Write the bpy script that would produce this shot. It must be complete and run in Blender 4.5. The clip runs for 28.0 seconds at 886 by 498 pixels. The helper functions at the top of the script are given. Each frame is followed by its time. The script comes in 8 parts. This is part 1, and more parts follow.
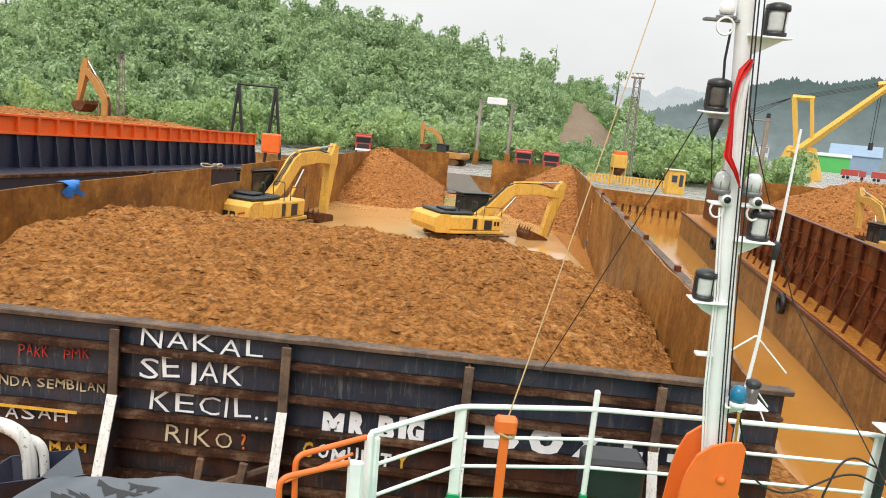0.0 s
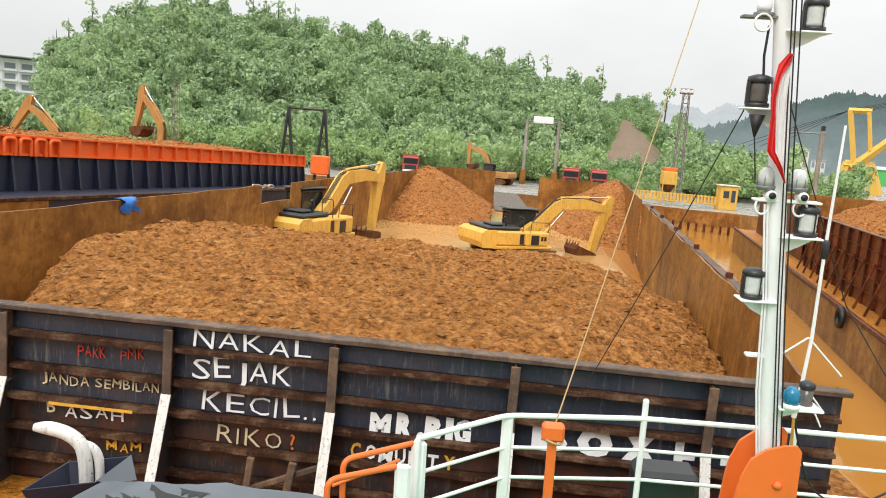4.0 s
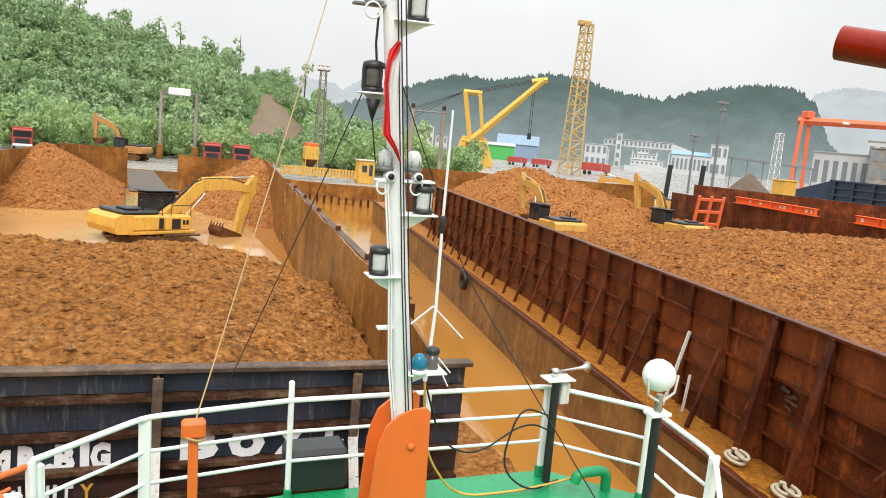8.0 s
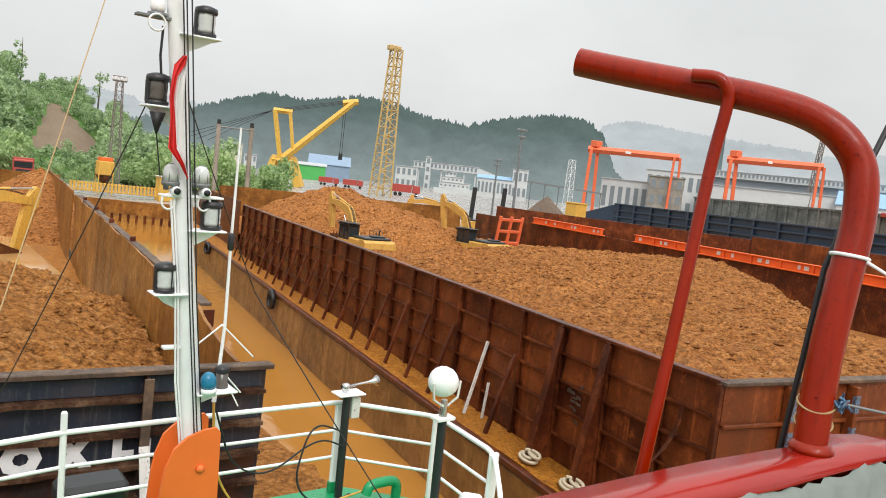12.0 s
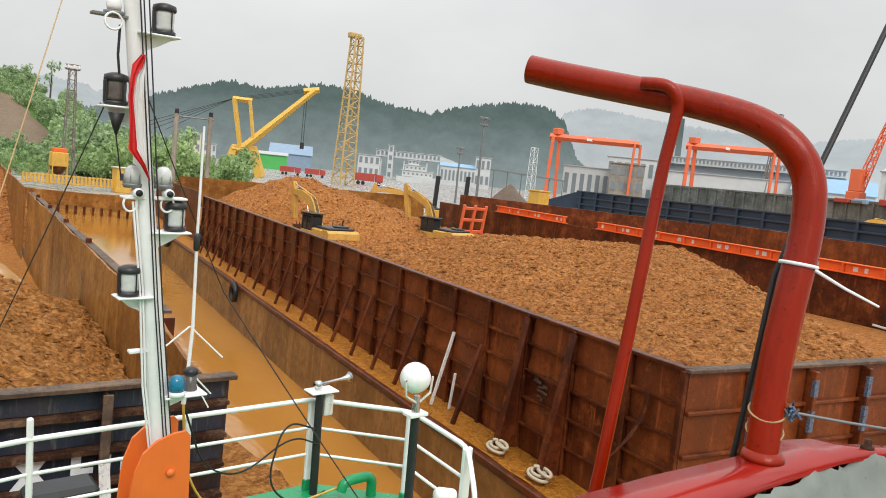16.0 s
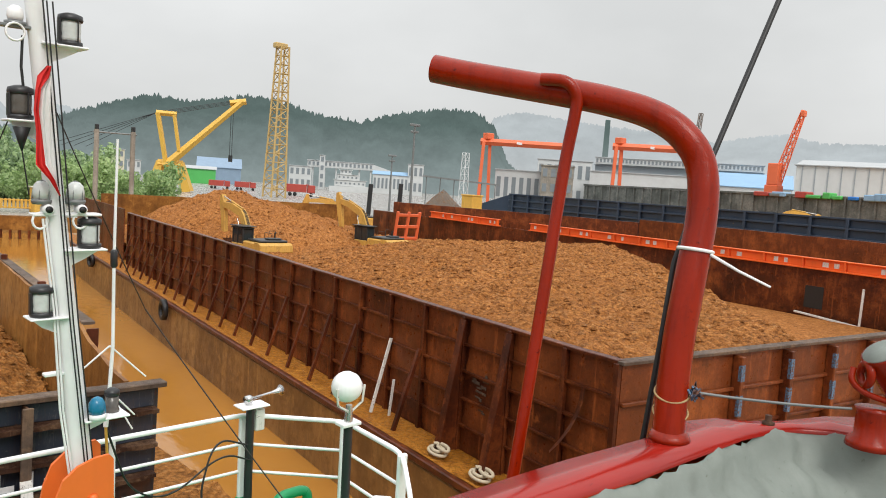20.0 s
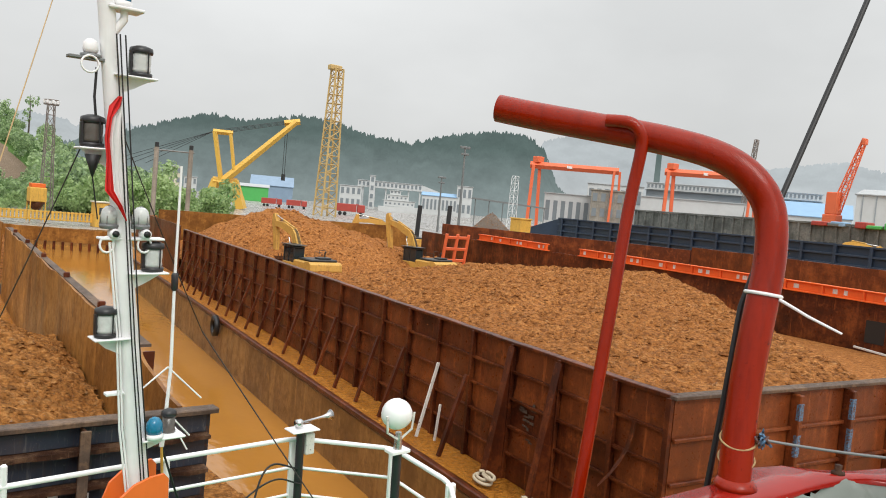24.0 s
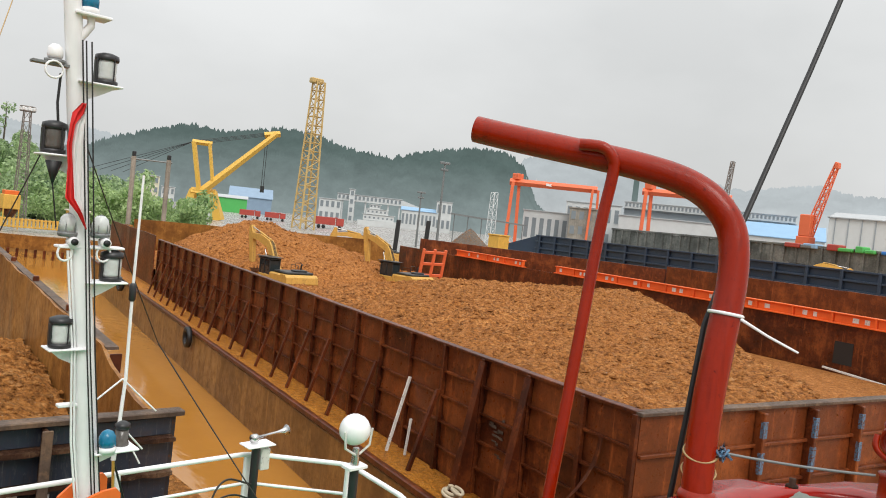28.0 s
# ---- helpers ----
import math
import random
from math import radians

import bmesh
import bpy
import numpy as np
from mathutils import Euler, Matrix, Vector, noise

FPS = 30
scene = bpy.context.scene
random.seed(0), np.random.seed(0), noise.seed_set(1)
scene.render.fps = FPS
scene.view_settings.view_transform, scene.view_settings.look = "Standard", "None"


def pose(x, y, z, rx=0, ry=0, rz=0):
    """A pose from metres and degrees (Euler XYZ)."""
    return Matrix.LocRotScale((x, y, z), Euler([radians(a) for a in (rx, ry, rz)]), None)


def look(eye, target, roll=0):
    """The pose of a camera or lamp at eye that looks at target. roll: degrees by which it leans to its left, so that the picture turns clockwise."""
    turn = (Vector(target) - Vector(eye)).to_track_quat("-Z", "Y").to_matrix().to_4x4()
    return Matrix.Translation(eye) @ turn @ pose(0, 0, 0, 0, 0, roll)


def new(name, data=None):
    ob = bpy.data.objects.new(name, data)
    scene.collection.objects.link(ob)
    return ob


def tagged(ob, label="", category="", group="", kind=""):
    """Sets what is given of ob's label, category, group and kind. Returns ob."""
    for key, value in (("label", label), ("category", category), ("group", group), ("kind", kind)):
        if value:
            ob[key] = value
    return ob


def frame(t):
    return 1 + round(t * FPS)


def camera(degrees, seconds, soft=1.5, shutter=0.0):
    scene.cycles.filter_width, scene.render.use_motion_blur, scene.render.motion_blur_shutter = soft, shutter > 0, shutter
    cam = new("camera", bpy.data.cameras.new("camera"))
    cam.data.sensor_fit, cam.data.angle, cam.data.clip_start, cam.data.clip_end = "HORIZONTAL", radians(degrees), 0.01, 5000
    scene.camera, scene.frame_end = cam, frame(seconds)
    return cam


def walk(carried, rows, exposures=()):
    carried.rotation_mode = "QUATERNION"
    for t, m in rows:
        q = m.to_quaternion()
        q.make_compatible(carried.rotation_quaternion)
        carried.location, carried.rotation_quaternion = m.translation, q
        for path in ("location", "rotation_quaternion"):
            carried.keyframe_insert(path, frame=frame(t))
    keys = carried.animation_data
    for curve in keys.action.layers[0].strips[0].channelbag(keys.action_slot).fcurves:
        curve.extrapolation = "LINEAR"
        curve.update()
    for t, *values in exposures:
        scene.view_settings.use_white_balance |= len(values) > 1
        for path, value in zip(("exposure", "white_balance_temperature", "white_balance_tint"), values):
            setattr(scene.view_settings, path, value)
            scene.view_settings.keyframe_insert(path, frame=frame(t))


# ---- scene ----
cam = camera(60.60, 28.0, 1.0)
# seconds, eye x y z, turn about x y z
PATH = [
    (0, 1.839, -10.121, 7.781, 80.35, -5.44, 0.78),
    (0.5, 1.811, -10.105, 7.750, 80.32, -6.37, 3.86),
    (1, 1.808, -10.080, 7.703, 80.38, -5.90, 7.96),
    (1.5, 1.790, -10.094, 7.648, 79.87, -6.03, 11.44),
    (2, 1.753, -10.104, 7.604, 80.47, -6.78, 15.33),
    (2.5, 1.763, -10.141, 7.565, 80.70, -6.26, 15.40),
    (3, 1.802, -10.143, 7.535, 80.73, -5.30, 11.76),
    (3.5, 1.847, -10.153, 7.512, 81.32, -4.54, 7.60),
    (4, 1.903, -10.208, 7.518, 81.67, -4.36, 4.28),
    (4.5, 1.939, -10.222, 7.533, 81.70, -5.06, -0.30),
    (6.5, 1.961, -10.242, 7.714, 82.10, -5.46, -13.65),
    (7, 1.959, -10.221, 7.750, 81.65, -6.32, -16.53),
    (7.5, 1.957, -10.197, 7.781, 81.68, -5.78, -19.15),
    (8, 1.970, -10.158, 7.763, 81.91, -5.17, -22.08),
    (8.5, 1.979, -10.163, 7.754, 82.17, -5.55, -24.49),
    (9, 1.997, -10.219, 7.714, 82.28, -5.13, -27.36),
    (9.5, 1.966, -10.333, 7.679, 82.60, -5.43, -30.75),
    (10, 1.975, -10.403, 7.651, 83.11, -5.76, -32.37),
    (10.5, 1.989, -10.438, 7.646, 83.73, -5.64, -34.75),
    (11, 2.007, -10.470, 7.644, 84.63, -5.50, -35.09),
    (11.5, 2.022, -10.479, 7.659, 84.91, -5.99, -35.76),
    (13.5, 2.102, -10.280, 7.695, 84.36, -6.85, -36.60),
    (14, 2.121, -10.258, 7.707, 84.10, -5.83, -38.28),
    (14.5, 2.113, -10.225, 7.730, 84.06, -6.13, -39.38),
    (15, 2.092, -10.228, 7.727, 84.19, -6.26, -39.04),
    (15.5, 2.083, -10.269, 7.738, 84.08, -6.62, -38.77),
    (16, 2.070, -10.340, 7.731, 84.33, -5.97, -39.00),
    (16.5, 2.056, -10.423, 7.720, 84.64, -5.88, -39.49),
    (17, 2.044, -10.502, 7.706, 85.07, -4.53, -40.37),
    (17.5, 2.027, -10.539, 7.685, 85.14, -4.21, -40.76),
    (18, 2.031, -10.539, 7.678, 85.41, -4.38, -41.38),
    (18.5, 2.038, -10.502, 7.671, 85.60, -4.06, -42.70),
    (19, 2.063, -10.445, 7.675, 85.53, -4.04, -43.40),
    (19.5, 2.113, -10.417, 7.677, 85.43, -3.84, -43.81),
    (20, 2.153, -10.381, 7.668, 85.31, -3.93, -44.04),
    (20.5, 2.187, -10.376, 7.679, 85.34, -3.88, -44.17),
    (22.5, 2.135, -10.319, 7.759, 85.75, -4.31, -42.69),
    (23, 2.113, -10.293, 7.763, 85.76, -5.71, -40.77),
    (23.5, 2.108, -10.290, 7.770, 85.66, -5.25, -39.93),
    (24, 2.100, -10.310, 7.754, 86.65, -5.10, -40.38),
    (24.5, 2.093, -10.335, 7.722, 86.41, -4.93, -40.17),
    (25, 2.082, -10.341, 7.677, 85.75, -4.82, -39.74),
    (25.5, 2.086, -10.389, 7.645, 85.63, -4.14, -40.55),
    (26, 2.085, -10.422, 7.623, 85.84, -3.59, -40.58),
    (26.5, 2.097, -10.457, 7.606, 86.01, -3.61, -40.18),
    (27, 2.122, -10.488, 7.635, 86.67, -3.70, -40.03),
    (27.5, 2.144, -10.478, 7.695, 86.34, -4.81, -40.02),
    (28, 2.146, -10.478, 7.756, 87.95, -6.17, -41.93),
]
GAIN = [(0.0, 0.16), (1.0, 0.20), (2.5, 0.26), (4.0, 0.2), (8.0, 0.2), (11.0, 0.06), (17.0, -0.08), (28.0, -0.12)]
walk(cam, [(t, pose(*row)) for t, *row in PATH], GAIN)

# the tug rocks at its moorings: seconds, shift x y z, turn about x y z
SWAY = [
    (0, 0.158, 0.226, 0.337, 3.624, -0.551, 0.233),
    (0.5, -0.057, 0.021, 0.466, 3.993, 0.954, 1.954),
    (1, -0.024, -0.015, 0.424, 3.735, 0.854, 1.643),
    (1.5, 0.215, 0.129, 0.255, 3.094, -0.356, -0.560),
    (2, 0.226, 0.073, 0.237, 2.984, -0.303, -0.676),
    (2.5, 0.251, 0.057, 0.208, 2.890, -0.658, -0.585),
    (3, 0.199, 0.097, 0.185, 2.893, -0.612, -0.024),
    (3.5, 0.149, 0.119, 0.157, 2.707, -0.566, 0.709),
    (4, 0.195, 0.043, 0.106, 1.850, -0.912, 0.469),
    (4.5, 0.294, 0.120, 0.083, 1.823, -0.949, -0.927),
    (6.5, 0.325, 0.049, 0.129, 0.941, -0.888, -1.719),
    (7, 0.286, -0.006, 0.171, 0.816, -1.170, -1.574),
    (7.5, 0.251, -0.063, 0.196, 0.799, -1.414, -1.249),
    (8, 0.271, 0.053, 0.219, 1.626, -1.419, -1.575),
    (8.5, 0.290, 0.071, 0.210, 1.542, -1.092, -2.099),
    (9, 0.293, 0.062, 0.190, 1.421, -0.631, -2.338),
    (9.5, 0.208, -0.013, 0.168, 1.098, -0.286, -1.837),
    (10, 0.140, -0.072, 0.177, 1.248, -0.355, -1.087),
    (10.5, 0.075, -0.136, 0.156, 1.135, -0.763, 0.037),
    (11, 0.044, -0.177, 0.169, 1.292, -0.980, 0.547),
    (11.5, 0.051, -0.215, 0.152, 1.050, -1.093, 0.661),
    (13.5, 0.408, -0.083, -0.071, -0.238, -1.280, -1.140),
    (14, 0.440, 0.006, -0.030, 0.283, -1.733, -1.018),
    (14.5, 0.437, 0.083, 0.021, 0.859, -2.408, -0.647),
    (15, 0.408, 0.110, 0.057, 1.287, -2.752, -0.341),
    (15.5, 0.349, 0.043, 0.061, 1.071, -2.365, -0.266),
    (16, 0.297, -0.073, 0.013, 0.446, -1.633, -0.603),
    (16.5, 0.223, -0.204, -0.028, -0.188, -0.808, -0.865),
    (17, 0.156, -0.278, -0.033, -0.324, -0.508, -0.842),
    (17.5, 0.122, -0.276, 0.002, 0.165, -0.941, -0.407),
    (18, 0.127, -0.213, 0.064, 0.865, -1.575, 0.063),
    (18.5, 0.169, -0.094, 0.108, 1.532, -2.353, 0.316),
    (19, 0.207, -0.008, 0.129, 1.713, -2.486, 0.259),
    (19.5, 0.243, -0.010, 0.082, 1.265, -2.026, -0.045),
    (20, 0.267, -0.041, 0.002, 0.527, -1.331, -0.502),
    (20.5, 0.253, -0.096, -0.045, -0.126, -0.567, -0.775),
    (22.5, 0.192, -0.027, 0.066, 0.870, -2.384, 0.850),
    (23, 0.238, -0.031, 0.039, 0.826, -2.671, 0.851),
    (23.5, 0.249, -0.040, 0.028, 0.459, -1.975, 0.168),
    (24, 0.292, -0.051, -0.038, 0.081, -1.469, -0.508),
    (24.5, 0.291, -0.077, -0.077, -0.174, -0.964, -0.918),
    (25, 0.261, -0.077, -0.087, 0.007, -0.997, -0.753),
    (25.5, 0.182, -0.068, -0.026, 0.704, -1.344, -0.013),
    (26, 0.109, -0.076, 0.021, 1.374, -1.956, 0.891),
    (26.5, 0.040, -0.108, 0.067, 1.831, -2.234, 1.673),
    (27, 0.011, -0.173, 0.083, 1.692, -2.087, 1.940),
    (27.5, -0.001, -0.242, 0.074, 0.923, -1.349, 1.681),
    (28, 0.051, -0.268, 0.004, 0.132, -0.881, 1.223),
]
# the near barge heaves on the swell: seconds, rise
HEAVE = [
    (0, -0.008), (0.5, -0.005), (1, -0.002), (1.5, 0.003), (2, 0.002), (2.5, 0.002),
    (3, 0.004), (3.5, 0.005), (4, 0.005), (4.5, 0.005), (6.5, -0.035), (7, -0.062),
    (7.5, -0.077), (8, -0.083), (8.5, -0.071), (9, -0.051), (9.5, -0.014), (10, 0.027),
    (10.5, 0.071), (11, 0.104), (11.5, 0.110), (13.5, -0.032), (14, -0.074), (14.5, -0.109),
    (15, -0.131), (15.5, -0.124), (16, -0.104), (16.5, -0.063), (17, -0.012), (17.5, 0.032),
    (18, 0.057), (18.5, 0.074), (19, 0.079), (19.5, 0.066), (20, 0.049), (20.5, 0.025),
    (22.5, -0.050), (23, -0.065), (23.5, -0.064), (24, -0.048), (24.5, -0.018), (25, 0.015),
    (25.5, 0.054), (26, 0.084), (26.5, 0.095), (27, 0.101), (27.5, 0.092), (28, 0.070),
]

# ---- world and light: a rainy overcast noon ----
world = bpy.data.worlds.new("overcast")
scene.world = world
world.use_nodes = True
wn, wl = world.node_tree.nodes, world.node_tree.links
wn.clear()
w_out = wn.new("ShaderNodeOutputWorld")
w_bg = wn.new("ShaderNodeBackground")
w_sky = wn.new("ShaderNodeTexSky")
w_sky.sky_type = "NISHITA"
w_sky.sun_disc = False
w_sky.sun_elevation, w_sky.sun_rotation = radians(46), radians(-160)
w_sky.dust_density, w_sky.air_density = 6.0, 1.0
w_geo = wn.new("ShaderNodeTexCoord")
w_map = wn.new("ShaderNodeMapping")
w_map.inputs["Scale"].default_value = (1.6, 1.6, 3.2)
w_noise = wn.new("ShaderNodeTexNoise")
w_noise.inputs["Scale"].default_value, w_noise.inputs["Detail"].default_value = 1.1, 5.0
w_ramp = wn.new("ShaderNodeValToRGB")
w_ramp.color_ramp.elements[0].position, w_ramp.color_ramp.elements[0].color = 0.36, (7.1, 7.2, 7.15, 1)
w_ramp.color_ramp.elements[1].position, w_ramp.color_ramp.elements[1].color = 0.66, (8.7, 8.8, 8.75, 1)
w_mix = wn.new("ShaderNodeMixRGB")
w_mix.inputs[0].default_value = 0.93
wl.new(w_geo.outputs["Generated"], w_map.inputs["Vector"])
wl.new(w_map.outputs["Vector"], w_noise.inputs["Vector"])
wl.new(w_noise.outputs["Fac"], w_ramp.inputs["Fac"])
wl.new(w_sky.outputs["Color"], w_mix.inputs[1])
wl.new(w_ramp.outputs["Color"], w_mix.inputs[2])
# an overcast sky grows brighter towards the zenith
w_sep = wn.new("ShaderNodeSeparateXYZ")
w_pow = wn.new("ShaderNodeMath")
w_pow.operation, w_pow.use_clamp = "MULTIPLY", True
w_gain = wn.new("ShaderNodeMath")
w_gain.operation = "MULTIPLY_ADD"
w_gain.inputs[1].default_value, w_gain.inputs[2].default_value = 1.9, 1.0
w_mul = wn.new("ShaderNodeVectorMath")
w_mul.operation = "SCALE"
wl.new(w_geo.outputs["Generated"], w_sep.inputs[0])
wl.new(w_sep.outputs["Z"], w_pow.inputs[0])
wl.new(w_sep.outputs["Z"], w_pow.inputs[1])
wl.new(w_pow.outputs[0], w_gain.inputs[0])
wl.new(w_mix.outputs["Color"], w_mul.inputs[0])
wl.new(w_gain.outputs[0], w_mul.inputs["Scale"])
wl.new(w_mul.outputs[0], w_bg.inputs["Color"])
w_bg.inputs["Strength"].default_value = 0.1
wl.new(w_bg.outputs["Background"], w_out.inputs["Surface"])

sun_data = bpy.data.lights.new("sun", "SUN")
sun_data.energy, sun_data.angle, sun_data.color = 1.5, radians(25), (1.0, 0.97, 0.92)
sun = new("sun", sun_data)
sun.matrix_world = look((0, 0, 60), (Vector((0, 0, 60)) - Vector((-0.3, -0.8, 0.9))))

# ---- materials ----
def nodes_of(name, rough=0.7, metal=0.0):
    m = bpy.data.materials.new(name)
    m.use_nodes = True
    n, l = m.node_tree.nodes, m.node_tree.links
    b = n["Principled BSDF"]
    b.inputs["Roughness"].default_value, b.inputs["Metallic"].default_value = rough, metal
    return m, n, l, b


def coords(n, l, scale=(1, 1, 1), world_space=False):
    mp = n.new("ShaderNodeMapping")
    mp.inputs["Scale"].default_value = scale
    if world_space:
        l.new(n.new("ShaderNodeNewGeometry").outputs["Position"], mp.inputs["Vector"])
    else:
        l.new(n.new("ShaderNodeTexCoord").outputs["Object"], mp.inputs["Vector"])
    return mp.outputs["Vector"]


def noise_tex(n, l, vec, scale, detail=6.0, rough=0.6):
    t = n.new("ShaderNodeTexNoise")
    t.inputs["Scale"].default_value, t.inputs["Detail"].default_value, t.inputs["Roughness"].default_value = scale, detail, rough
    l.new(vec, t.inputs["Vector"])
    return t.outputs["Fac"]


def ramp(n, l, fac, stops):
    r = n.new("ShaderNodeValToRGB")
    while len(r.color_ramp.elements) < len(stops):
        r.color_ramp.elements.new(0.5)
    for e, (p, c) in zip(r.color_ramp.elements, stops):
        e.position, e.color = p, (*c, 1) if len(c) == 3 else c
    l.new(fac, r.inputs["Fac"])
    return r.outputs["Color"]


def mixed(n, l, fac, a, b, mode="MIX"):
    m = n.new("ShaderNodeMixRGB")
    m.blend_type = mode
    for i, v in ((0, fac), (1, a), (2, b)):
        if isinstance(v, (int, float)):
            m.inputs[i].default_value = v
        elif isinstance(v, tuple):
            m.inputs[i].default_value = (*v, 1)
        else:
            l.new(v, m.inputs[i])
    return m.outputs["Color"]


def bumped(n, l, b, height, strength=0.4, dist=0.02):
    bp = n.new("ShaderNodeBump")
    bp.inputs["Strength"].default_value, bp.inputs["Distance"].default_value = strength, dist
    l.new(height, bp.inputs["Height"])
    l.new(bp.outputs["Normal"], b.inputs["Normal"])


def paint(name, col, rough=0.45, wear=(0.16, 0.06, 0.03), amount=0.25, scale=1.0, streak=True, metal=0.0, bump=0.25):
    """Weathered paint on steel: tone drift, rust where it has worn, runs down the face, dented skin."""
    m, n, l, b = nodes_of(name, rough, metal)
    v = coords(n, l, (scale, scale, scale), True)
    big = noise_tex(n, l, v, 0.9, 4)
    fine = noise_tex(n, l, v, 7.0, 8, 0.7)
    base = mixed(n, l, big, tuple(c * 0.72 for c in col), tuple(min(1, c * 1.18) for c in col))
    edge = 0.74 - 0.42 * amount
    worn = ramp(n, l, fine, [(edge, (0, 0, 0)), (min(1, edge + 0.06), (1, 1, 1))])
    base = mixed(n, l, worn, base, wear)
    if streak:
        vs = coords(n, l, (scale * 5, scale * 5, scale * 0.35), True)
        st = noise_tex(n, l, vs, 1.6, 5, 0.65)
        runs = ramp(n, l, st, [(0.5, (0, 0, 0)), (0.75, (amount * 1.3,) * 3)])
        base = mixed(n, l, runs, base, tuple(c * 0.6 for c in wear))
    l.new(base, b.inputs["Base Color"])
    rr = ramp(n, l, fine, [(0.3, (rough * 0.8,) * 3), (0.75, (min(1, rough * 1.5),) * 3)])
    l.new(rr, b.inputs["Roughness"])
    bumped(n, l, b, fine, bump, 0.01 / scale)
    return m


def rusted(name, dark, mid, light, scale=1.0, rough=0.75, bands=0.5, vary=0.0):
    """Rusted plate: blotches at two sizes, pale wet runs, scaly relief."""
    m, n, l, b = nodes_of(name, rough)
    v = coords(n, l, (scale, scale, scale), True)
    big = noise_tex(n, l, v, 0.55, 6, 0.65)
    fine = noise_tex(n, l, v, 5.0, 9, 0.75)
    c = ramp(n, l, big, [(0.32, dark), (0.5, mid), (0.7, light)])
    c = mixed(n, l, ramp(n, l, fine, [(0.45, (0, 0, 0)), (0.72, (0.75,) * 3)]), c, dark)
    mott = noise_tex(n, l, v, 1.9, 8, 0.7)
    c = mixed(n, l, ramp(n, l, mott, [(0.56, (0, 0, 0)), (0.66, (0.6,) * 3)]), c, light)
    c = mixed(n, l, ramp(n, l, mott, [(0.34, (0.75,) * 3), (0.43, (0, 0, 0))]), c, dark)
    vs = coords(n, l, (scale * 3, scale * 3, scale * 0.18), True)
    runs = noise_tex(n, l, vs, 1.5, 6, 0.7)
    c = mixed(n, l, ramp(n, l, runs, [(0.48, (0, 0, 0)), (0.7, (bands,) * 3)]), c, tuple(x * 0.55 for x in mid))
    c = mixed(n, l, ramp(n, l, runs, [(0.28, (bands * 0.9,) * 3), (0.42, (0, 0, 0))]), c, tuple(min(1, x * 1.25) for x in light))
    if vary:
        # each plate has aged in its own way
        rnd = n.new("ShaderNodeObjectInfo").outputs["Random"]
        c = mixed(n, l, ramp(n, l, rnd, [(0.0, (0, 0, 0)), (1.0, (vary,) * 3)]), c, light)
        grain = noise_tex(n, l, v, 16.0, 6, 0.8)
        c = mixed(n, l, ramp(n, l, grain, [(0.3, (0.7,) * 3), (0.46, (0, 0, 0))]), c, dark)
    l.new(c, b.inputs["Base Color"])
    l.new(ramp(n, l, fine, [(0.3, (rough * 0.55,) * 3), (0.7, (rough,) * 3)]), b.inputs["Roughness"])
    b.inputs["Specular IOR Level"].default_value = 0.3 if vary else 0.18
    bumped(n, l, b, fine, 0.5, 0.015)
    return m


def coaming_paint(name, col, pale, rust, rust_share):
    """Old paint on an upright plate: chalky and dark runs straight down it, rust below the ledges, flaked specks."""
    m, n, l, b = nodes_of(name, 0.42)
    v = coords(n, l, (1, 1, 1), True)
    big = noise_tex(n, l, v, 1.3, 5, 0.6)
    c = mixed(n, l, big, tuple(x * 0.55 for x in col), tuple(x * 1.5 for x in col))
    down = noise_tex(n, l, coords(n, l, (9, 9, 0.9), True), 1.0, 7, 0.72)
    thin = noise_tex(n, l, coords(n, l, (26, 26, 2.2), True), 1.0, 5, 0.7)
    fleck = noise_tex(n, l, v, 11.0, 8, 0.78)
    c = mixed(n, l, ramp(n, l, down, [(0.30, (0.9,) * 3), (0.42, (0, 0, 0))]), c, (0.008, 0.007, 0.007))
    c = mixed(n, l, ramp(n, l, down, [(0.57, (0, 0, 0)), (0.66, (0.6,) * 3)]), c, pale)
    c = mixed(n, l, ramp(n, l, thin, [(0.58, (0, 0, 0)), (0.70, (0.55,) * 3)]), c, pale)
    c = mixed(n, l, ramp(n, l, thin, [(0.34, (0.6 * rust_share,) * 3), (0.46, (0, 0, 0))]), c, rust)
    c = mixed(n, l, ramp(n, l, big, [(0.62 - 0.25 * rust_share, (0, 0, 0)), (0.85 - 0.25 * rust_share, (rust_share,) * 3)]), c, rust)
    c = mixed(n, l, ramp(n, l, fleck, [(0.60, (0, 0, 0)), (0.65, (0.7,) * 3)]), c, tuple(x * 0.8 for x in pale))
    l.new(c, b.inputs["Base Color"])
    l.new(ramp(n, l, fleck, [(0.35, (0.28,) * 3), (0.65, (0.6,) * 3)]), b.inputs["Roughness"])
    bumped(n, l, b, fleck, 0.4, 0.01)
    return m


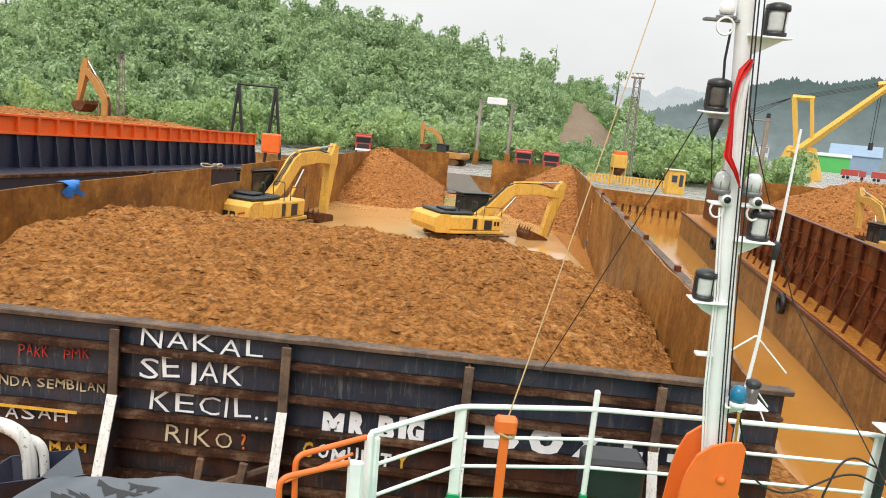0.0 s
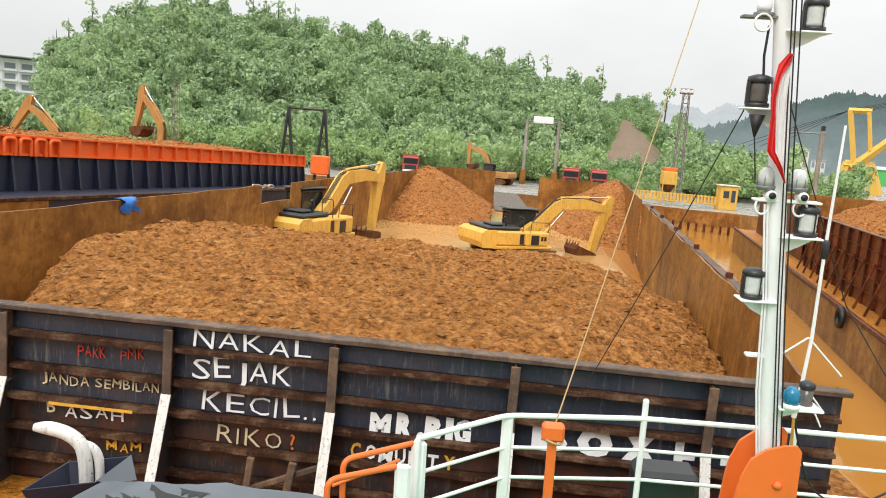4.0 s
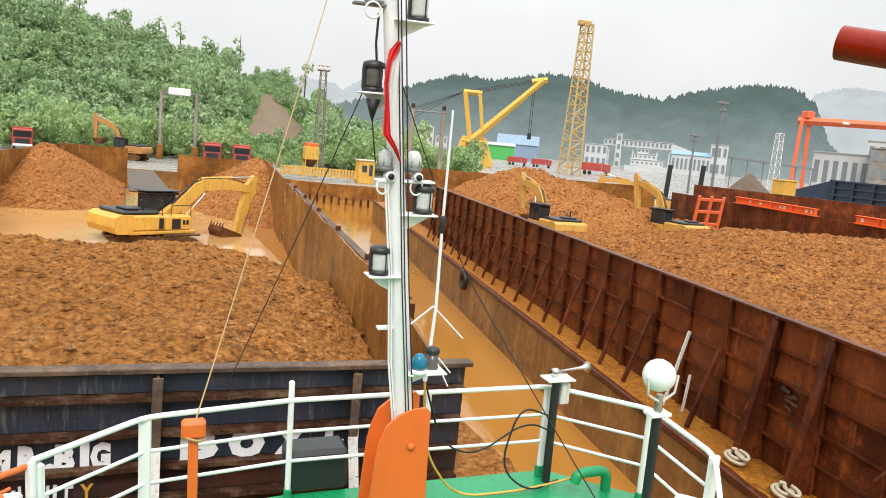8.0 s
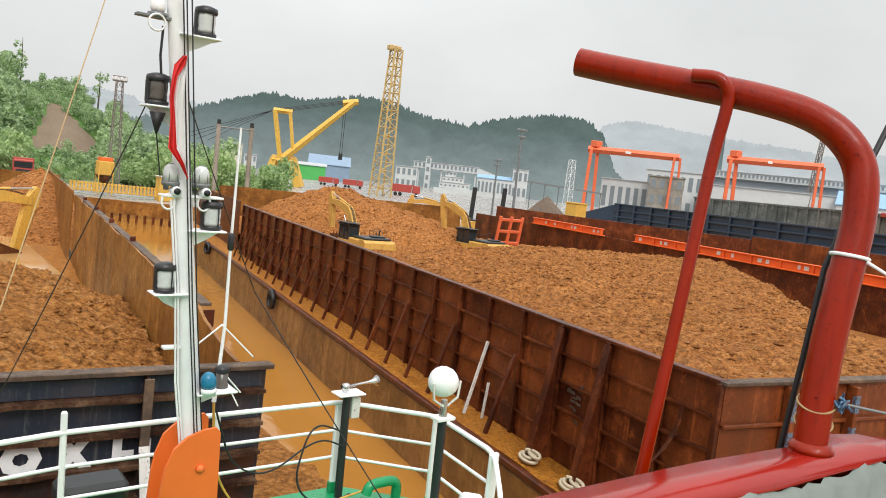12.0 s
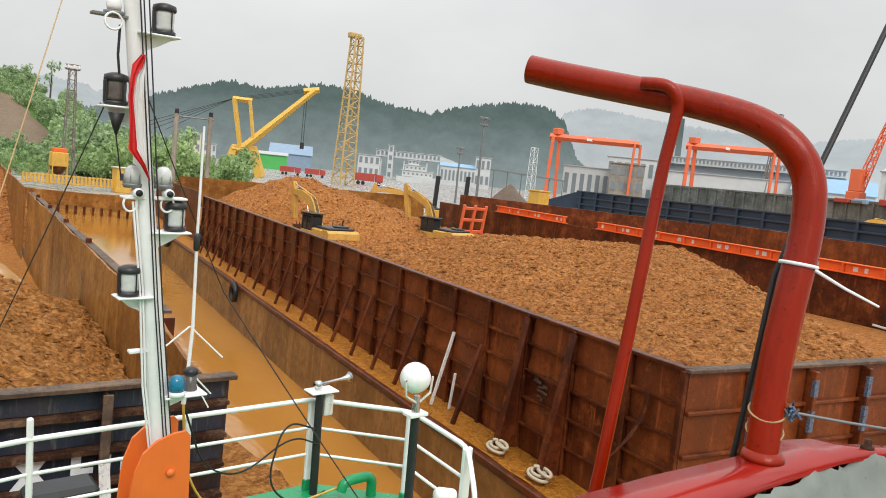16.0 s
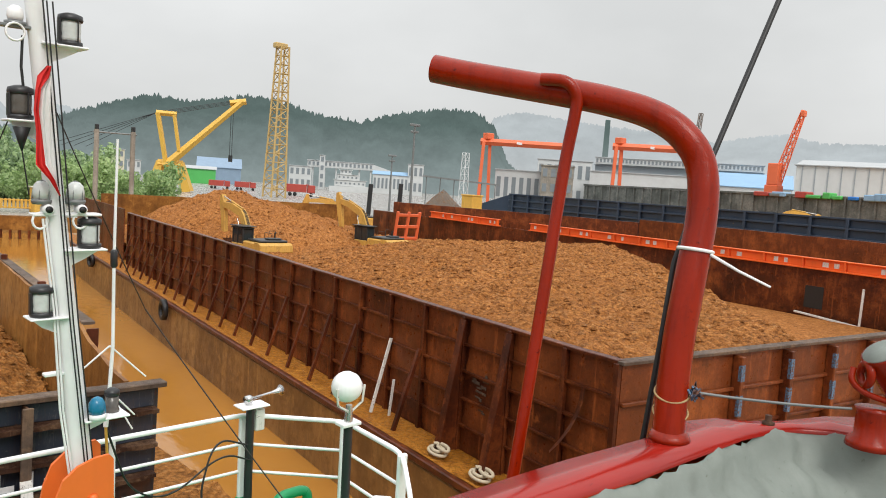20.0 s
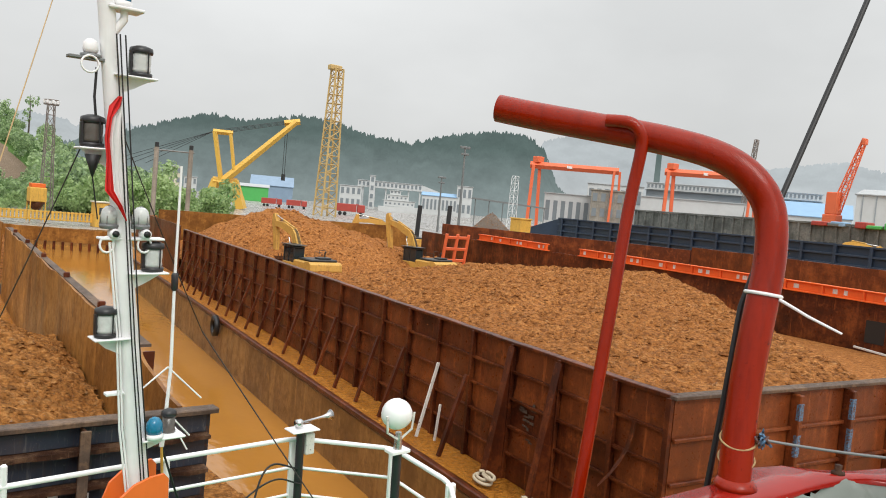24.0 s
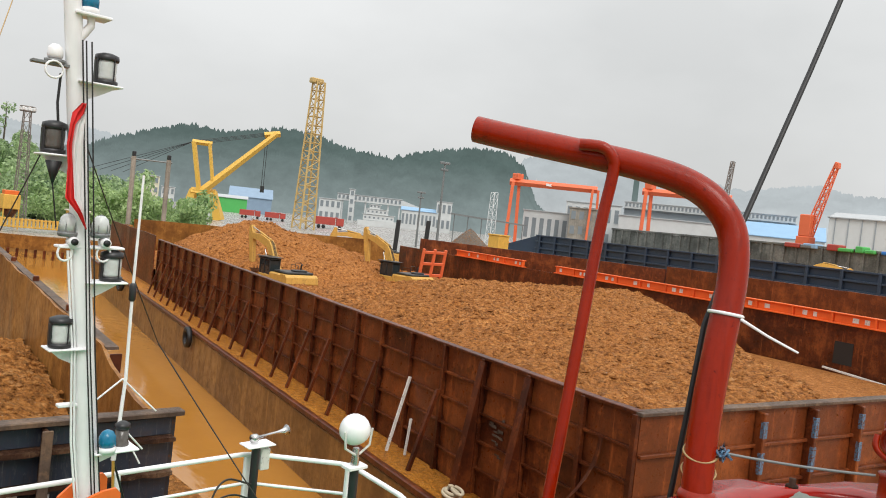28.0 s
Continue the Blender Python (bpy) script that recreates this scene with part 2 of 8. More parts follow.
def soil(name, dark, mid, light, rough=0.9, loose=False):
    """Wet laterite ore: clods, pebbles and damp patches."""
    m, n, l, b = nodes_of(name, rough)
    v = coords(n, l, (1, 1, 1), True)
    big = noise_tex(n, l, v, 0.22, 5, 0.6)
    mid_n = noise_tex(n, l, v, 4.2, 9, 0.75)
    fine = noise_tex(n, l, v, 19.0, 6, 0.7)
    c = ramp(n, l, mid_n, [(0.36, dark), (0.5, mid), (0.66, light)])
    c = mixed(n, l, ramp(n, l, big, [(0.35, (0, 0, 0)), (0.65, (0.55,) * 3)]), c, tuple(x * 0.78 for x in mid))
    c = mixed(n, l, ramp(n, l, fine, [(0.62, (0, 0, 0)), (0.7, (0.6,) * 3)]), c, light)
    vo = n.new("ShaderNodeTexVoronoi")
    vo.inputs["Scale"].default_value = 6.0
    l.new(v, vo.inputs["Vector"])
    stones = ramp(n, l, vo.outputs["Distance"], [(0.06, (0.5,) * 3), (0.12, (0, 0, 0))])
    c = mixed(n, l, stones, c, (0.42, 0.36, 0.28))
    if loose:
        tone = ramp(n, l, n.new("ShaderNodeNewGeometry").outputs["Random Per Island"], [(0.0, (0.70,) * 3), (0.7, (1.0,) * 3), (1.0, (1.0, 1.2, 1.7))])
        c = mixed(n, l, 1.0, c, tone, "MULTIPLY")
    l.new(c, b.inputs["Base Color"])
    add = n.new("ShaderNodeMath")
    add.operation = "ADD"
    l.new(mid_n, add.inputs[0])
    l.new(fine, add.inputs[1])
    cl = n.new("ShaderNodeTexVoronoi")
    cl.inputs["Scale"].default_value = 9.0
    l.new(v, cl.inputs["Vector"])
    lumps = n.new("ShaderNodeMath")
    lumps.operation = "MULTIPLY_ADD"
    lumps.inputs[1].default_value = -0.8
    l.new(cl.outputs["Distance"], lumps.inputs[0])
    l.new(add.outputs[0], lumps.inputs[2])
    # shade between the clods painted in: base colour darkens towards the gaps
    crevice_shade = ramp(n, l, cl.outputs["Distance"], [(0.45, (0, 0, 0)), (0.8, (0.5,) * 3)])
    l.new(mixed(n, l, crevice_shade, c, tuple(x * 0.6 for x in dark)), b.inputs["Base Color"])
    b.inputs["Specular IOR Level"].default_value = 0.2
    bumped(n, l, b, lumps.outputs[0], 1.0, 0.09)
    return m


def plain(name, col, rough=0.6, metal=0.0, var=0.25, scale=6.0):
    m, n, l, b = nodes_of(name, rough, metal)
    v = coords(n, l)
    f = noise_tex(n, l, v, scale, 6, 0.65)
    l.new(mixed(n, l, f, tuple(c * (1 - var) for c in col), tuple(min(1, c * (1 + var)) for c in col)), b.inputs["Base Color"])
    bumped(n, l, b, f, 0.15, 0.01)
    return m


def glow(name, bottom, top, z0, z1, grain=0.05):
    """Self-glowing distance: rain haze painted as emission colour, paler below and thinning upwards."""
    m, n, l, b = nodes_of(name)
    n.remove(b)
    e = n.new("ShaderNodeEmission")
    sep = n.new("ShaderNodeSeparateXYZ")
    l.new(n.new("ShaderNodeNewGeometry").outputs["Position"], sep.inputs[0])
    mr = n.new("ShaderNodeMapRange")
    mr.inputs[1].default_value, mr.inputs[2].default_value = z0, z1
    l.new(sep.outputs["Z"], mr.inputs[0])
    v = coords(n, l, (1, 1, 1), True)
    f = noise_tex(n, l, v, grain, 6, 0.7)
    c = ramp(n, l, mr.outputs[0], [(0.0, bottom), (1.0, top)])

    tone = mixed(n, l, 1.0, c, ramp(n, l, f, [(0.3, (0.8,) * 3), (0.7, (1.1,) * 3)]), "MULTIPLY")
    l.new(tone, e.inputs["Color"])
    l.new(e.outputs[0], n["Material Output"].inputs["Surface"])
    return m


def leaves(name, dark, light):
    m, n, l, b = nodes_of(name, 0.42)
    b.inputs["Specular IOR Level"].default_value = 0.45   # rain-wet leaves shine
    g = n.new("ShaderNodeNewGeometry")
    c = ramp(n, l, g.outputs["Random Per Island"], [(0.0, dark), (0.55, tuple((a + d) / 2 for a, d in zip(dark, light))), (1.0, light)])
    v = coords(n, l, (1, 1, 1), True)
    big = noise_tex(n, l, v, 0.09, 4, 0.6)
    c = mixed(n, l, ramp(n, l, big, [(0.35, (0, 0, 0)), (0.65, (0.6,) * 3)]), c, light)
    l.new(c, b.inputs["Base Color"])
    tr = n.new("ShaderNodeBsdfTranslucent")
    l.new(c, tr.inputs["Color"])
    mx_ = n.new("ShaderNodeMixShader")
    mx_.inputs[0].default_value = 0.45
    l.new(b.outputs[0], mx_.inputs[1])
    l.new(tr.outputs[0], mx_.inputs[2])
    l.new(mx_.outputs[0], n["Material Output"].inputs["Surface"])
    return m


MAT = {}
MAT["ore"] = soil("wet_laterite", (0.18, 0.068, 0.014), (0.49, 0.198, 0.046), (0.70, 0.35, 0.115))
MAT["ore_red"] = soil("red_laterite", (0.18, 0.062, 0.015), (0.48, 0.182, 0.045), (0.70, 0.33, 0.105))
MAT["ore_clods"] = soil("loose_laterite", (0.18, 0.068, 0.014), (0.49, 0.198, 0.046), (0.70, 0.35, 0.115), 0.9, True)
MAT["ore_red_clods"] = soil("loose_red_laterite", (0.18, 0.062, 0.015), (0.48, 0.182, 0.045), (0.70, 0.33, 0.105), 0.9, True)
MAT["mud_deck"] = soil("orange_mud", (0.36, 0.115, 0.012), (0.60, 0.225, 0.024), (0.72, 0.33, 0.05), 0.4)
MAT["hull_black"] = paint("tarred_steel", (0.022, 0.023, 0.028), 0.5, (0.080, 0.028, 0.012), 0.48, 1.5)
MAT["panel_blue"] = coaming_paint("blue_black_paint", (0.022, 0.028, 0.045), (0.15, 0.15, 0.135), (0.10, 0.05, 0.025), 0.35)
MAT["panel_black"] = coaming_paint("rust_run_black_paint", (0.015, 0.016, 0.020), (0.11, 0.10, 0.08), (0.11, 0.030, 0.008), 0.75)
MAT["ledge_rust"] = rusted("flaking_ledge", (0.018, 0.008, 0.005), (0.062, 0.026, 0.014), (0.20, 0.12, 0.07), 4.0)
MAT["rail_grey"] = rusted("muddy_cap", (0.06, 0.04, 0.03), (0.12, 0.085, 0.065), (0.24, 0.15, 0.09), 2.0)
MAT["rust_in"] = rusted("ore_stained_plate", (0.12, 0.046, 0.013), (0.27, 0.115, 0.026), (0.46, 0.22, 0.055), 0.8, 0.55)
MAT["rust_dark"] = rusted("dark_rust_plate", (0.026, 0.006, 0.003), (0.085, 0.018, 0.006), (0.24, 0.062, 0.017), 1.4, 0.5, 0.5, 0.15)
MAT["rust_panel"] = rusted("brown_scaled_plate", (0.026, 0.006, 0.003), (0.120, 0.027, 0.009), (0.33, 0.090, 0.024), 1.3, 0.42, 0.75, 0.30)
MAT["hull_rust"] = rusted("hull_side", (0.15, 0.075, 0.028), (0.30, 0.155, 0.05), (0.45, 0.25, 0.085), 0.5, 0.55, 0.8)
MAT["white"] = paint("white_paint", (0.90, 0.91, 0.92), 0.4, (0.30, 0.2, 0.13), 0.06, 2.0)
MAT["white_old"] = paint("peeling_white_paint", (0.72, 0.70, 0.66), 0.55, (0.10, 0.06, 0.04), 0.35, 3.0)
MAT["green"] = paint("green_deck_paint", (0.012, 0.30, 0.11), 0.28, (0.02, 0.14, 0.07), 0.12, 1.0, False)
MAT["orange"] = paint("orange_paint", (0.83, 0.16, 0.025), 0.4, (0.30, 0.07, 0.02), 0.05, 1.5)
MAT["orange_hull"] = paint("orange_coaming_paint", (0.85, 0.13, 0.012), 0.5, (0.30, 0.09, 0.03), 0.1, 0.6)
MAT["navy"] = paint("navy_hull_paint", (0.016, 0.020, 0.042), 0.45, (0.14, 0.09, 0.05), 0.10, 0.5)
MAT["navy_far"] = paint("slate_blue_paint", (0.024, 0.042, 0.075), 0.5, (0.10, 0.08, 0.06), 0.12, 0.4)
MAT["red_pipe"] = paint("wet_red_oxide_paint", (0.27, 0.014, 0.001), 0.17, (0.10, 0.004, 0.001), 0.28, 4.5, True, 0.0, 1.0)
MAT["red_cap"] = paint("rain_wet_red_capping", (0.32, 0.014, 0.008), 0.12, (0.16, 0.010, 0.007), 0.22, 3.0, False, 0.0, 0.2)
MAT["red_pipe"].node_tree.nodes["Principled BSDF"].inputs["Specular IOR Level"].default_value = 0.22
MAT["red_pipe"].node_tree.nodes["Principled BSDF"].inputs["Coat Weight"].default_value = 0.1
MAT["grey_crack"] = paint("cracked_grey_green_paint", (0.22, 0.25, 0.225), 0.5, (0.11, 0.11, 0.09), 0.22, 5.0, False, 0.0, 0.8)
MAT["black"] = plain("black_rubber", (0.012, 0.012, 0.013), 0.5)
MAT["black_metal"] = plain("black_lamp_cap", (0.02, 0.02, 0.022), 0.4)
MAT["glass_lamp"] = plain("ribbed_lamp_glass", (0.56, 0.58, 0.57), 0.12, 0.0, 0.2, 25)
MAT["glass_smoke"] = plain("sooty_lamp_glass", (0.10, 0.09, 0.08), 0.15, 0.0, 0.4, 20)
MAT["blue_glass"] = plain("blue_dome_glass", (0.012, 0.17, 0.30), 0.12, 0.0, 0.15, 12)
MAT["chrome"] = plain("dull_chrome", (0.55, 0.55, 0.54), 0.25, 1.0, 0.1)
MAT["rope_tan"] = plain("tan_rope", (0.42, 0.29, 0.14), 0.9, 0, 0.35, 40)
MAT["rope_dark"] = plain("dark_wire_rope", (0.035, 0.028, 0.024), 0.8, 0, 0.3, 30)
MAT["rope_pale"] = plain("pale_mooring_rope", (0.50, 0.42, 0.30), 0.95, 0, 0.3, 30)
MAT["tarp_grey"] = plain("grey_tarpaulin", (0.10, 0.115, 0.13), 0.4, 0, 0.45, 1.2)
MAT["blue_flake"] = paint("flaking_blue_paint", (0.10, 0.22, 0.36), 0.6, (0.12, 0.05, 0.03), 0.6, 4.0)
MAT["tarp_blue"] = plain("blue_tarpaulin", (0.02, 0.17, 0.55), 0.45, 0, 0.35, 3)
MAT["yellow"] = paint("muddy_yellow_paint", (0.74, 0.43, 0.075), 0.5, (0.24, 0.12, 0.045), 0.36, 1.5)
MAT["yellow_cat"] = paint("amber_machine_paint", (0.62, 0.35, 0.07), 0.5, (0.20, 0.10, 0.04), 0.36, 1.4)
MAT["arm_brown"] = paint("ochre_arm_paint", (0.48, 0.235, 0.06), 0.5, (0.16, 0.075, 0.03), 0.36, 1.2)
MAT["machine_dark"] = plain("dark_machine_deck", (0.022, 0.024, 0.026), 0.4, 0, 0.4, 5)
MAT["cab_glass"] = plain("dark_cab_glass", (0.025, 0.032, 0.034), 0.08, 0, 0.3, 2)
MAT["track"] = rusted("muddy_track", (0.06, 0.03, 0.014), (0.13, 0.065, 0.026), (0.22, 0.12, 0.05), 2.0)
MAT["bucket"] = rusted("rusty_bucket", (0.05, 0.018, 0.008), (0.13, 0.048, 0.018), (0.22, 0.09, 0.035), 2.0)
MAT["concrete"] = rusted("grey_concrete", (0.22, 0.20, 0.17), (0.30, 0.275, 0.235), (0.40, 0.37, 0.32), 0.6, 0.85, 0.35)
MAT["steel_grey"] = plain("galvanised_steel", (0.20, 0.21, 0.21), 0.5, 0.4)
MAT["lattice"] = plain("weathered_lattice_steel", (0.20, 0.17, 0.15), 0.6, 0.1)
MAT["crane_yellow"] = plain("crane_yellow_paint", (0.70, 0.42, 0.07), 0.5, 0, 0.12, 0.4)
MAT["crane_tan"] = plain("sun_bleached_crane_paint", (0.52, 0.36, 0.14), 0.6, 0, 0.15, 0.5)
MAT["crane_red"] = plain("gantry_red_paint", (0.72, 0.14, 0.05), 0.5, 0, 0.12, 0.3)
MAT["truck_red"] = paint("truck_red_paint", (0.44, 0.06, 0.045), 0.45, (0.18, 0.09, 0.05), 0.35, 1.0)
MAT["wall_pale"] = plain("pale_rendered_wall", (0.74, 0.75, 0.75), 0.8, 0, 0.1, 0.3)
# wall_haze and roof_haze: distance haze put into the base colour
MAT["wall_haze"] = plain("haze_dulled_white_wall", (0.56, 0.58, 0.58), 0.8, 0, 0.16, 0.25)
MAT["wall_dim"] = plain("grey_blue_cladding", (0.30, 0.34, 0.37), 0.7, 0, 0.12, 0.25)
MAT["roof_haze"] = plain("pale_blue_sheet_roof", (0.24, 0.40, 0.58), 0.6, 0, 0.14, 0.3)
MAT["apron"] = rusted("wet_concrete_apron", (0.22, 0.20, 0.18), (0.34, 0.32, 0.30), (0.44, 0.42, 0.40), 0.15, 0.35, 0.2)
MAT["pier_grey"] = rusted("weathered_grey_steel", (0.07, 0.075, 0.07), (0.15, 0.16, 0.15), (0.26, 0.26, 0.24), 0.5, 0.7, 0.4)
MAT["wall_cream"] = plain("cream_rendered_wall", (0.62, 0.58, 0.44), 0.8, 0, 0.1, 0.3)
# window_far and tent_blue: colours paled to stand for distance haze
MAT["window_far"] = plain("dull_far_window", (0.20, 0.23, 0.25), 0.3, 0, 0.2, 0.4)
MAT["tent_blue"] = plain("haze_paled_blue_cover", (0.22, 0.31, 0.42), 0.6, 0, 0.2, 0.3)
MAT["window_dark"] = plain("dark_window", (0.06, 0.075, 0.085), 0.15, 0, 0.3, 0.4)
MAT["roof_blue"] = plain("blue_sheet_roof", (0.10, 0.27, 0.52), 0.5, 0, 0.12, 0.2)
MAT["roof_grey"] = plain("pale_sheet_roof", (0.42, 0.44, 0.45), 0.5, 0, 0.1, 0.2)
MAT["roof_green"] = plain("green_sheet_wall", (0.08, 0.42, 0.10), 0.6, 0, 0.15, 0.3)
MAT["earth"] = soil("bare_earth", (0.17, 0.12, 0.08), (0.27, 0.20, 0.14), (0.36, 0.28, 0.20))
MAT["wet_gravel"] = soil("wet_grey_gravel", (0.10, 0.075, 0.055), (0.19, 0.15, 0.12), (0.27, 0.23, 0.19), 0.5)
MAT["trunk"] = plain("bark", (0.09, 0.07, 0.055), 0.9, 0, 0.3, 3)
# leaf colours lightened beyond real foliage to stand for mist
MAT["leaf"] = leaves("mist_paled_leaves", (0.08, 0.155, 0.080), (0.47, 0.61, 0.31))
MAT["leaf_scrub"] = leaves("bright_scrub_leaves", (0.17, 0.29, 0.11), (0.45, 0.58, 0.26))
MAT["grass"] = soil("rough_grass", (0.05, 0.11, 0.028), (0.11, 0.21, 0.05), (0.18, 0.30, 0.08))
MAT["ink_white"] = plain("chalk_white_lettering", (0.84, 0.86, 0.88), 0.8, 0, 0.2, 8)
MAT["ink_red"] = plain("red_lettering", (0.45, 0.04, 0.02), 0.8, 0, 0.3, 8)
MAT["ink_yellow"] = plain("yellow_lettering", (0.66, 0.36, 0.04), 0.8, 0, 0.3, 8)
MAT["ink_orange"] = plain("orange_lettering", (0.62, 0.16, 0.03), 0.8, 0, 0.3, 8)
MAT["ink_cream"] = plain("cream_lettering", (0.62, 0.52, 0.34), 0.8, 0, 0.25, 8)
MAT["ink_blue"] = plain("pale_blue_lettering", (0.26, 0.44, 0.58), 0.8, 0, 0.25, 8)
MAT["ink_black"] = plain("black_lettering", (0.015, 0.012, 0.010), 0.6)
MAT["flag_red"] = plain("red_flag_cloth", (0.62, 0.02, 0.018), 0.8, 0, 0.2, 6)
MAT["flag_white"] = plain("white_flag_cloth", (0.74, 0.72, 0.72), 0.8, 0, 0.12, 6)


def water(name, col, scale, rough=0.06):
    m, n, l, b = nodes_of(name, rough)
    v = coords(n, l, (1, 1, 1), True)
    big = noise_tex(n, l, v, 0.12, 5, 0.6)
    l.new(mixed(n, l, big, tuple(c * 0.8 for c in col), tuple(c * 1.2 for c in col)), b.inputs["Base Color"])
    vs = coords(n, l, (scale, scale * 0.45, scale), True)
    rip = noise_tex(n, l, vs, 2.4, 4, 0.55)
    bumped(n, l, b, rip, 0.25, 0.05)
    return m


MAT["water"] = water("silt_laden_water", (0.43, 0.190, 0.034), 1.0)
MAT["puddle"] = water("muddy_pool", (0.56, 0.32, 0.12), 0.7, 0.1)


# ---- mesh helpers ----
class Shape:
    """Collects faces of several materials for one mesh."""

    def __init__(self):
        self.v, self.f, self.m, self.mats, self.smooth = [], [], [], [], []

    def slot(self, mat):
        if mat not in self.mats:
            self.mats.append(mat)
        return self.mats.index(mat)

    def add(self, verts, faces, mat, smooth=False):
        b, k = len(self.v), self.slot(mat)
        self.v += [tuple(p) for p in verts]
        for f in faces:
            self.f.append([b + i for i in f])
            self.m.append(k)
            self.smooth.append(smooth)

    def box(self, lo, hi, mat, c=0.0, at=None):
        """An axis-aligned box from lo to hi, its edges cut by c, moved by the matrix at."""
        (x0, y0, z0), (x1, y1, z1) = lo, hi
        if c <= 0:
            vs = [(x, y, z) for x in (x0, x1) for y in (y0, y1) for z in (z0, z1)]
            fs = [(0, 1, 3, 2), (4, 6, 7, 5), (0, 4, 5, 1), (2, 3, 7, 6), (0, 2, 6, 4), (1, 5, 7, 3)]
        else:
            c = min(c, abs(x1 - x0) * 0.45, abs(y1 - y0) * 0.45, abs(z1 - z0) * 0.45)
            vs, key = [], {}
            for ix, x in ((0, x0), (1, x1)):
                for iy, y in ((0, y0), (1, y1)):
                    for iz, z in ((0, z0), (1, z1)):
                        sx, sy, sz = (c if ix == 0 else -c), (c if iy == 0 else -c), (c if iz == 0 else -c)
                        for a, p in enumerate(((x, y + sy, z + sz), (x + sx, y, z + sz), (x + sx, y + sy, z))):
                            key[ix, iy, iz, a] = len(vs)
                            vs.append(p)
            q = lambda a, *ids: [key[i + (a,)] for i in ids]
            fs = [q(0, (0, 0, 0), (0, 0, 1), (0, 1, 1), (0, 1, 0)), q(0, (1, 0, 0), (1, 1, 0), (1, 1, 1), (1, 0, 1)),
                  q(1, (0, 0, 0), (1, 0, 0), (1, 0, 1), (0, 0, 1)), q(1, (0, 1, 0), (0, 1, 1), (1, 1, 1), (1, 1, 0)),
                  q(2, (0, 0, 0), (0, 1, 0), (1, 1, 0), (1, 0, 0)), q(2, (0, 0, 1), (1, 0, 1), (1, 1, 1), (0, 1, 1))]
            for i in (0, 1):
                for j in (0, 1):
                    fs.append([key[i, j, 0, 0], key[i, j, 1, 0], key[i, j, 1, 1], key[i, j, 0, 1]])
                    fs.append([key[i, 0, j, 0], key[i, 1, j, 0], key[i, 1, j, 2], key[i, 0, j, 2]])
                    fs.append([key[0, i, j, 1], key[1, i, j, 1], key[1, i, j, 2], key[0, i, j, 2]])
                    for k in (0, 1):
                        fs.append([key[i, j, k, 0], key[i, j, k, 1], key[i, j, k, 2]])
        if at is not None:
            vs = [tuple(at @ Vector(p)) for p in vs]
        self.add(vs, fs, mat)
        return self

    def tube(self, pts, r, mat, seg=8, caps=True, smooth=True):
        """A round bar along pts; r one radius or one for each point."""
        pts = [Vector(p) for p in pts]
        rs = r if isinstance(r, (list, tuple)) else [r] * len(pts)
        vs, fs, up = [], [], None
        for i, p in enumerate(pts):
            d = (pts[min(i + 1, len(pts) - 1)] - pts[max(i - 1, 0)]).normalized()
            if up is None:
                up = Vector((0, 0, 1)) if abs(d.z) < 0.9 else Vector((1, 0, 0))
            a = d.cross(up).normalized()
            up = a.cross(d).normalized()
            for k in range(seg):
                w = 2 * math.pi * k / seg
                vs.append(p + (a * math.cos(w) + up * math.sin(w)) * rs[i])
        for i in range(len(pts) - 1):
            for k in range(seg):
                j = (k + 1) % seg
                fs.append((i * seg + k, i * seg + j, (i + 1) * seg + j, (i + 1) * seg + k))
        self.add(vs, fs, mat, smooth)
        if caps:
            self.add(vs[:seg], [list(range(seg))[::-1]], mat)
            self.add(vs[-seg:], [list(range(seg))], mat)
        return self

    def lathe(self, base, prof, mat, seg=14, axis=(0, 0, 1), smooth=True):
        """A turned form: prof holds (radius, height) along axis from base."""
        rot = Vector((0, 0, 1)).rotation_difference(Vector(axis)).to_matrix()
        vs, fs = [], []
        for r, h in prof:
            for k in range(seg):
                w = 2 * math.pi * k / seg
                vs.append(Vector(base) + rot @ Vector((r * math.cos(w), r * math.sin(w), h)))
        for i in range(len(prof) - 1):
            for k in range(seg):
                j = (k + 1) % seg
                fs.append((i * seg + k, i * seg + j, (i + 1) * seg + j, (i + 1) * seg + k))
        fs.append(list(range(seg))[::-1])
        fs.append([(len(prof) - 1) * seg + k for k in range(seg)])
        self.add(vs, fs, mat, smooth)
        return self

    def prism(self, outline, depth, mat, at=None):
        """A plate cut to outline (x, z), thick along y by depth."""
        n = len(outline)
        vs = [(x, 0, z) for x, z in outline] + [(x, depth, z) for x, z in outline]
        fs = [list(range(n)), list(range(n, 2 * n))[::-1]] + [(i, i + n, (i + 1) % n + n, (i + 1) % n) for i in range(n)]
        if at is not None:
            vs = [tuple(at @ Vector(p)) for p in vs]
        self.add(vs, fs, mat)
        return self

    def loft(self, rings, mat, caps=True, smooth=False):
        """One continuous skin through rings of equal length."""
        k = len(rings[0])
        vs = [p for r in rings for p in r]
        fs = [(j * k + i, j * k + (i + 1) % k, (j + 1) * k + (i + 1) % k, (j + 1) * k + i) for j in range(len(rings) - 1) for i in range(k)]
        if caps:
            fs += [list(range(k))[::-1], [(len(rings) - 1) * k + i for i in range(k)]]
        self.add(vs, fs, mat, smooth)
        return self

    def mesh(self, name):
        me = bpy.data.meshes.new(name)
        me.from_pydata(self.v, [], self.f)
        for mt in self.mats:
            me.materials.append(mt)
        me.polygons.foreach_set("material_index", self.m)
        me.polygons.foreach_set("use_smooth", self.smooth)
        me.update()
        b = bmesh.new()
        b.from_mesh(me)
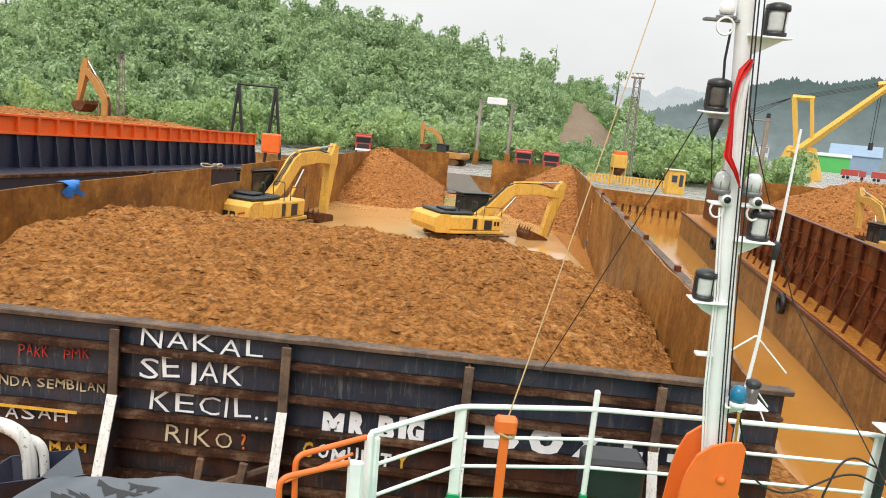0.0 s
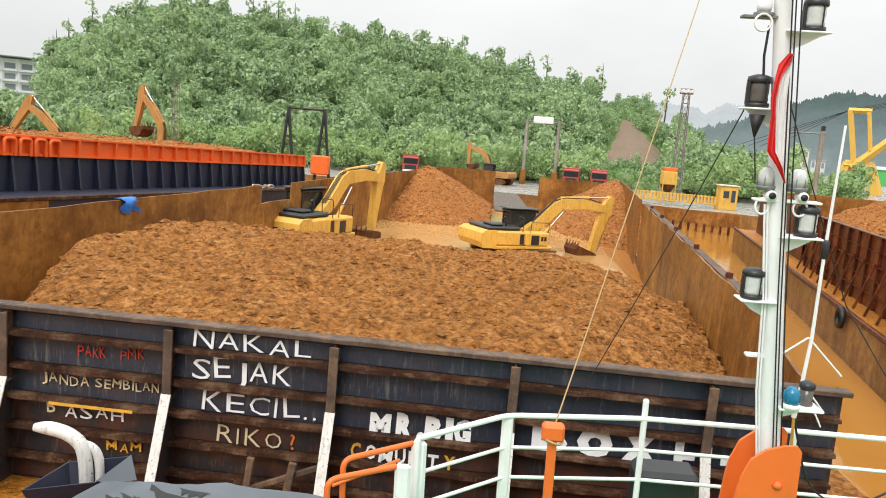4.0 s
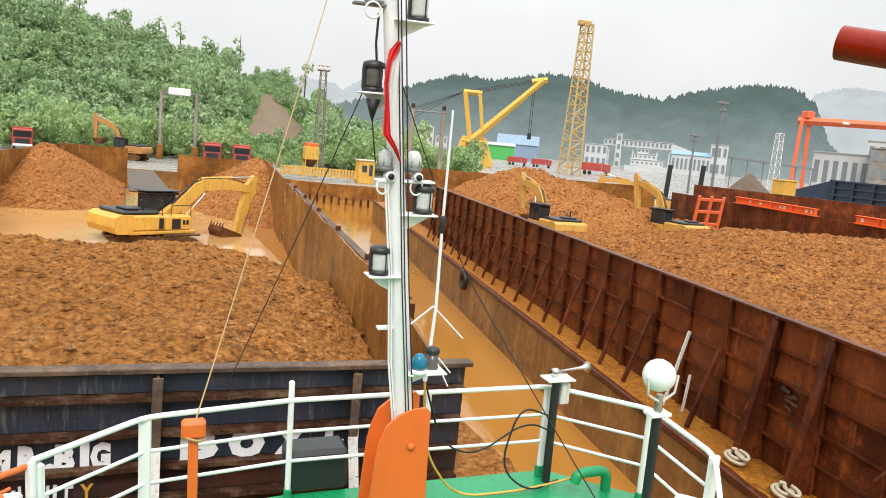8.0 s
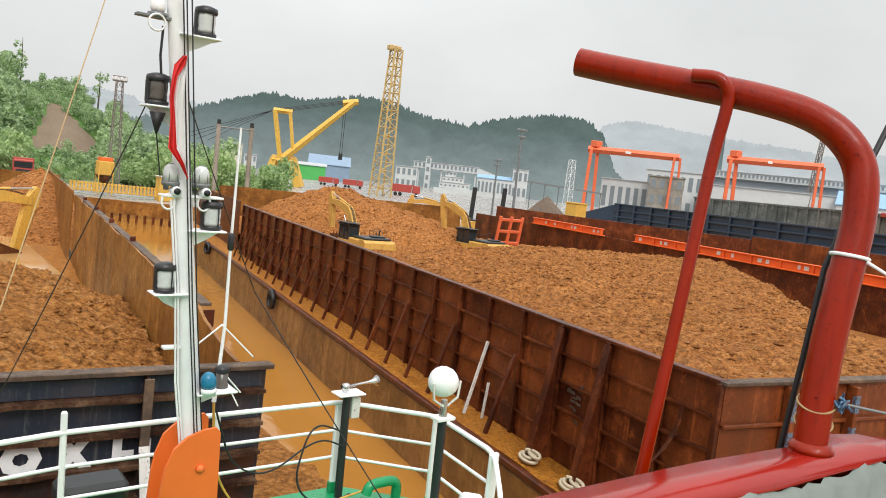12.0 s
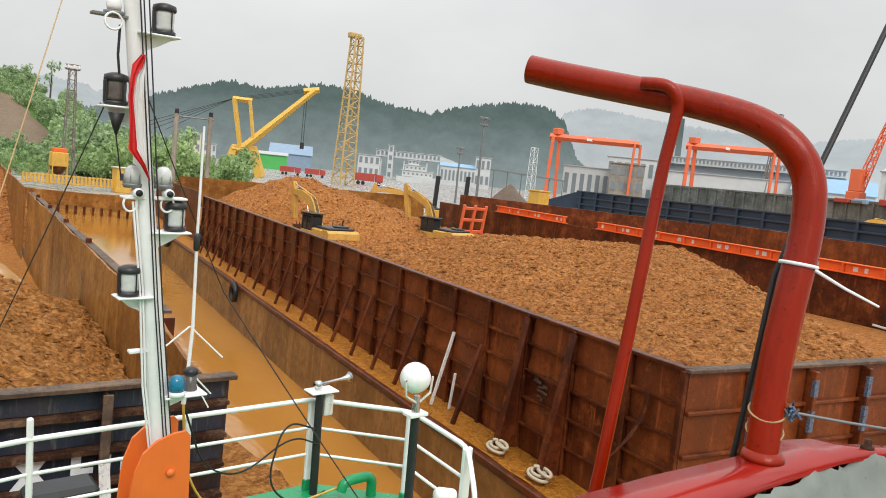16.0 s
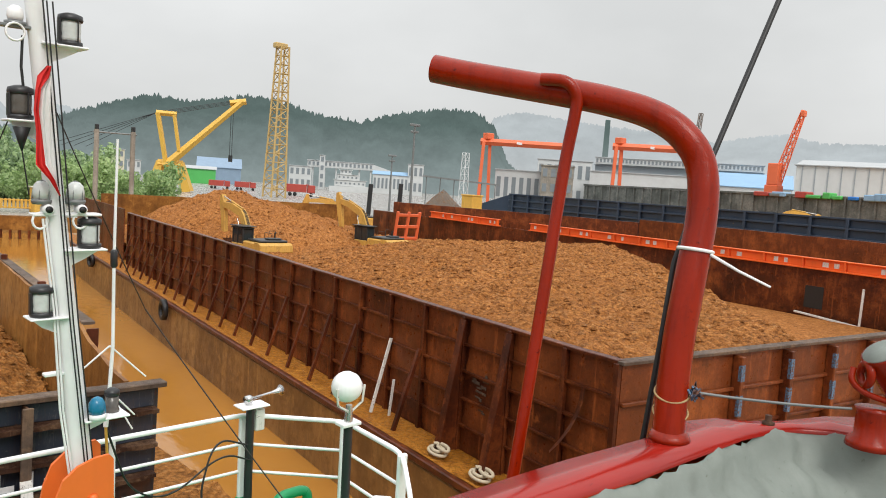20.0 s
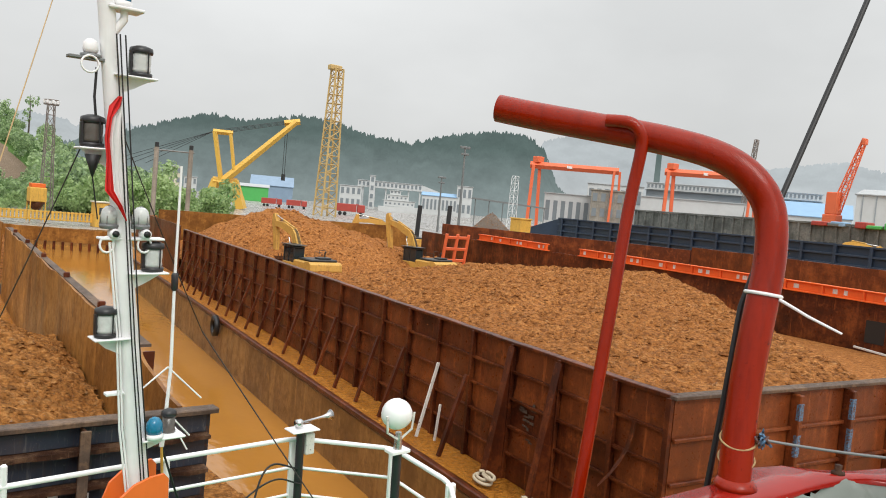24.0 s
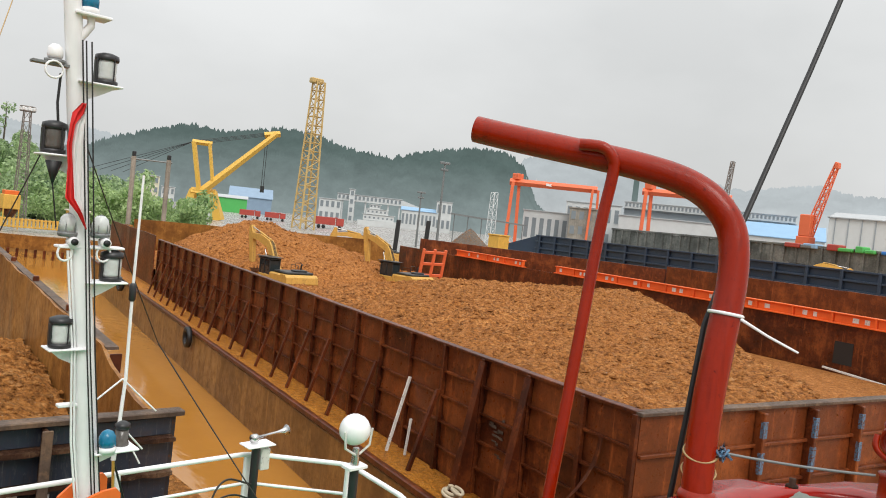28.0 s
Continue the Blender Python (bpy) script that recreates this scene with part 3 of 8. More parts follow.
        bmesh.ops.recalc_face_normals(b, faces=b.faces)
        b.to_mesh(me)
        b.free()
        return me


def part(name, shape, parent=None, label="", at=None):
    ob = new(name, shape.mesh(name) if isinstance(shape, Shape) else shape)
    if parent is not None:
        ob.parent = parent
    if at is not None:
        ob.matrix_basis = at
    return tagged(ob, label=label)


def thing(name, label, category, group="", kind="", at=None):
    ob = new(name)
    ob.empty_display_size = 0.3
    if at is not None:
        ob.matrix_basis = at
    return tagged(ob, label, category, group, kind)


def solo(name, shape, label, category, group="", kind="", at=None):
    ob = part(name, shape, at=at)
    return tagged(ob, label, category, group, kind)


def arc(p0, p1, p2, n=8):
    """Points of a smooth bend from p0 to p2 that leans on p1."""
    p0, p1, p2 = Vector(p0), Vector(p1), Vector(p2)
    return [p0 * (1 - s) ** 2 + p1 * 2 * s * (1 - s) + p2 * s * s for s in (i / n for i in range(n + 1))]


def bent(points, radius, n=6):
    """A path through points with its inner corners rounded by radius."""
    pts = [Vector(p) for p in points]
    out = [pts[0]]
    for a, b, c in zip(pts, pts[1:], pts[2:]):
        ra, rc = min(radius, (a - b).length * 0.48), min(radius, (c - b).length * 0.48)
        out += arc(b + (a - b).normalized() * ra, b, b + (c - b).normalized() * rc, n)
    return out + [pts[-1]]


def sag(a, b, drop, n=10):
    a, b = Vector(a), Vector(b)
    return [a.lerp(b, i / n) - Vector((0, 0, drop * 4 * (i / n) * (1 - i / n))) for i in range(n + 1)]


def hnoise(x, y, s, seed=0.0):
    return noise.fractal(Vector((x * s, y * s, seed)), 0.9, 2.1, 5)


def letters(text, size, mat, m, parent, depth=0.006, squeeze=1.0, rough=0.0):
    """Built-in-font writing as a thin mesh, at the pose m under parent."""
    cu = bpy.data.curves.new("writing", "FONT")
    cu.body, cu.size, cu.extrude, cu.offset = text, size, depth, rough
    cu.resolution_u = 2
    tmp = bpy.data.objects.new("writing", cu)
    scene.collection.objects.link(tmp)
    me = bpy.data.meshes.new_from_object(tmp.evaluated_get(bpy.context.evaluated_depsgraph_get()))
    bpy.data.objects.remove(tmp)
    me.materials.clear()
    me.materials.append(mat)
    me.transform(Matrix.Diagonal((squeeze, 1, 1, 1)))
    ob = new("lettering", me)
    ob.parent = parent
    ob.matrix_basis = m
    return ob


# ---- plan: crest heights of the hills by bearing, and sizes of the barges ----
HILL = [(-34.5, 3.0), (-32.0, 8.3), (-31.8, 18.9), (-30.5, 26.5), (-28.7, 30.8), (-25.6, 36.9), (-22.5, 39.8), (-19.1, 37.6), (-15.8, 37.6), (-12.4,
    35.9), (-9.1, 34.4), (-6.2, 34.3), (-3.3, 32.7), (0.7, 29.4), (4.6, 28.1), (6.7, 24.8), (7.5, 20.9), (8.5, 20.5), (10.6, 19.9), (12.7, 17.8),
    (13.7, 15.2), (16.2, 8.0), (19.7, 3.0)]
BARE = (7.6, 12.3)
MIDHILL = [(9.1, 8.7), (11.7, 18.6), (14.2, 22.9), (16.8, 32.6), (19.2, 44.8), (22.8, 59.4), (25.4, 56.6), (29.2, 66.0), (31.6, 65.6), (34.1, 55.8),
    (37.5, 50.8), (39.9, 60.3), (43.3, 68.6), (46.2, 67.8), (47.6, 55.1), (48.8, 23.2), (50.0, 10.2)]
FARHILL = [(8.8, 92.9), (11.3, 139.5), (13.9, 126.4), (14.4, 109.2), (15.6, 147.7), (18.1, 132.5), (22.3, 130.2), (46.8, 162.8), (47.3, 194.2), (47.5,
    212.7), (49.1, 232.9), (50.0, 235.4), (53.8, 214.0), (56.6, 203.2), (60.6, 189.4), (63.3, 170.6), (65.9, 192.3), (68.0, 203.7), (70.1, 179.9),
    (73.7, 181.0), (77.7, 174.0)]
B2_X, B2_Y, B2_TURN = 14.36, -2.85, -9.8
B2_TOP, B2_DECK, B2_BAY, B2_WIDE, B2_TYRE = 4.68, 1.37, 1.73, 27.2, 27.0
B2_EDGE, B2_STAR = -1.15, 4.72   # outer edge of the side deck, top of the starboard coaming
QZ_RAMP = 1.2
OB_X, OB_Y, OB_TURN, OB_TILT = -16.1, 59.7, -8.0, -2.0
OB_TOP, OB_MID, OB_LOW, OB_GATE, LOW_Z = 4.92, 3.9, 1.95, -36.5, 2.2


# ---- water, ground and the two near barges ----
ZT, ZD = 4.655, 1.55            # cap of the coaming and deck of the near barge
XL, XR, YF = -10.85, 6.75, 58.0  # its sides and its far end


ZS, ZP = 4.95, 4.83            # tops of its side walls, starboard and port


def port_x(y):
    return -10.85 + 0.128 * y


def star_x(y):
    return 6.32 + 0.113 * y


def grid_mesh(name, x0, x1, y0, y1, nx, ny, height, mat, smooth=True):
    xs, ys = np.linspace(x0, x1, nx), np.linspace(y0, y1, ny)
    verts = [(x, y, height(x, y)) for y in ys for x in xs]
    faces = [(j * nx + i, j * nx + i + 1, (j + 1) * nx + i + 1, (j + 1) * nx + i) for j in range(ny - 1) for i in range(nx - 1)]
    me = bpy.data.meshes.new(name)
    me.from_pydata(verts, [], faces)
    me.materials.append(mat)
    me.polygons.foreach_set("use_smooth", [smooth] * len(faces))
    me.update()
    return me


def clods(name, spots, mat, parent=None):
    """Loose lumps of ore lying on a heap: spots holds (x, y, z, size)."""
    base = [(0, 0, 1), (0.9, 0, 0.25), (0.28, 0.86, 0.3), (-0.75, 0.5, 0.2), (-0.7, -0.55, 0.3), (0.3, -0.85, 0.2), (0.1, 0.05, -0.8)]
    tri = [(0, 1, 2), (0, 2, 3), (0, 3, 4), (0, 4, 5), (0, 5, 1), (6, 2, 1), (6, 3, 2), (6, 4, 3), (6, 5, 4), (6, 1, 5)]
    rng = random.Random(7)
    vs, fs = [], []
    for x, y, z, s in spots:
        b, w = len(vs), rng.random() * 6.28
        cw, sw = math.cos(w), math.sin(w)
        for p in base:
            k = s * (0.7 + 0.6 * rng.random())
            vs.append((x + (p[0] * cw - p[1] * sw) * k, y + (p[0] * sw + p[1] * cw) * k, z + (p[2] - 0.42) * k * 0.75))
        fs += [tuple(b + i for i in t) for t in tri]
    me = bpy.data.meshes.new(name)
    me.from_pydata(vs, [], fs)
    me.materials.append(mat)
    me.update()
    ob = new(name, me)
    if parent is not None:
        ob.parent = parent
    return tagged(ob, kind="stuff")


water_ob = new("water", grid_mesh("water", -900, 900, -900, 110, 2, 2, lambda x, y: -0.8, MAT["water"]))
tagged(water_ob, "silty orange-brown harbour water between the moored barges", "water", kind="structure")

# near barge; it lists a little to starboard
HEAVED = []                    # the near barge and all that it carries
LIST = pose(0, 0, 0, 0, 0.65, 0)


def on_barge(ob):
    ob.matrix_basis = LIST @ ob.matrix_basis
    HEAVED.append(ob)
    return ob


barge = thing("ore_barge", "rusty flat-top ore barge with black graffitied stern coaming, loaded with laterite", "barge")
on_barge(barge)
s = Shape()
foot = [(XL - 0.3, -2.0), (XR + 0.1, -2.0), (XR + 0.1, 1.0), (star_x(YF) + 0.4, YF + 3), (port_x(YF) - 0.3, YF + 3)]
for lo, hi, mt, gr in ((-1.9, ZD - 0.25, "hull_black", 0.0), (ZD - 0.25, ZD, "ledge_rust", 0.06)):
    vs = [(x + (gr if x > 0 else -gr), y - (gr if y < 0 else 0), z) for z in (lo, hi) for x, y in foot]
    s.add(vs, [(0, 1, 2, 3, 4), (5, 6, 7, 8, 9)] + [(i, (i + 1) % 5, (i + 1) % 5 + 5, i + 5) for i in range(5)], MAT[mt])
part("hull", s, barge)
s = Shape()
s.box((XL - 0.3, -2.0, ZD - 0.05), (XR + 0.1, 0.0, 2.0), MAT["ledge_rust"], 0.05)
s.add([(x, y, 2.02 + 0.07 * abs(hnoise(x, y, 1.1))) for y in np.linspace(-1.95, -0.02, 12) for x in np.linspace(XL - 0.2, XR - 0.1, 70)],
      [(j * 70 + i, j * 70 + i + 1, (j + 1) * 70 + i + 1, (j + 1) * 70 + i) for j in range(11) for i in range(69)], MAT["mud_deck"], True)
part("mud_film", s, barge, "orange mud on the stern deck")

# stern coaming: plates between ledges, T-posts with raking brackets, a muddy cap
posts = [-9.9, -7.4, -4.93, -2.52, -0.17, 2.33, 4.98, XL + 0.05, XR - 0.05]
posts.sort()
ZSD = 2.04                     # mud on the stern deck
rows = [ZT - 0.07, 4.29, 3.81, 3.35, 2.90, 2.45, ZSD]
wall = part("stern_wall", Shape().box((XL, 0.02, ZD), (XR, 0.05, ZT - 0.02), MAT["hull_black"]), barge, "black coaming plate with painted graffiti")
panel_meshes = {}
for a, b in zip(posts, posts[1:]):
    for k in range(6):
        hi, lo = rows[k] - 0.05, rows[k + 1] + 0.012
        key = (round(b - a, 2), round(hi - lo, 2), k < 3)
        if key not in panel_meshes:
            w, h, n = b - a - 0.02, hi - lo, 7
            vs = [(w * i / n, 0.012 * math.sin(i * 2.1 + j) + (0 if 0 < i < n else 0.02), h * j / 2) for j in range(3) for i in range(n + 1)]
            fs = [(j * (n + 1) + i, j * (n + 1) + i + 1, (j + 1) * (n + 1) + i + 1, (j + 1) * (n + 1) + i) for j in range(2) for i in range(n)]
            t = Shape()
            t.add(vs, fs, MAT["panel_blue"] if k < 3 else MAT["panel_black"], True)
            panel_meshes[key] = t.mesh("panel")
        part("panel", panel_meshes[key], wall, at=pose(a + 0.01, -0.012, lo))
    for k in range(1, 6):
        rings, n = [], 12
        for i in range(n + 1):
            u, z = a + (b - a) * i / n, rows[k]
            j, y = 0.014 * hnoise(u, z, 2.0), -0.17 + 0.025 * hnoise(u, 3.0 + k, 4.0)
            rings.append([(u, 0, z), (u, y, z + j - 0.01), (u, y + 0.01 * hnoise(u, k, 7.0), z + j - 0.07 + 0.02 * hnoise(u, k, 6.0)), (u, 0, z - 0.03)])
        t = Shape().loft(rings, MAT["ledge_rust"])
        part("ledge", t, wall)
rings = []
for i in range(81):
    u = XL - 0.1 + (XR + 0.16 - XL) * i / 80
    e, g = 0.012 * hnoise(u, 0, 1.5), 0.012 * hnoise(u, 5, 3.0)
    rings.append([(u, -0.13 + g, ZT - 0.07), (u, -0.138 + g, ZT - 0.012 + e), (u, -0.12 + g, ZT + e), (u, 0.09, ZT + e), (u, 0.10, ZT - 0.07)])
t = Shape().loft(rings, MAT["rail_grey"])
part("cap_rail", t, barge, "mud-crusted steel cap rail")
for x in posts[1:-1]:
    t = Shape()
    t.box((x - 0.018, -0.20, 3.55), (x + 0.018, -0.004, ZT - 0.1), MAT["ledge_rust"], 0.005)
    t.box((x - 0.065, -0.235, 3.5), (x + 0.065, -0.20, ZT - 0.1), MAT["rail_grey"], 0.008)
    t.prism([(-0.2, 3.5), (-0.004, 3.5), (-0.004, ZSD - 0.02), (-0.80, ZSD - 0.02)], 0.02, MAT["hull_black"], pose(x + 0.01, 0, 0, 0, 0, 90) @ pose(0, 0, 0))
    part("web_frame", t, wall)
    f = Shape()
    top, low = Vector((x, -0.215, 3.62)), Vector((x, -0.82, ZSD + 0.02))
    d = (low - top).normalized()
    for u0, u1, mt in ((0.0, 0.78, "white_old"), (0.78, 1.0, "ledge_rust")):
        p0, p1 = top.lerp(low, u0), top.lerp(low, u1)
        nrm = Vector((0, d.z, -d.y))
        vs = [p + Vector((sx, 0, 0)) + nrm * sy for p in (p0, p1) for sx, sy in ((-0.07, 0), (0.07, 0), (0.07, 0.02), (-0.07, 0.02))]
        f.add(vs, [(0, 1, 2, 3), (4, 7, 6, 5), (0, 4, 5, 1), (1, 5, 6, 2), (2, 6, 7, 3), (3, 7, 4, 0)], MAT[mt])
    part("bracket_flange", f, wall, "peeling white bracket edge")
# loose timber between two frames
t = Shape()
t.box((-0.05, -0.03, 0), (0.05, 0.03, 0.86), MAT["rail_grey"], 0.01, pose(-1.30, -0.36, ZSD, 0, 6, 0))
t.box((-0.055, -0.03, 0), (0.055, 0.03, 0.88), MAT["rail_grey"], 0.01, pose(-0.74, -0.40, ZSD, 0, 9, 0))
t.box((-0.04, -0.03, 0), (0.04, 0.03, 1.12), MAT["rail_grey"], 0.01, pose(-1.27, -0.34, 2.40, 0, 66, 0))
part("timber_prop", t, barge, "grey timber props under the coaming")

# side and end walls of the near barge
def jag_wall(p0, p1, zlo, ztop, thick, mat, n=24, wave=0.04):
    """An upright plate from p0 to p1 with a slightly dented top edge."""
    p0, p1 = Vector((*p0, 0)), Vector((*p1, 0))
    d = (p1 - p0).normalized()
    nr = Vector((-d.y, d.x, 0)) * thick / 2
    rings = []
    for i in range(n + 1):
        p = p0.lerp(p1, i / n)
        zt = (ztop(i / n) if callable(ztop) else ztop) + wave * hnoise(p.x, p.y, 0.8, 3.0)
        bulge = nr.normalized() * 0.05 * hnoise(p.x, p.y, 0.5, 9.0)
        rings.append([p - nr + bulge + Vector((0, 0, zlo)), p + nr + bulge + Vector((0, 0, zlo)), p + nr + bulge * 1.5 + Vector((0, 0, zt)), p - nr + bulge * 1.5 + Vector((0, 0, zt))])
    sh = Shape().loft(rings, mat)
    return sh


def side(fx_, y0, y1):
    return (fx_(y0), y0), (fx_(y1), y1)


IN = "ochre-stained steel side wall"
part("port_wall", jag_wall(*side(port_x, 0.1, 21.4), ZD, ZP, 0.06, MAT["rust_in"], 24), barge, IN)
part("port_wall", jag_wall(*side(port_x, 21.5, 24.6), ZD, ZP - 0.75, 0.06, MAT["rust_in"], 4), barge, IN)
part("port_wall", jag_wall(*side(port_x, 24.7, YF), ZD, ZP, 0.06, MAT["rust_in"], 24), barge, IN)
part("starboard_wall", jag_wall((star_x(0.1), 0.1), (star_x(31.5), 31.5), ZD, lambda u: ZT + (ZS - ZT) * min(1.0, u * 31.5 / 3.2) ** 1.5, 0.06, MAT["rust_in"], 60, 0.05), barge, IN)
part("starboard_wall", jag_wall((star_x(31.7) - 0.15, 31.7), (star_x(YF) - 0.15, YF), ZD, ZS + 0.2, 0.06, MAT["rust_in"], 24), barge, IN)
part("end_wall", jag_wall((port_x(YF), YF), (1.7, YF), ZD, ZS, 0.06, MAT["rust_in"], 14), barge, "rusted bow wall beside the ramp gap")
part("end_wall", jag_wall((5.4, YF - 4), (star_x(YF), YF - 4), ZD, ZS, 0.06, MAT["rust_in"], 10), barge, "rusted bow wall beside the ramp gap")
s = Shape()
s.add([(port_x(0.1), 0.1, ZD + 0.02), (star_x(0.1), 0.1, ZD + 0.02), (star_x(YF), YF, ZD + 0.02), (port_x(YF), YF, ZD + 0.02)], [(0, 1, 2, 3)], MAT["mud_deck"])
part("barge_deck", s, barge, "deck under mud and water")
s = Shape()
s.add([(1.9, YF - 2, ZD + 0.1), (5.2, YF - 2, ZD + 0.1), (4.6, YF + 30, QZ_RAMP), (1.6, YF + 30, QZ_RAMP)], [(0, 1, 2, 3)], MAT["wet_gravel"])
part("bow_ramp", s, barge, "grey wet loading ramp")
for i in range(13):
    y = 2.6 + i * 2.3
    x = star_x(y)
    part("side_bracket", Shape().box((x + 0.02, y, ZS - 0.5), (x + 0.22, y + 0.03, ZS - 0.02), MAT["rust_dark"], 0.006), barge)
for i in range(5):
    y = 7.0 + i * 5.2
    x = star_x(y)
    part("cleat", Shape().box((x + 0.05, y, ZS), (x + 0.2, y + 0.12, ZS + 0.16), MAT["rust_dark"], 0.02), barge)
t = Shape()
t.add([(star_x(y) + dx, y, ZS + dz) for y in (3.0, 31.0) for dx, dz in ((0.03, -0.03), (0.25, -0.03), (0.25, 0.02), (0.03, 0.02))], [(0, 1, 5, 4), (1, 2, 6, 5), (2, 3, 7, 6), (3, 0, 4, 7), (0, 3, 2, 1), (4, 5, 6, 7)], MAT["rail_grey"])
part("side_flange", t, barge, "muddy flange along the side wall")


def mound(x0, x1, y0, y1, z0, crest, seed, res, mat, label, rough=0.16, floor_z=None):
    nx, ny = max(8, int((x1 - x0) / res)), max(8, int((y1 - y0) / res))

    def hh(x, y):
        h = crest(x, y)
        big, mid, fine_ = hnoise(x, y, 0.5, seed), hnoise(x, y, 1.5, seed + 5), hnoise(x, y, 4.0, seed + 8)
        h += rough * (0.9 * big + 0.55 * mid + 0.38 * fine_)
        return max(h, z0)

    ob = new("ore_heap", grid_mesh("ore_heap", x0, x1, y0, y1, nx, ny, hh, mat, False))
    tagged(ob, label, "ore heap", kind="stuff")
    rng = random.Random(int(seed * 10))
    spots = []
    for _ in range(int((x1 - x0) * (y1 - y0) * 105 / max(1, res * 8))):
        x, y = rng.uniform(x0, x1), rng.uniform(y0, y1)
        z = hh(x, y)
        if z > z0 + 0.05:
            spots.append((x, y, z, 0.02 + 0.13 * rng.random() ** 5))
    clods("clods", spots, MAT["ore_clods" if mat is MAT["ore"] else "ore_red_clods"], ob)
    return ob


def near_crest(x, y):
    rise = 4.12 + 0.36 * min(1.0, max(0.0, y) / 8.5)
    back = max(0.0, y - 11.5) * 0.27
    right = max(0.0, star_x(y) - 0.05 - x)
    left = x - port_x(y) - max(0.5, 4.0 - 0.55 * y)
    r = rise - back - 0.95 * max(0.0, 1 - right / 3.4) ** 1.3 - 2.6 * max(0.0, 1 - max(0.0, left) / 2.0) ** 1.2
    return r - 0.10 * max(0.0, (x + 2) / 8) * (1 if y > 4 else 0)


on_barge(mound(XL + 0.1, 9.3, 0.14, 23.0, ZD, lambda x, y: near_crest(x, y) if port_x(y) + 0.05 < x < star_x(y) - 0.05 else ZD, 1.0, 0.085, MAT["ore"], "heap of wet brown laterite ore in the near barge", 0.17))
pile = lambda cx, cy, rx, ry, h: (lambda x, y: ZD + h * max(0.0, 1 - math.hypot((x - cx) / rx, (y - cy) / ry)) ** 0.9)
on_barge(mound(-9.0, 1.6, 38, 57.5, ZD, pile(-3.6, 50.5, 6.6, 10.5, 3.7), 2.0, 0.3, MAT["ore_red"], "conical heap of reddish ore near the barge's bow", 0.16))
on_barge(mound(5.2, 12.2, 36, 53.5, ZD, pile(11.2, 52, 6.2, 15, 3.8), 3.0, 0.3, MAT["ore_red"], "sloping heap of reddish ore against the side wall", 0.16))
pool = new("mud_pool", grid_mesh("mud_pool", -8.0, 8.6, 17, 52, 40, 60, lambda x, y: ZD + 0.12 + 0.02 * hnoise(x, y, 0.4), MAT["puddle"]))
on_barge(pool)
tagged(pool, "shallow pool of orange mud water on the barge deck", "puddle", kind="stuff")


# ---- the second barge, in its own frame: x across from the port coaming, y ahead from its stern coaming ----
ZB, DB = B2_TOP, B2_DECK
B2 = pose(B2_X, B2_Y, 0, 0, 0, B2_TURN)
SP, L2, W2 = B2_BAY, 62.0, B2_WIDE
PL = 41.4                      # length of the braced port coaming
red_barge = thing("ore_barge", "red-brown rusted ore barge with braced plate coamings, heaped with laterite", "barge", at=B2)
s = Shape()
s.box((B2_EDGE, -2.2, -1.5), (W2 + 1.7, L2 + 4.0, DB - 0.16), MAT["hull_rust"], 0.1)
part("hull", s, red_barge, "ochre rust-streaked hull side")
s = Shape()
s.box((B2_EDGE - 0.09, -2.3, DB - 0.16), (B2_EDGE + 0.09, L2 + 4.05, DB + 0.02), MAT["rust_dark"], 0.03)
s.box((B2_EDGE + 0.09, -2.3, DB - 0.16), (W2 + 1.7, -2.14, DB + 0.02), MAT["rust_dark"], 0.03)
part("rubbing_bar", s, red_barge)
n, k = 90, 8
s = Shape()
s.add([(B2_EDGE + 0.07 + (-B2_EDGE - 0.09) * i / (k - 1), -2.15 + (L2 + 4) * j / n, DB + 0.01 + 0.05 * abs(hnoise(i * 0.5, j * 0.7, 0.9))) for j in range(n + 1) for i in range(k)],
      [(j * k + i, j * k + i + 1, (j + 1) * k + i + 1, (j + 1) * k + i) for j in range(n) for i in range(k - 1)], MAT["mud_deck"], True)
s.box((-0.1, -2.15, DB - 0.01), (W2 + 1.6, 0.0, DB + 0.03), MAT["mud_deck"])
part("side_deck", s, red_barge, "side deck under wet orange mud")
HB = (ZB - DB - 0.06) / 5
pw = part("port_coaming", Shape().box((0.012, 0, DB), (0.05, PL, ZB - 0.03), MAT["rust_dark"]), red_barge, "braced dark-rust plate coaming")
FRAMES = [0.0] + [-0.34 + SP * k for k in range(1, 25)]   # web frames along the coaming
meshes = {}
for i, (ya, yb) in enumerate(zip(FRAMES, FRAMES[1:])):
    for r in range(5):
        if (i, r) in ((4, 0), (2, 2)):
            continue
        key = (r % 2, i % 3, i == 0)
        if key not in meshes:
            t = Shape()
            w, h = yb - ya - 0.10, HB - 0.05
            vs = [(0.02 * math.sin(a * 1.7 + key[1] * 2 + c) + (0.0 if 0 < a < 5 else 0.018), w * a / 5, h * c / 2) for c in range(3) for a in range(6)]
            t.add(vs, [(c * 6 + a, c * 6 + a + 1, (c + 1) * 6 + a + 1, (c + 1) * 6 + a) for c in range(2) for a in range(5)], MAT["rust_panel"], True)
            meshes[key] = t.mesh("panel")
        part("panel", meshes[key], pw, at=pose(-0.012, ya + 0.05, DB + r * HB + 0.025))
for r in range(1, 5):
    rings = []
    for i in range(97):
        y, z = PL * i / 96, DB + r * HB
        e = 0.018 * hnoise(y, r, 1.2)
        rings.append([(0.0, y, z - 0.03), (-0.085 + e, y, z - 0.035 + e), (-0.088 + e, y, z + 0.015 + e), (0.0, y, z + 0.02)])
    part("ledge", Shape().loft(rings, MAT["rust_dark"]), pw)
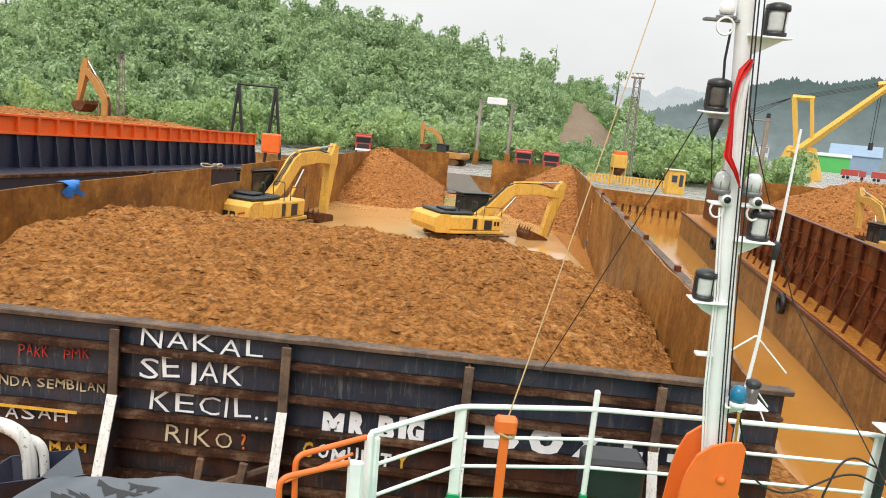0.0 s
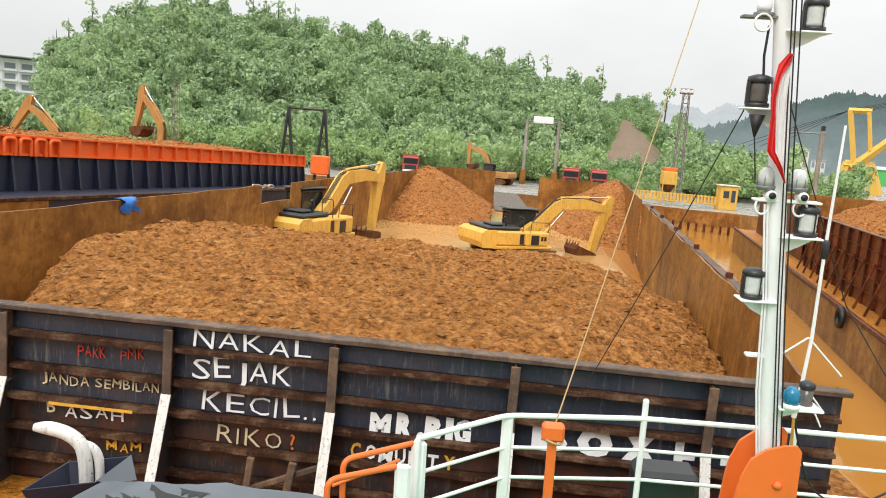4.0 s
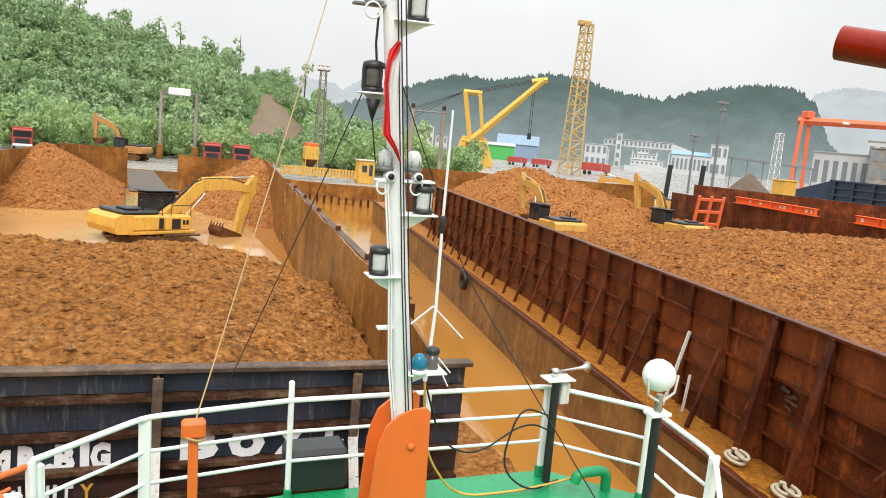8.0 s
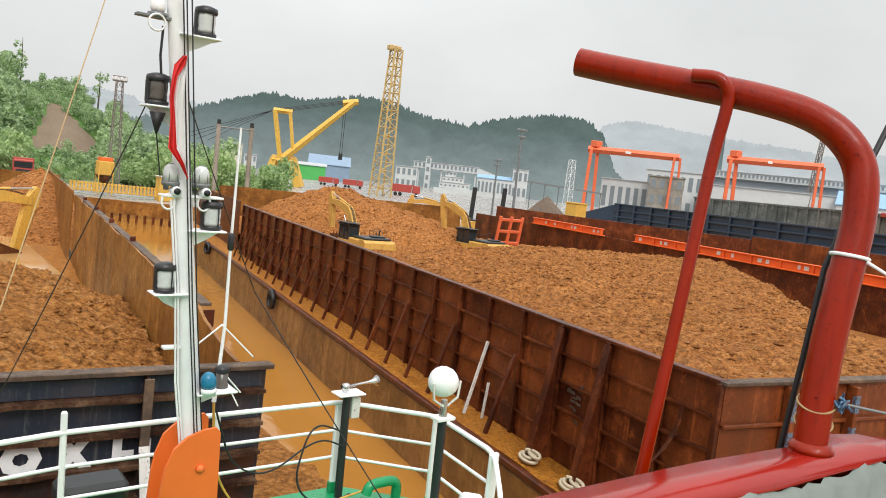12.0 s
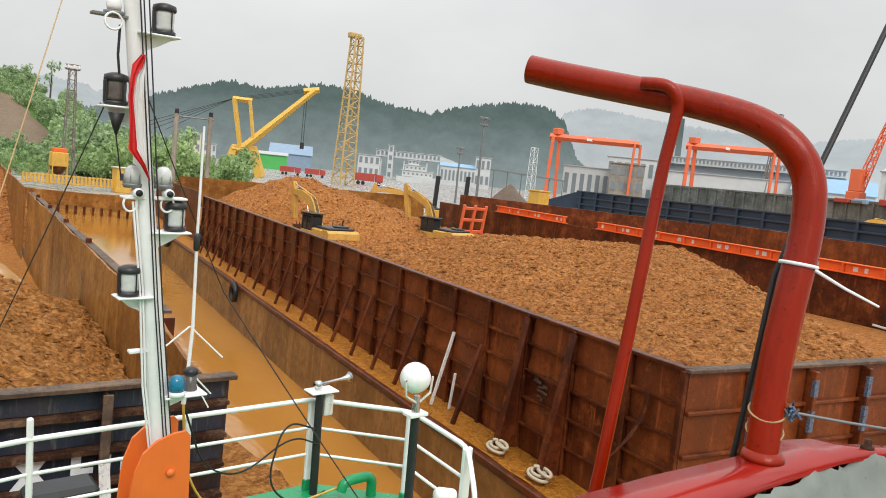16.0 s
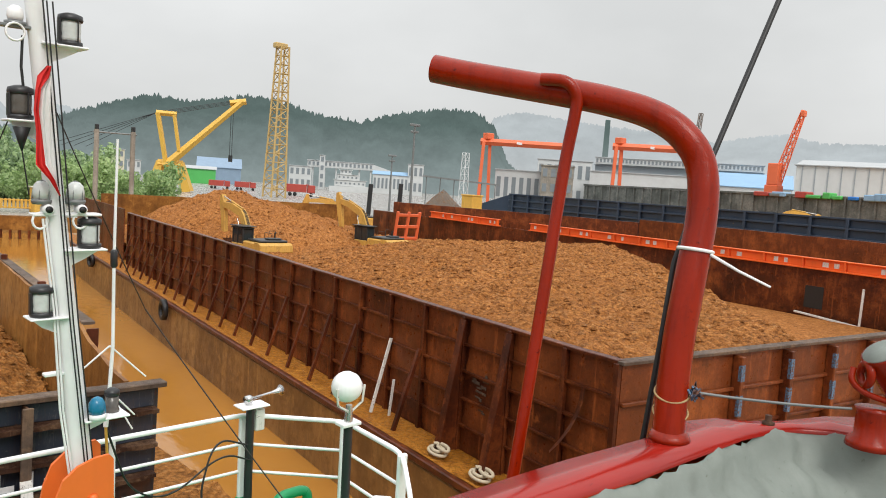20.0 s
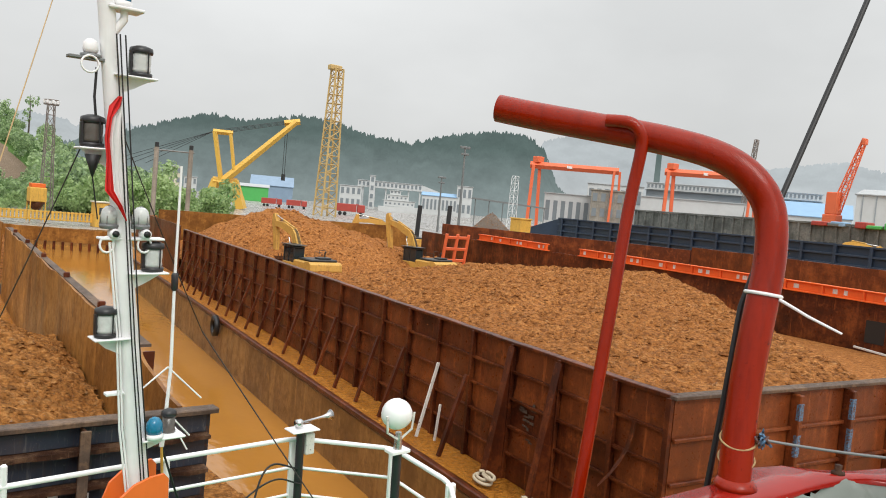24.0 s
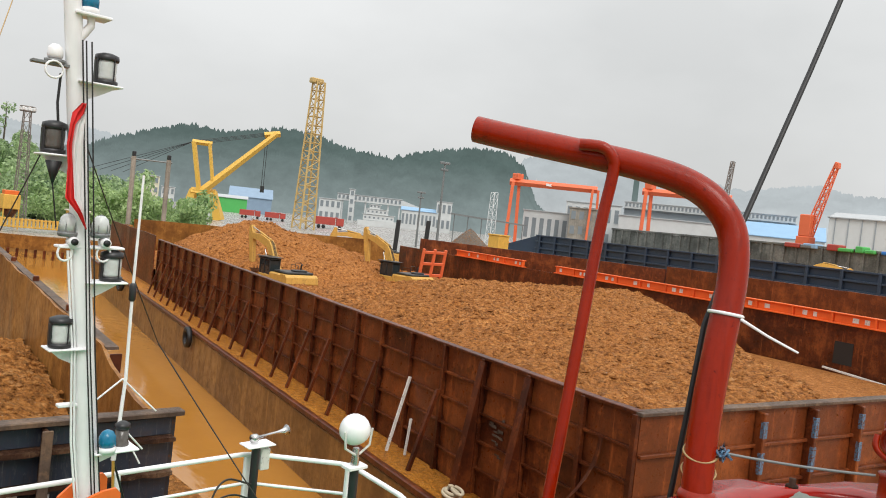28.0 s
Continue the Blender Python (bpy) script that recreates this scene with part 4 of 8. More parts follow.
for i, y in enumerate(FRAMES):
    t = Shape().box((-0.12, y - 0.03, DB), (0.0, y + 0.03, ZB - 0.05), MAT["rust_dark"], 0.008).box((-0.135, y - 0.06, DB), (-0.115, y + 0.06, ZB - 0.06), MAT["rust_dark"], 0.004)
    part("web_frame", t, pw)
    if i in (2, 3):
        # wide bracket: a tapered web under a raking flange, its foot well out on the deck
        t = Shape().prism([(-0.13, ZB - 0.12), (-0.1, ZB - 0.12), (-0.1, DB), (-0.62, DB)], 0.03, MAT["rust_dark"], pose(0, y - 0.015, 0))
        a, b = Vector((-0.12, y, ZB - 0.12)), Vector((-0.66, y, DB + 0.02))
        up = Vector(((b - a).normalized().z, 0, -(b - a).normalized().x))
        vs = [q + Vector((0, sy, 0)) + up * sz for q in (a, b) for sy, sz in ((-0.11, 0), (0.11, 0), (0.11, 0.025), (-0.11, 0.025))]
        t.add(vs, [(0, 1, 2, 3), (4, 7, 6, 5), (0, 4, 5, 1), (1, 5, 6, 2), (2, 6, 7, 3), (3, 7, 4, 0)], MAT["rust_dark"])
        part("bracket", t, pw, "wide raking bracket")
    elif 4 <= i <= 23 and i != 5:
        a, b = Vector((-0.14, y, 3.46)), Vector((-0.78, y + 0.05 * math.sin(i * 2.3), DB + 0.02))
        d = (b - a).normalized()
        up = Vector((d.z, 0, -d.x))
        vs = [q + Vector((0, sy, 0)) + up * sz for q in (a, b) for sy, sz in ((-0.055, 0), (0.055, 0), (0.055, 0.09), (-0.055, 0.09))]
        t = Shape()
        t.add(vs, [(0, 1, 2, 3), (4, 7, 6, 5), (0, 4, 5, 1), (1, 5, 6, 2), (2, 6, 7, 3), (3, 7, 4, 0)], MAT["rust_dark"])
        part("brace", t, pw, "raking steel brace")
rings = []
for i in range(121):
    y, e = PL * i / 120, 0.014 * hnoise(i * 0.5, 2, 0.7)
    rings.append([(-0.10, y, ZB - 0.07 + e), (-0.105, y, ZB - 0.01 + e), (-0.09, y, ZB + e), (0.10, y, ZB + e), (0.10, y, ZB - 0.07 + e)])
t = Shape().loft(rings, MAT["rust_dark"])
part("cap_rail", t, red_barge)
# stern coaming, lighter, seen past the red frame
sw = part("stern_coaming", Shape().box((0, -0.04, DB), (W2, -0.01, ZB - 0.03), MAT["rust_panel"]), red_barge, "brown plate stern coaming with worn blue paint on its frames")
for r in range(1, 4):
    part("ledge", Shape().box((0, -0.13, DB + r * (ZB - DB) / 4 - 0.05), (W2, -0.04, DB + r * (ZB - DB) / 4 + 0.03), MAT["rust_panel"], 0.015), sw)
for i in range(14):
    x = 1.6 + i * 1.84
    t = Shape().box((x - 0.06, -0.28, DB), (x + 0.06, -0.04, ZB - 0.12), MAT["rust_panel"], 0.02)
    for z0, z1 in ((ZB - 0.75, ZB - 0.3), (ZB - 1.5, ZB - 0.95)):
        t.box((x - 0.063, -0.284, z0 + 0.1 * (i % 2)), (x + 0.063, -0.2, z1), MAT["blue_flake"] if i < 6 else MAT["rust_panel"], 0.004)
    part("web_frame", t, sw, "frame with flaking blue paint")
part("cap_rail", Shape().box((-0.1, -0.16, ZB - 0.07), (W2, 0.12, ZB), MAT["rail_grey"], 0.01), red_barge, "pale worn cap rail")
part("port_coaming", jag_wall((0.2, PL + 2.2), (0.2, L2), DB, ZB + 0.1, 0.06, MAT["rust_dark"], 10), red_barge, "farther dark-rust coaming plate")
part("starboard_coaming", jag_wall((W2, 0), (W2 + 2.0, L2), DB, B2_STAR, 0.06, MAT["rust_panel"], 30), red_barge, "dark rust-brown starboard coaming")
part("barge_deck", Shape().box((0.05, 0, DB), (W2, L2, DB + 0.02), MAT["mud_deck"]), red_barge)
part("end_wall", jag_wall((2.0, L2), (W2, L2), DB, ZB + 0.4, 0.06, MAT["rust_in"], 12), red_barge, "rusted bow coaming plate")


def near2(x, y):
    port = min(1.0, x / 7.0)
    body = ZB - 0.42 + 1.02 * port ** 0.8
    stern = 1.0 if y > 14 else max(0.0, y / 14)
    body -= (1 - stern) * 0.95 * port
    back = 0.34 * max(0.0, y - 18.5) - 0.34 * max(0.0, y - 26.5)
    edge = min(7.0 + 0.62 * y, 19.5)
    return body - back - 0.58 * max(0.0, x - edge) ** 1.05


def on_b2(ob):
    ob.matrix_basis = B2
    return ob


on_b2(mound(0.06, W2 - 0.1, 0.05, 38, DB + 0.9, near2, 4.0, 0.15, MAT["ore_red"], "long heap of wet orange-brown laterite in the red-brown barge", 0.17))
far2 = lambda x, y: DB + 1.1 + 3.75 * max(0.0, 1 - math.hypot((x - 10.5) / (7.0 if x < 10.5 else 13.5), (y - 55) / 13.0)) ** 0.8
on_b2(mound(0.3, W2 - 0.2, 37, L2 - 0.2, DB + 0.05, far2, 5.0, 0.4, MAT["ore_red"], "ore heap at the far end of the red-brown barge", 0.3))

# loose white-edged stick, tyre fender, coiled rope on its side deck
solo("timber", Shape().box((-0.05, -0.02, 0), (0.05, 0.02, 2.1), MAT["white_old"], 0.01, pose(-0.62, 8.15, DB + 0.03, 0, 14, 0)), "pale weathered plank leaning on the coaming", "plank", at=B2)
solo("timber", Shape().box((-0.04, -0.02, 0), (0.04, 0.02, 1.0), MAT["white_old"], 0.01, pose(-0.3, 7.7, DB + 0.03, 0, 5, 0)), "short white plank leaning on the coaming", "plank", at=B2)


def tyre(label, m, r=0.5):
    t = Shape()
    prof = [(r * 0.55, -0.1), (r * 0.8, -0.13), (r, -0.1), (r, 0.1), (r * 0.8, 0.13), (r * 0.55, 0.1)]
    seg = 20
    vs = [(h, a * math.cos(2 * math.pi * j / seg), a * math.sin(2 * math.pi * j / seg)) for j in range(seg) for a, h in prof]
    fs = [(j * 6 + i, j * 6 + (i + 1) % 6, ((j + 1) % seg) * 6 + (i + 1) % 6, ((j + 1) % seg) * 6 + i) for j in range(seg) for i in range(6)]
    t.add(vs, fs, MAT["black"], True)
    return solo("tyre_fender", t, label, "tyre", "tyre fenders", at=m)


tyre("worn black tyre hung as a fender on the hull side", B2 @ pose(B2_EDGE - 0.22, B2_TYRE, DB - 0.38))
tyre("black tyre fender by the barge's bow", B2 @ pose(B2_EDGE - 0.22, B2_TYRE + 19, DB - 0.3, 0, 0, 12), 0.45)
for yy_, lab in ((4.6, "pale mooring rope heaped by a bracket"), (2.95, "pale mooring rope hung in a loop")):
    t = Shape()
    pts = [(-0.75 + (0.16 + 0.05 * math.sin(a * 0.37)) * math.cos(a) + 0.06 * math.sin(a * 0.53), yy_ + 0.28 * math.sin(a + 0.4) + 0.12 * math.sin(a * 0.31), DB + 0.07 + 0.05 * (1 + math.sin(a * 0.47)) + 0.006 * a) for a in np.linspace(0, 20, 110)]
    t.tube(pts, 0.04, MAT["rope_pale"], 7)
    solo("mooring_rope", t, lab, "rope", at=B2)

# orange deck beams laid along the starboard coaming: flanges, web, stiffeners and worn white marks
BZ0 = B2_STAR + 0.02
for y0, y1 in ((1.0, 35.2), (39.4, 50.0)):
    n_ = int((y1 - y0) / 2.28)
    for i in range(n_):
        ya, yb = y0 + (y1 - y0) * i / n_, y0 + (y1 - y0) * (i + 1) / n_
        x = W2 + 0.032 * ya
        t = Shape()
        t.box((x - 0.34, ya, BZ0), (x + 0.12, yb - 0.02, BZ0 + 0.07), MAT["orange_hull"], 0.01)
        t.box((x - 0.15, ya, BZ0 + 0.07), (x - 0.09, yb - 0.02, BZ0 + 0.52), MAT["orange_hull"], 0.01)
        t.box((x - 0.30, ya, BZ0 + 0.52), (x + 0.08, yb - 0.02, BZ0 + 0.58), MAT["orange_hull"], 0.01)
        beam = part("orange_beam", t, red_barge, "worn orange I-beam on the coaming")
        part("stiffener", Shape().box((x - 0.30, ya + 0.05, BZ0 + 0.07), (x - 0.15, ya + 0.15, BZ0 + 0.52), MAT["orange_hull"], 0.01), beam)
        for k in range(3):
            if (i * 3 + k * 5) % 4 < 2:
                u = ya + 0.45 + 0.55 * k
                part("paint_patch", Shape().box((x - 0.158, u, BZ0 + 0.17), (x - 0.15, u + 0.2 + 0.06 * ((i + k) % 3), BZ0 + 0.42), MAT["white_old"]), beam)
part("hatch_mark", Shape().box((W2 + 0.3, 11.3, 2.7), (W2 + 0.325, 12.3, 3.85), MAT["ink_black"]), red_barge, "black square on the coaming")
solo("timber", Shape().box((-0.06, -0.04, 0), (0.06, 0.04, 2.2), MAT["white_old"], 0.01, pose(W2 - 0.2, 9.1, 1.9, 0, 2, 0)).box((-0.05, -3.3, 0), (0.05, 0.1, 0.1), MAT["white_old"], 0.01, pose(W2 - 0.2, 12.4, 2.4, 4, 0, 0)), "pale timber frame leaning on the starboard coaming", "plank", at=B2)
# torn plate, scraped patch and rope on the port coaming near the stern
t = Shape()
t.add([(-0.1 - 0.35 * u * u * (1 - v * 0.3), 0.75 + 0.5 * u * u + 0.12 * v, 4.0 - 1.45 * u) for u in np.linspace(0, 1, 6) for v in (0, 1)], [(2 * i, 2 * i + 1, 2 * i + 3, 2 * i + 2) for i in range(5)], MAT["rust_dark"])
part("torn_plate", t, pw, "torn plate curled outwards")
for i in range(14):
    rng = random.Random(i)
    y, z = 3.75 + 0.7 * rng.random(), ZB - 2.3 + 1.0 * rng.random()
    part("paint_scrap", Shape().box((-0.03, y, z), (-0.022, y + 0.06 + 0.2 * rng.random(), z + 0.03 + 0.05 * rng.random()), MAT["rail_grey"]), pw, "scraped pale patch")
ramp_ob = thing("loading_ramp", "weathered red ramp frame standing on the barge", "ramp", at=B2 @ pose(23.2, 46.0, 0.5, 8, 0, 8))
for z in (1.6, 2.6, 3.6, 4.6):
    part("rung", Shape().box((-1.2, -0.08, z - 0.12), (1.2, 0.08, z + 0.12), MAT["crane_red"], 0.03), ramp_ob)
for x in (-1.2, 0.0, 1.2):
    part("stile", Shape().box((x - 0.12, -0.1, 1.0), (x + 0.12, 0.1, 4.9), MAT["crane_red"], 0.03), ramp_ob)


# ---- machines ----
def excavator(label, at, boom=48, stick=-80, bucket=-40, coat="yellow", house=0.0, mark="", side_mark="", cage=True, canopy="machine_dark"):
    """A crawler excavator that faces its own +x. boom: degrees above level; stick, bucket: degrees of the stick and the bucket's back from level."""
    ex = thing("excavator", label, "excavator", "excavators on the barges", at=at)
    Y, D = MAT[coat], MAT["machine_dark"]
    for sy in (-1, 1):
        t = Shape()
        prof = []
        for k in range(32):
            x = -1.75 + k * 0.113
            prof.append((x, -0.035 if k // 2 % 2 else 0.02))
        prof += [(2.12, 0.2), (2.2, 0.5), (2.05, 0.8)]
        for k in range(32):
            x = 1.75 - k * 0.113
            prof.append((x, 0.96 if k // 2 % 2 else 0.9))
        prof += [(-2.05, 0.8), (-2.2, 0.5), (-2.12, 0.2)]
        t.prism(prof, 0.62, MAT["track"], pose(0, 0, 0, 0, 0, -house) @ pose(0, sy * 1.2 - 0.31, 0))
        part("track", t, ex)
    part("undercarriage", Shape().box((-1.1, -0.95, 0.3), (1.1, 0.95, 0.8), MAT["track"], 0.05).lathe((0, 0, 0.75), [(0.75, 0), (0.75, 0.32)], D, 18), ex)
    body = Shape()
    body.box((-1.9, -1.35, 1.02), (1.75, 1.35, 1.2), Y, 0.04)
    body.box((-1.9, -1.35, 1.2), (0.0, 1.35, 2.0), Y, 0.09)
    body.box((0.0, -1.35, 1.2), (1.5, -0.55, 1.95), Y, 0.07)
    body.box((0.35, -1.36, 1.28), (0.85, -1.345, 1.8), D, 0.0)
    house_ob = part("house", body, ex, "mud-streaked machine body")
    cw = [(-1.8, 1.05), (-1.8, 2.02), (-2.45, 2.02), (-2.72, 1.85), (-2.78, 1.4), (-2.62, 1.08)]
    cshape = Shape().prism(cw, 2.7, Y, pose(0, -1.35, 0))
    part("counterweight", cshape, ex)
    for x in (-1.45, -0.75):
        part("side_door", Shape().box((x - 0.32, -1.365, 1.28), (x + 0.32, -1.35, 1.9), Y, 0.006), house_ob)
    part("grille", Shape().box((-0.38, -1.368, 1.3), (-0.12, -1.35, 1.85), D, 0.004), house_ob, "dark louvre")
    part("step_rail", Shape().box((-0.2, -1.62, 0.92), (1.9, -1.36, 1.02), MAT["track"], 0.02), house_ob, "muddy side step")
    hood = Shape().box((-2.3, -1.2, 2.02), (-0.25, 1.1, 2.2), D, 0.07).box((-1.9, -0.9, 2.2), (-1.2, 0.2, 2.33), D, 0.05)
    hood.tube([(-1.0, -0.8, 2.2), (-1.0, -0.8, 2.62), (-1.12, -0.8, 2.72)], 0.06, D, 8)
    part("engine_hood", hood, ex, "dark engine hood with exhaust")
    rail = Shape()
    rail.tube(bent([(-0.2, -1.3, 1.95), (-0.2, -1.3, 2.75), (-0.2, -0.75, 2.75), (-0.2, -0.75, 1.95)], 0.1, 3), 0.022, D, 5)
    rail.tube(bent([(1.45, -1.3, 1.95), (1.45, -1.3, 2.5), (0.3, -1.3, 2.5), (0.3, -1.3, 1.95)], 0.1, 3), 0.022, D, 5)
    part("hand_rail", rail, ex)
    cab = Shape()
    cab.box((0.0, 0.45, 1.2), (1.75, 1.33, 1.75), Y if coat == "yellow_cat" else D, 0.05)
    cab_ob = part("cab", cab, ex, "dark operator cab")
    for x, y in ((0.03, 0.48), (0.03, 1.3), (1.6, 0.48), (1.6, 1.3), (0.85, 1.3)):
        part("pillar", Shape().box((x - 0.045, y - 0.045, 1.75), (x + 0.045, y + 0.045, 2.85), D, 0.01), cab_ob)
    part("roof", Shape().box((-0.08, 0.4, 2.85), (1.85, 1.38, 2.97), MAT[canopy], 0.04), cab_ob)
    part("rain_canopy", Shape().box((-0.2, 0.3, 3.02), (1.95, 1.45, 3.07), MAT[canopy], 0.02), cab_ob)
    g = Shape()
    g.box((0.05, 1.285, 1.75), (1.58, 1.3, 2.85), MAT["cab_glass"]).box((1.6, 0.5, 1.75), (1.615, 1.28, 2.85), MAT["cab_glass"])
    g.box((0.02, 0.5, 1.85), (0.035, 1.28, 2.8), MAT["cab_glass"]).box((0.05, 0.475, 1.9), (1.58, 0.49, 2.85), MAT["cab_glass"])
    part("window", g, cab_ob)
    # arm
    def rot(p, a, o):
        c, s_ = math.cos(radians(a)), math.sin(radians(a))
        return (o[0] + p[0] * c - p[1] * s_, o[1] + p[0] * s_ + p[1] * c)

    foot = (0.75, 1.75)
    bl = [(-0.12, -0.2), (1.2, 0.05), (2.6, 0.72), (4.2, 0.35), (5.55, -0.2), (5.72, 0.05), (5.6, 0.22), (4.2, 0.95), (2.7, 1.32), (2.1, 1.2), (0.8, 0.52), (-0.1, 0.22)]
    out = [rot(p, boom - 26, foot) for p in bl]
    part("boom", Shape().prism(out, 0.42, Y, pose(0, -0.21 + 0.1, 0)), ex)
    tip = rot((5.58, 0.0), boom - 26, foot)
    sl = [(-0.85, 0.1), (-0.75, 0.42), (0.1, 0.52), (0.4, 0.4), (2.85, 0.14), (2.92, -0.12), (2.7, -0.2), (0.1, -0.25), (-0.2, -0.2)]
    out = [rot(p, stick, tip) for p in sl]
    part("stick", Shape().prism(out, 0.34, Y, pose(0, -0.07, 0)), ex)
    end = rot((2.82, 0.0), stick, tip)
    bk = [(0.0, 0.16), (0.5, 0.34), (0.95, 0.2), (1.25, -0.2), (1.3, -0.75), (1.12, -0.95), (0.15, -0.28), (-0.05, -0.08)]
    out = [rot(p, bucket, end) for p in bk]
    b = Shape().prism(out, 1.2, MAT["bucket"], pose(0, -0.5, 0))
    for k in range(5):
        p0, p1 = rot((1.14, -0.92), bucket, end), rot((0.98, -1.14), bucket, end)
        b.tube([(p0[0], -0.45 + k * 0.275, p0[1]), (p1[0], -0.45 + k * 0.275, p1[1])], [0.06, 0.02], MAT["bucket"], 5)
    part("bucket", b, ex, "rust-brown bucket")

    def ram(name, a, c, y, r=0.085):
        m = (a[0] * 0.45 + c[0] * 0.55, a[1] * 0.45 + c[1] * 0.55)
        q = Shape().tube([(a[0], y, a[1]), (m[0], y, m[1])], r, Y, 8).tube([(m[0], y, m[1]), (c[0], y, c[1])], r * 0.55, MAT["chrome"], 8)
        part(name, q, ex)

    for y in (-0.28, 0.46):
        ram("boom_cylinder", (1.45, 1.35), rot((2.5, 0.62), boom - 26, foot), y)
    ram("stick_cylinder", rot((2.7, 1.36), boom - 26, foot), rot((-0.78, 0.28), stick, tip), 0.1)
    ram("bucket_cylinder", rot((0.1, 0.5), stick, tip), rot((2.55, 0.42), stick, tip), 0.1, 0.07)
    hose = Shape()
    for y in (0.0, 0.08, 0.16):
        hose.tube([(*(lambda p: (p[0], y, p[1]))(rot(p, boom - 26, foot)),) for p in ((0.6, 0.5), (2.2, 1.3), (3.0, 1.32), (4.6, 0.85), (5.4, 0.42))], 0.022, MAT["black"], 5)
    part("hose", hose, ex)
    if mark:
        for k in range(4):
            part("mark_bar", Shape().box((-2.80, 0.30 - 0.34 * k, 1.36), (-2.775, 0.56 - 0.34 * k, 1.62), MAT["ink_black"], 0.02), ex, "black mark")
        for y0 in (0.85, -1.15):
            part("stripe", Shape().prism([(0, 0), (0.32, 0.1), (0.3, 0.17), (0, 0.08)], 0.01, MAT["truck_red"], pose(-2.775, y0 + 0.3, 1.5, 0, 0, -90)), ex, "red swoosh")
    if side_mark:
        for k in range(2):
            part("mark_bar", Shape().box((0.98 + 0.2 * k, -1.362, 1.5), (1.13 + 0.2 * k, -1.34, 1.74), MAT["ink_black"], 0.01), ex, "black mark")
    return ex


def lattice(sh, p0, p1, w0, w1, n, mat, r=0.05, rb=0.03, side=None):
    """A four-legged lattice from p0 to p1."""
    p0, p1 = Vector(p0), Vector(p1)
    d = (p1 - p0).normalized()
    a = Vector(side).normalized() if side else (Vector((1, 0, 0)) if abs(d.x) < 0.8 else Vector((0, 1, 0)))
    a = (a - d * a.dot(d)).normalized()
    b = d.cross(a)
    rings = []
    for i in range(n + 1):
        u = i / n
        c, w = p0.lerp(p1, u), (w0 + (w1 - w0) * u) / 2
        rings.append([c + a * w * sx + b * w * sy for sx, sy in ((1, 1), (-1, 1), (-1, -1), (1, -1))])
    for k in range(4):
        sh.tube([rings[0][k], rings[-1][k]], r, mat, 4, False, False)
    for i in range(n):
        for k in range(4):
            j = (k + 1) % 4
            x, y = (k, j) if i % 2 else (j, k)
            sh.tube([rings[i][x], rings[i + 1][y]], rb, mat, 3, False, False)
            sh.tube([rings[i + 1][k], rings[i + 1][j]], rb, mat, 3, False, False)
    return sh


def truck(label, at, group="dump trucks"):
    tk = thing("dump_truck", label, "truck", group, at=at)
    R = MAT["truck_red"]
    c = Shape().box((-1.25, -1.2, 1.0), (1.25, 0.9, 3.1), R, 0.12)
    part("cab", c, tk)
    w = Shape().box((-1.1, -1.215, 2.0), (1.1, -1.205, 2.85), MAT["cab_glass"])
    part("windscreen", w, tk)
    part("grille", Shape().box((-0.9, -1.23, 1.15), (0.9, -1.21, 1.8), MAT["machine_dark"]).box((-1.2, -1.3, 0.75), (1.2, -1.15, 1.08), MAT["wall_pale"], 0.04), tk)
    part("dump_body", Shape().box((-1.3, 1.1, 1.1), (1.3, 6.6, 3.2), R, 0.06).box((-1.3, 0.6, 3.05), (1.3, 1.3, 3.3), R, 0.03), tk, "high-sided red dump body")
    for x in (-1.05, 1.05):
        for y in (-0.2, 4.2, 5.5):
            part("wheel", Shape().lathe((x - 0.15, y, 0.5), [(0.3, 0), (0.52, 0.04), (0.52, 0.28), (0.3, 0.32)], MAT["black"], 14, (1, 0, 0)), tk)
    return tk


# ---- quay, far barges, hills and port ----
CX, CY = 2.2, -10.3


def spot(bearing, dist, z=0.0):
    """A place by compass bearing from the wheelhouse (0 straight ahead, clockwise) and distance."""
    a = radians(bearing)
    return Vector((CX + dist * math.sin(a), CY + dist * math.cos(a), z))


QZ = 1.15
quay = [(-1500, 125), (-60, 100), (-20, 92), (30, 84), (62, 66), (120, 58), (260, 40), (1500, -120), (1500, 3000), (-1500, 3000)]
s = Shape()
n = len(quay)
s.add([(x, y, QZ) for x, y in quay], [list(range(n))], MAT["apron"])
for i in range(7):
    (x0, y0), (x1, y1) = quay[i], quay[i + 1]
    s.add([(x0, y0, QZ), (x1, y1, QZ), (x1, y1, -1), (x0, y0, -1)], [(0, 1, 2, 3)], MAT["hull_rust"])
ground = new("ground", s.mesh("ground"))
tagged(ground, "bare wet earth quay behind rusted sheet piling", "ground", kind="structure")


def crest(b, table):
    for (b0, h0), (b1, h1) in zip(table, table[1:]):
        if b0 <= b <= b1:
            u = (b - b0) / (b1 - b0)
            return h0 + (h1 - h0) * u
    return table[0][1] if b < table[0][0] else table[-1][1]


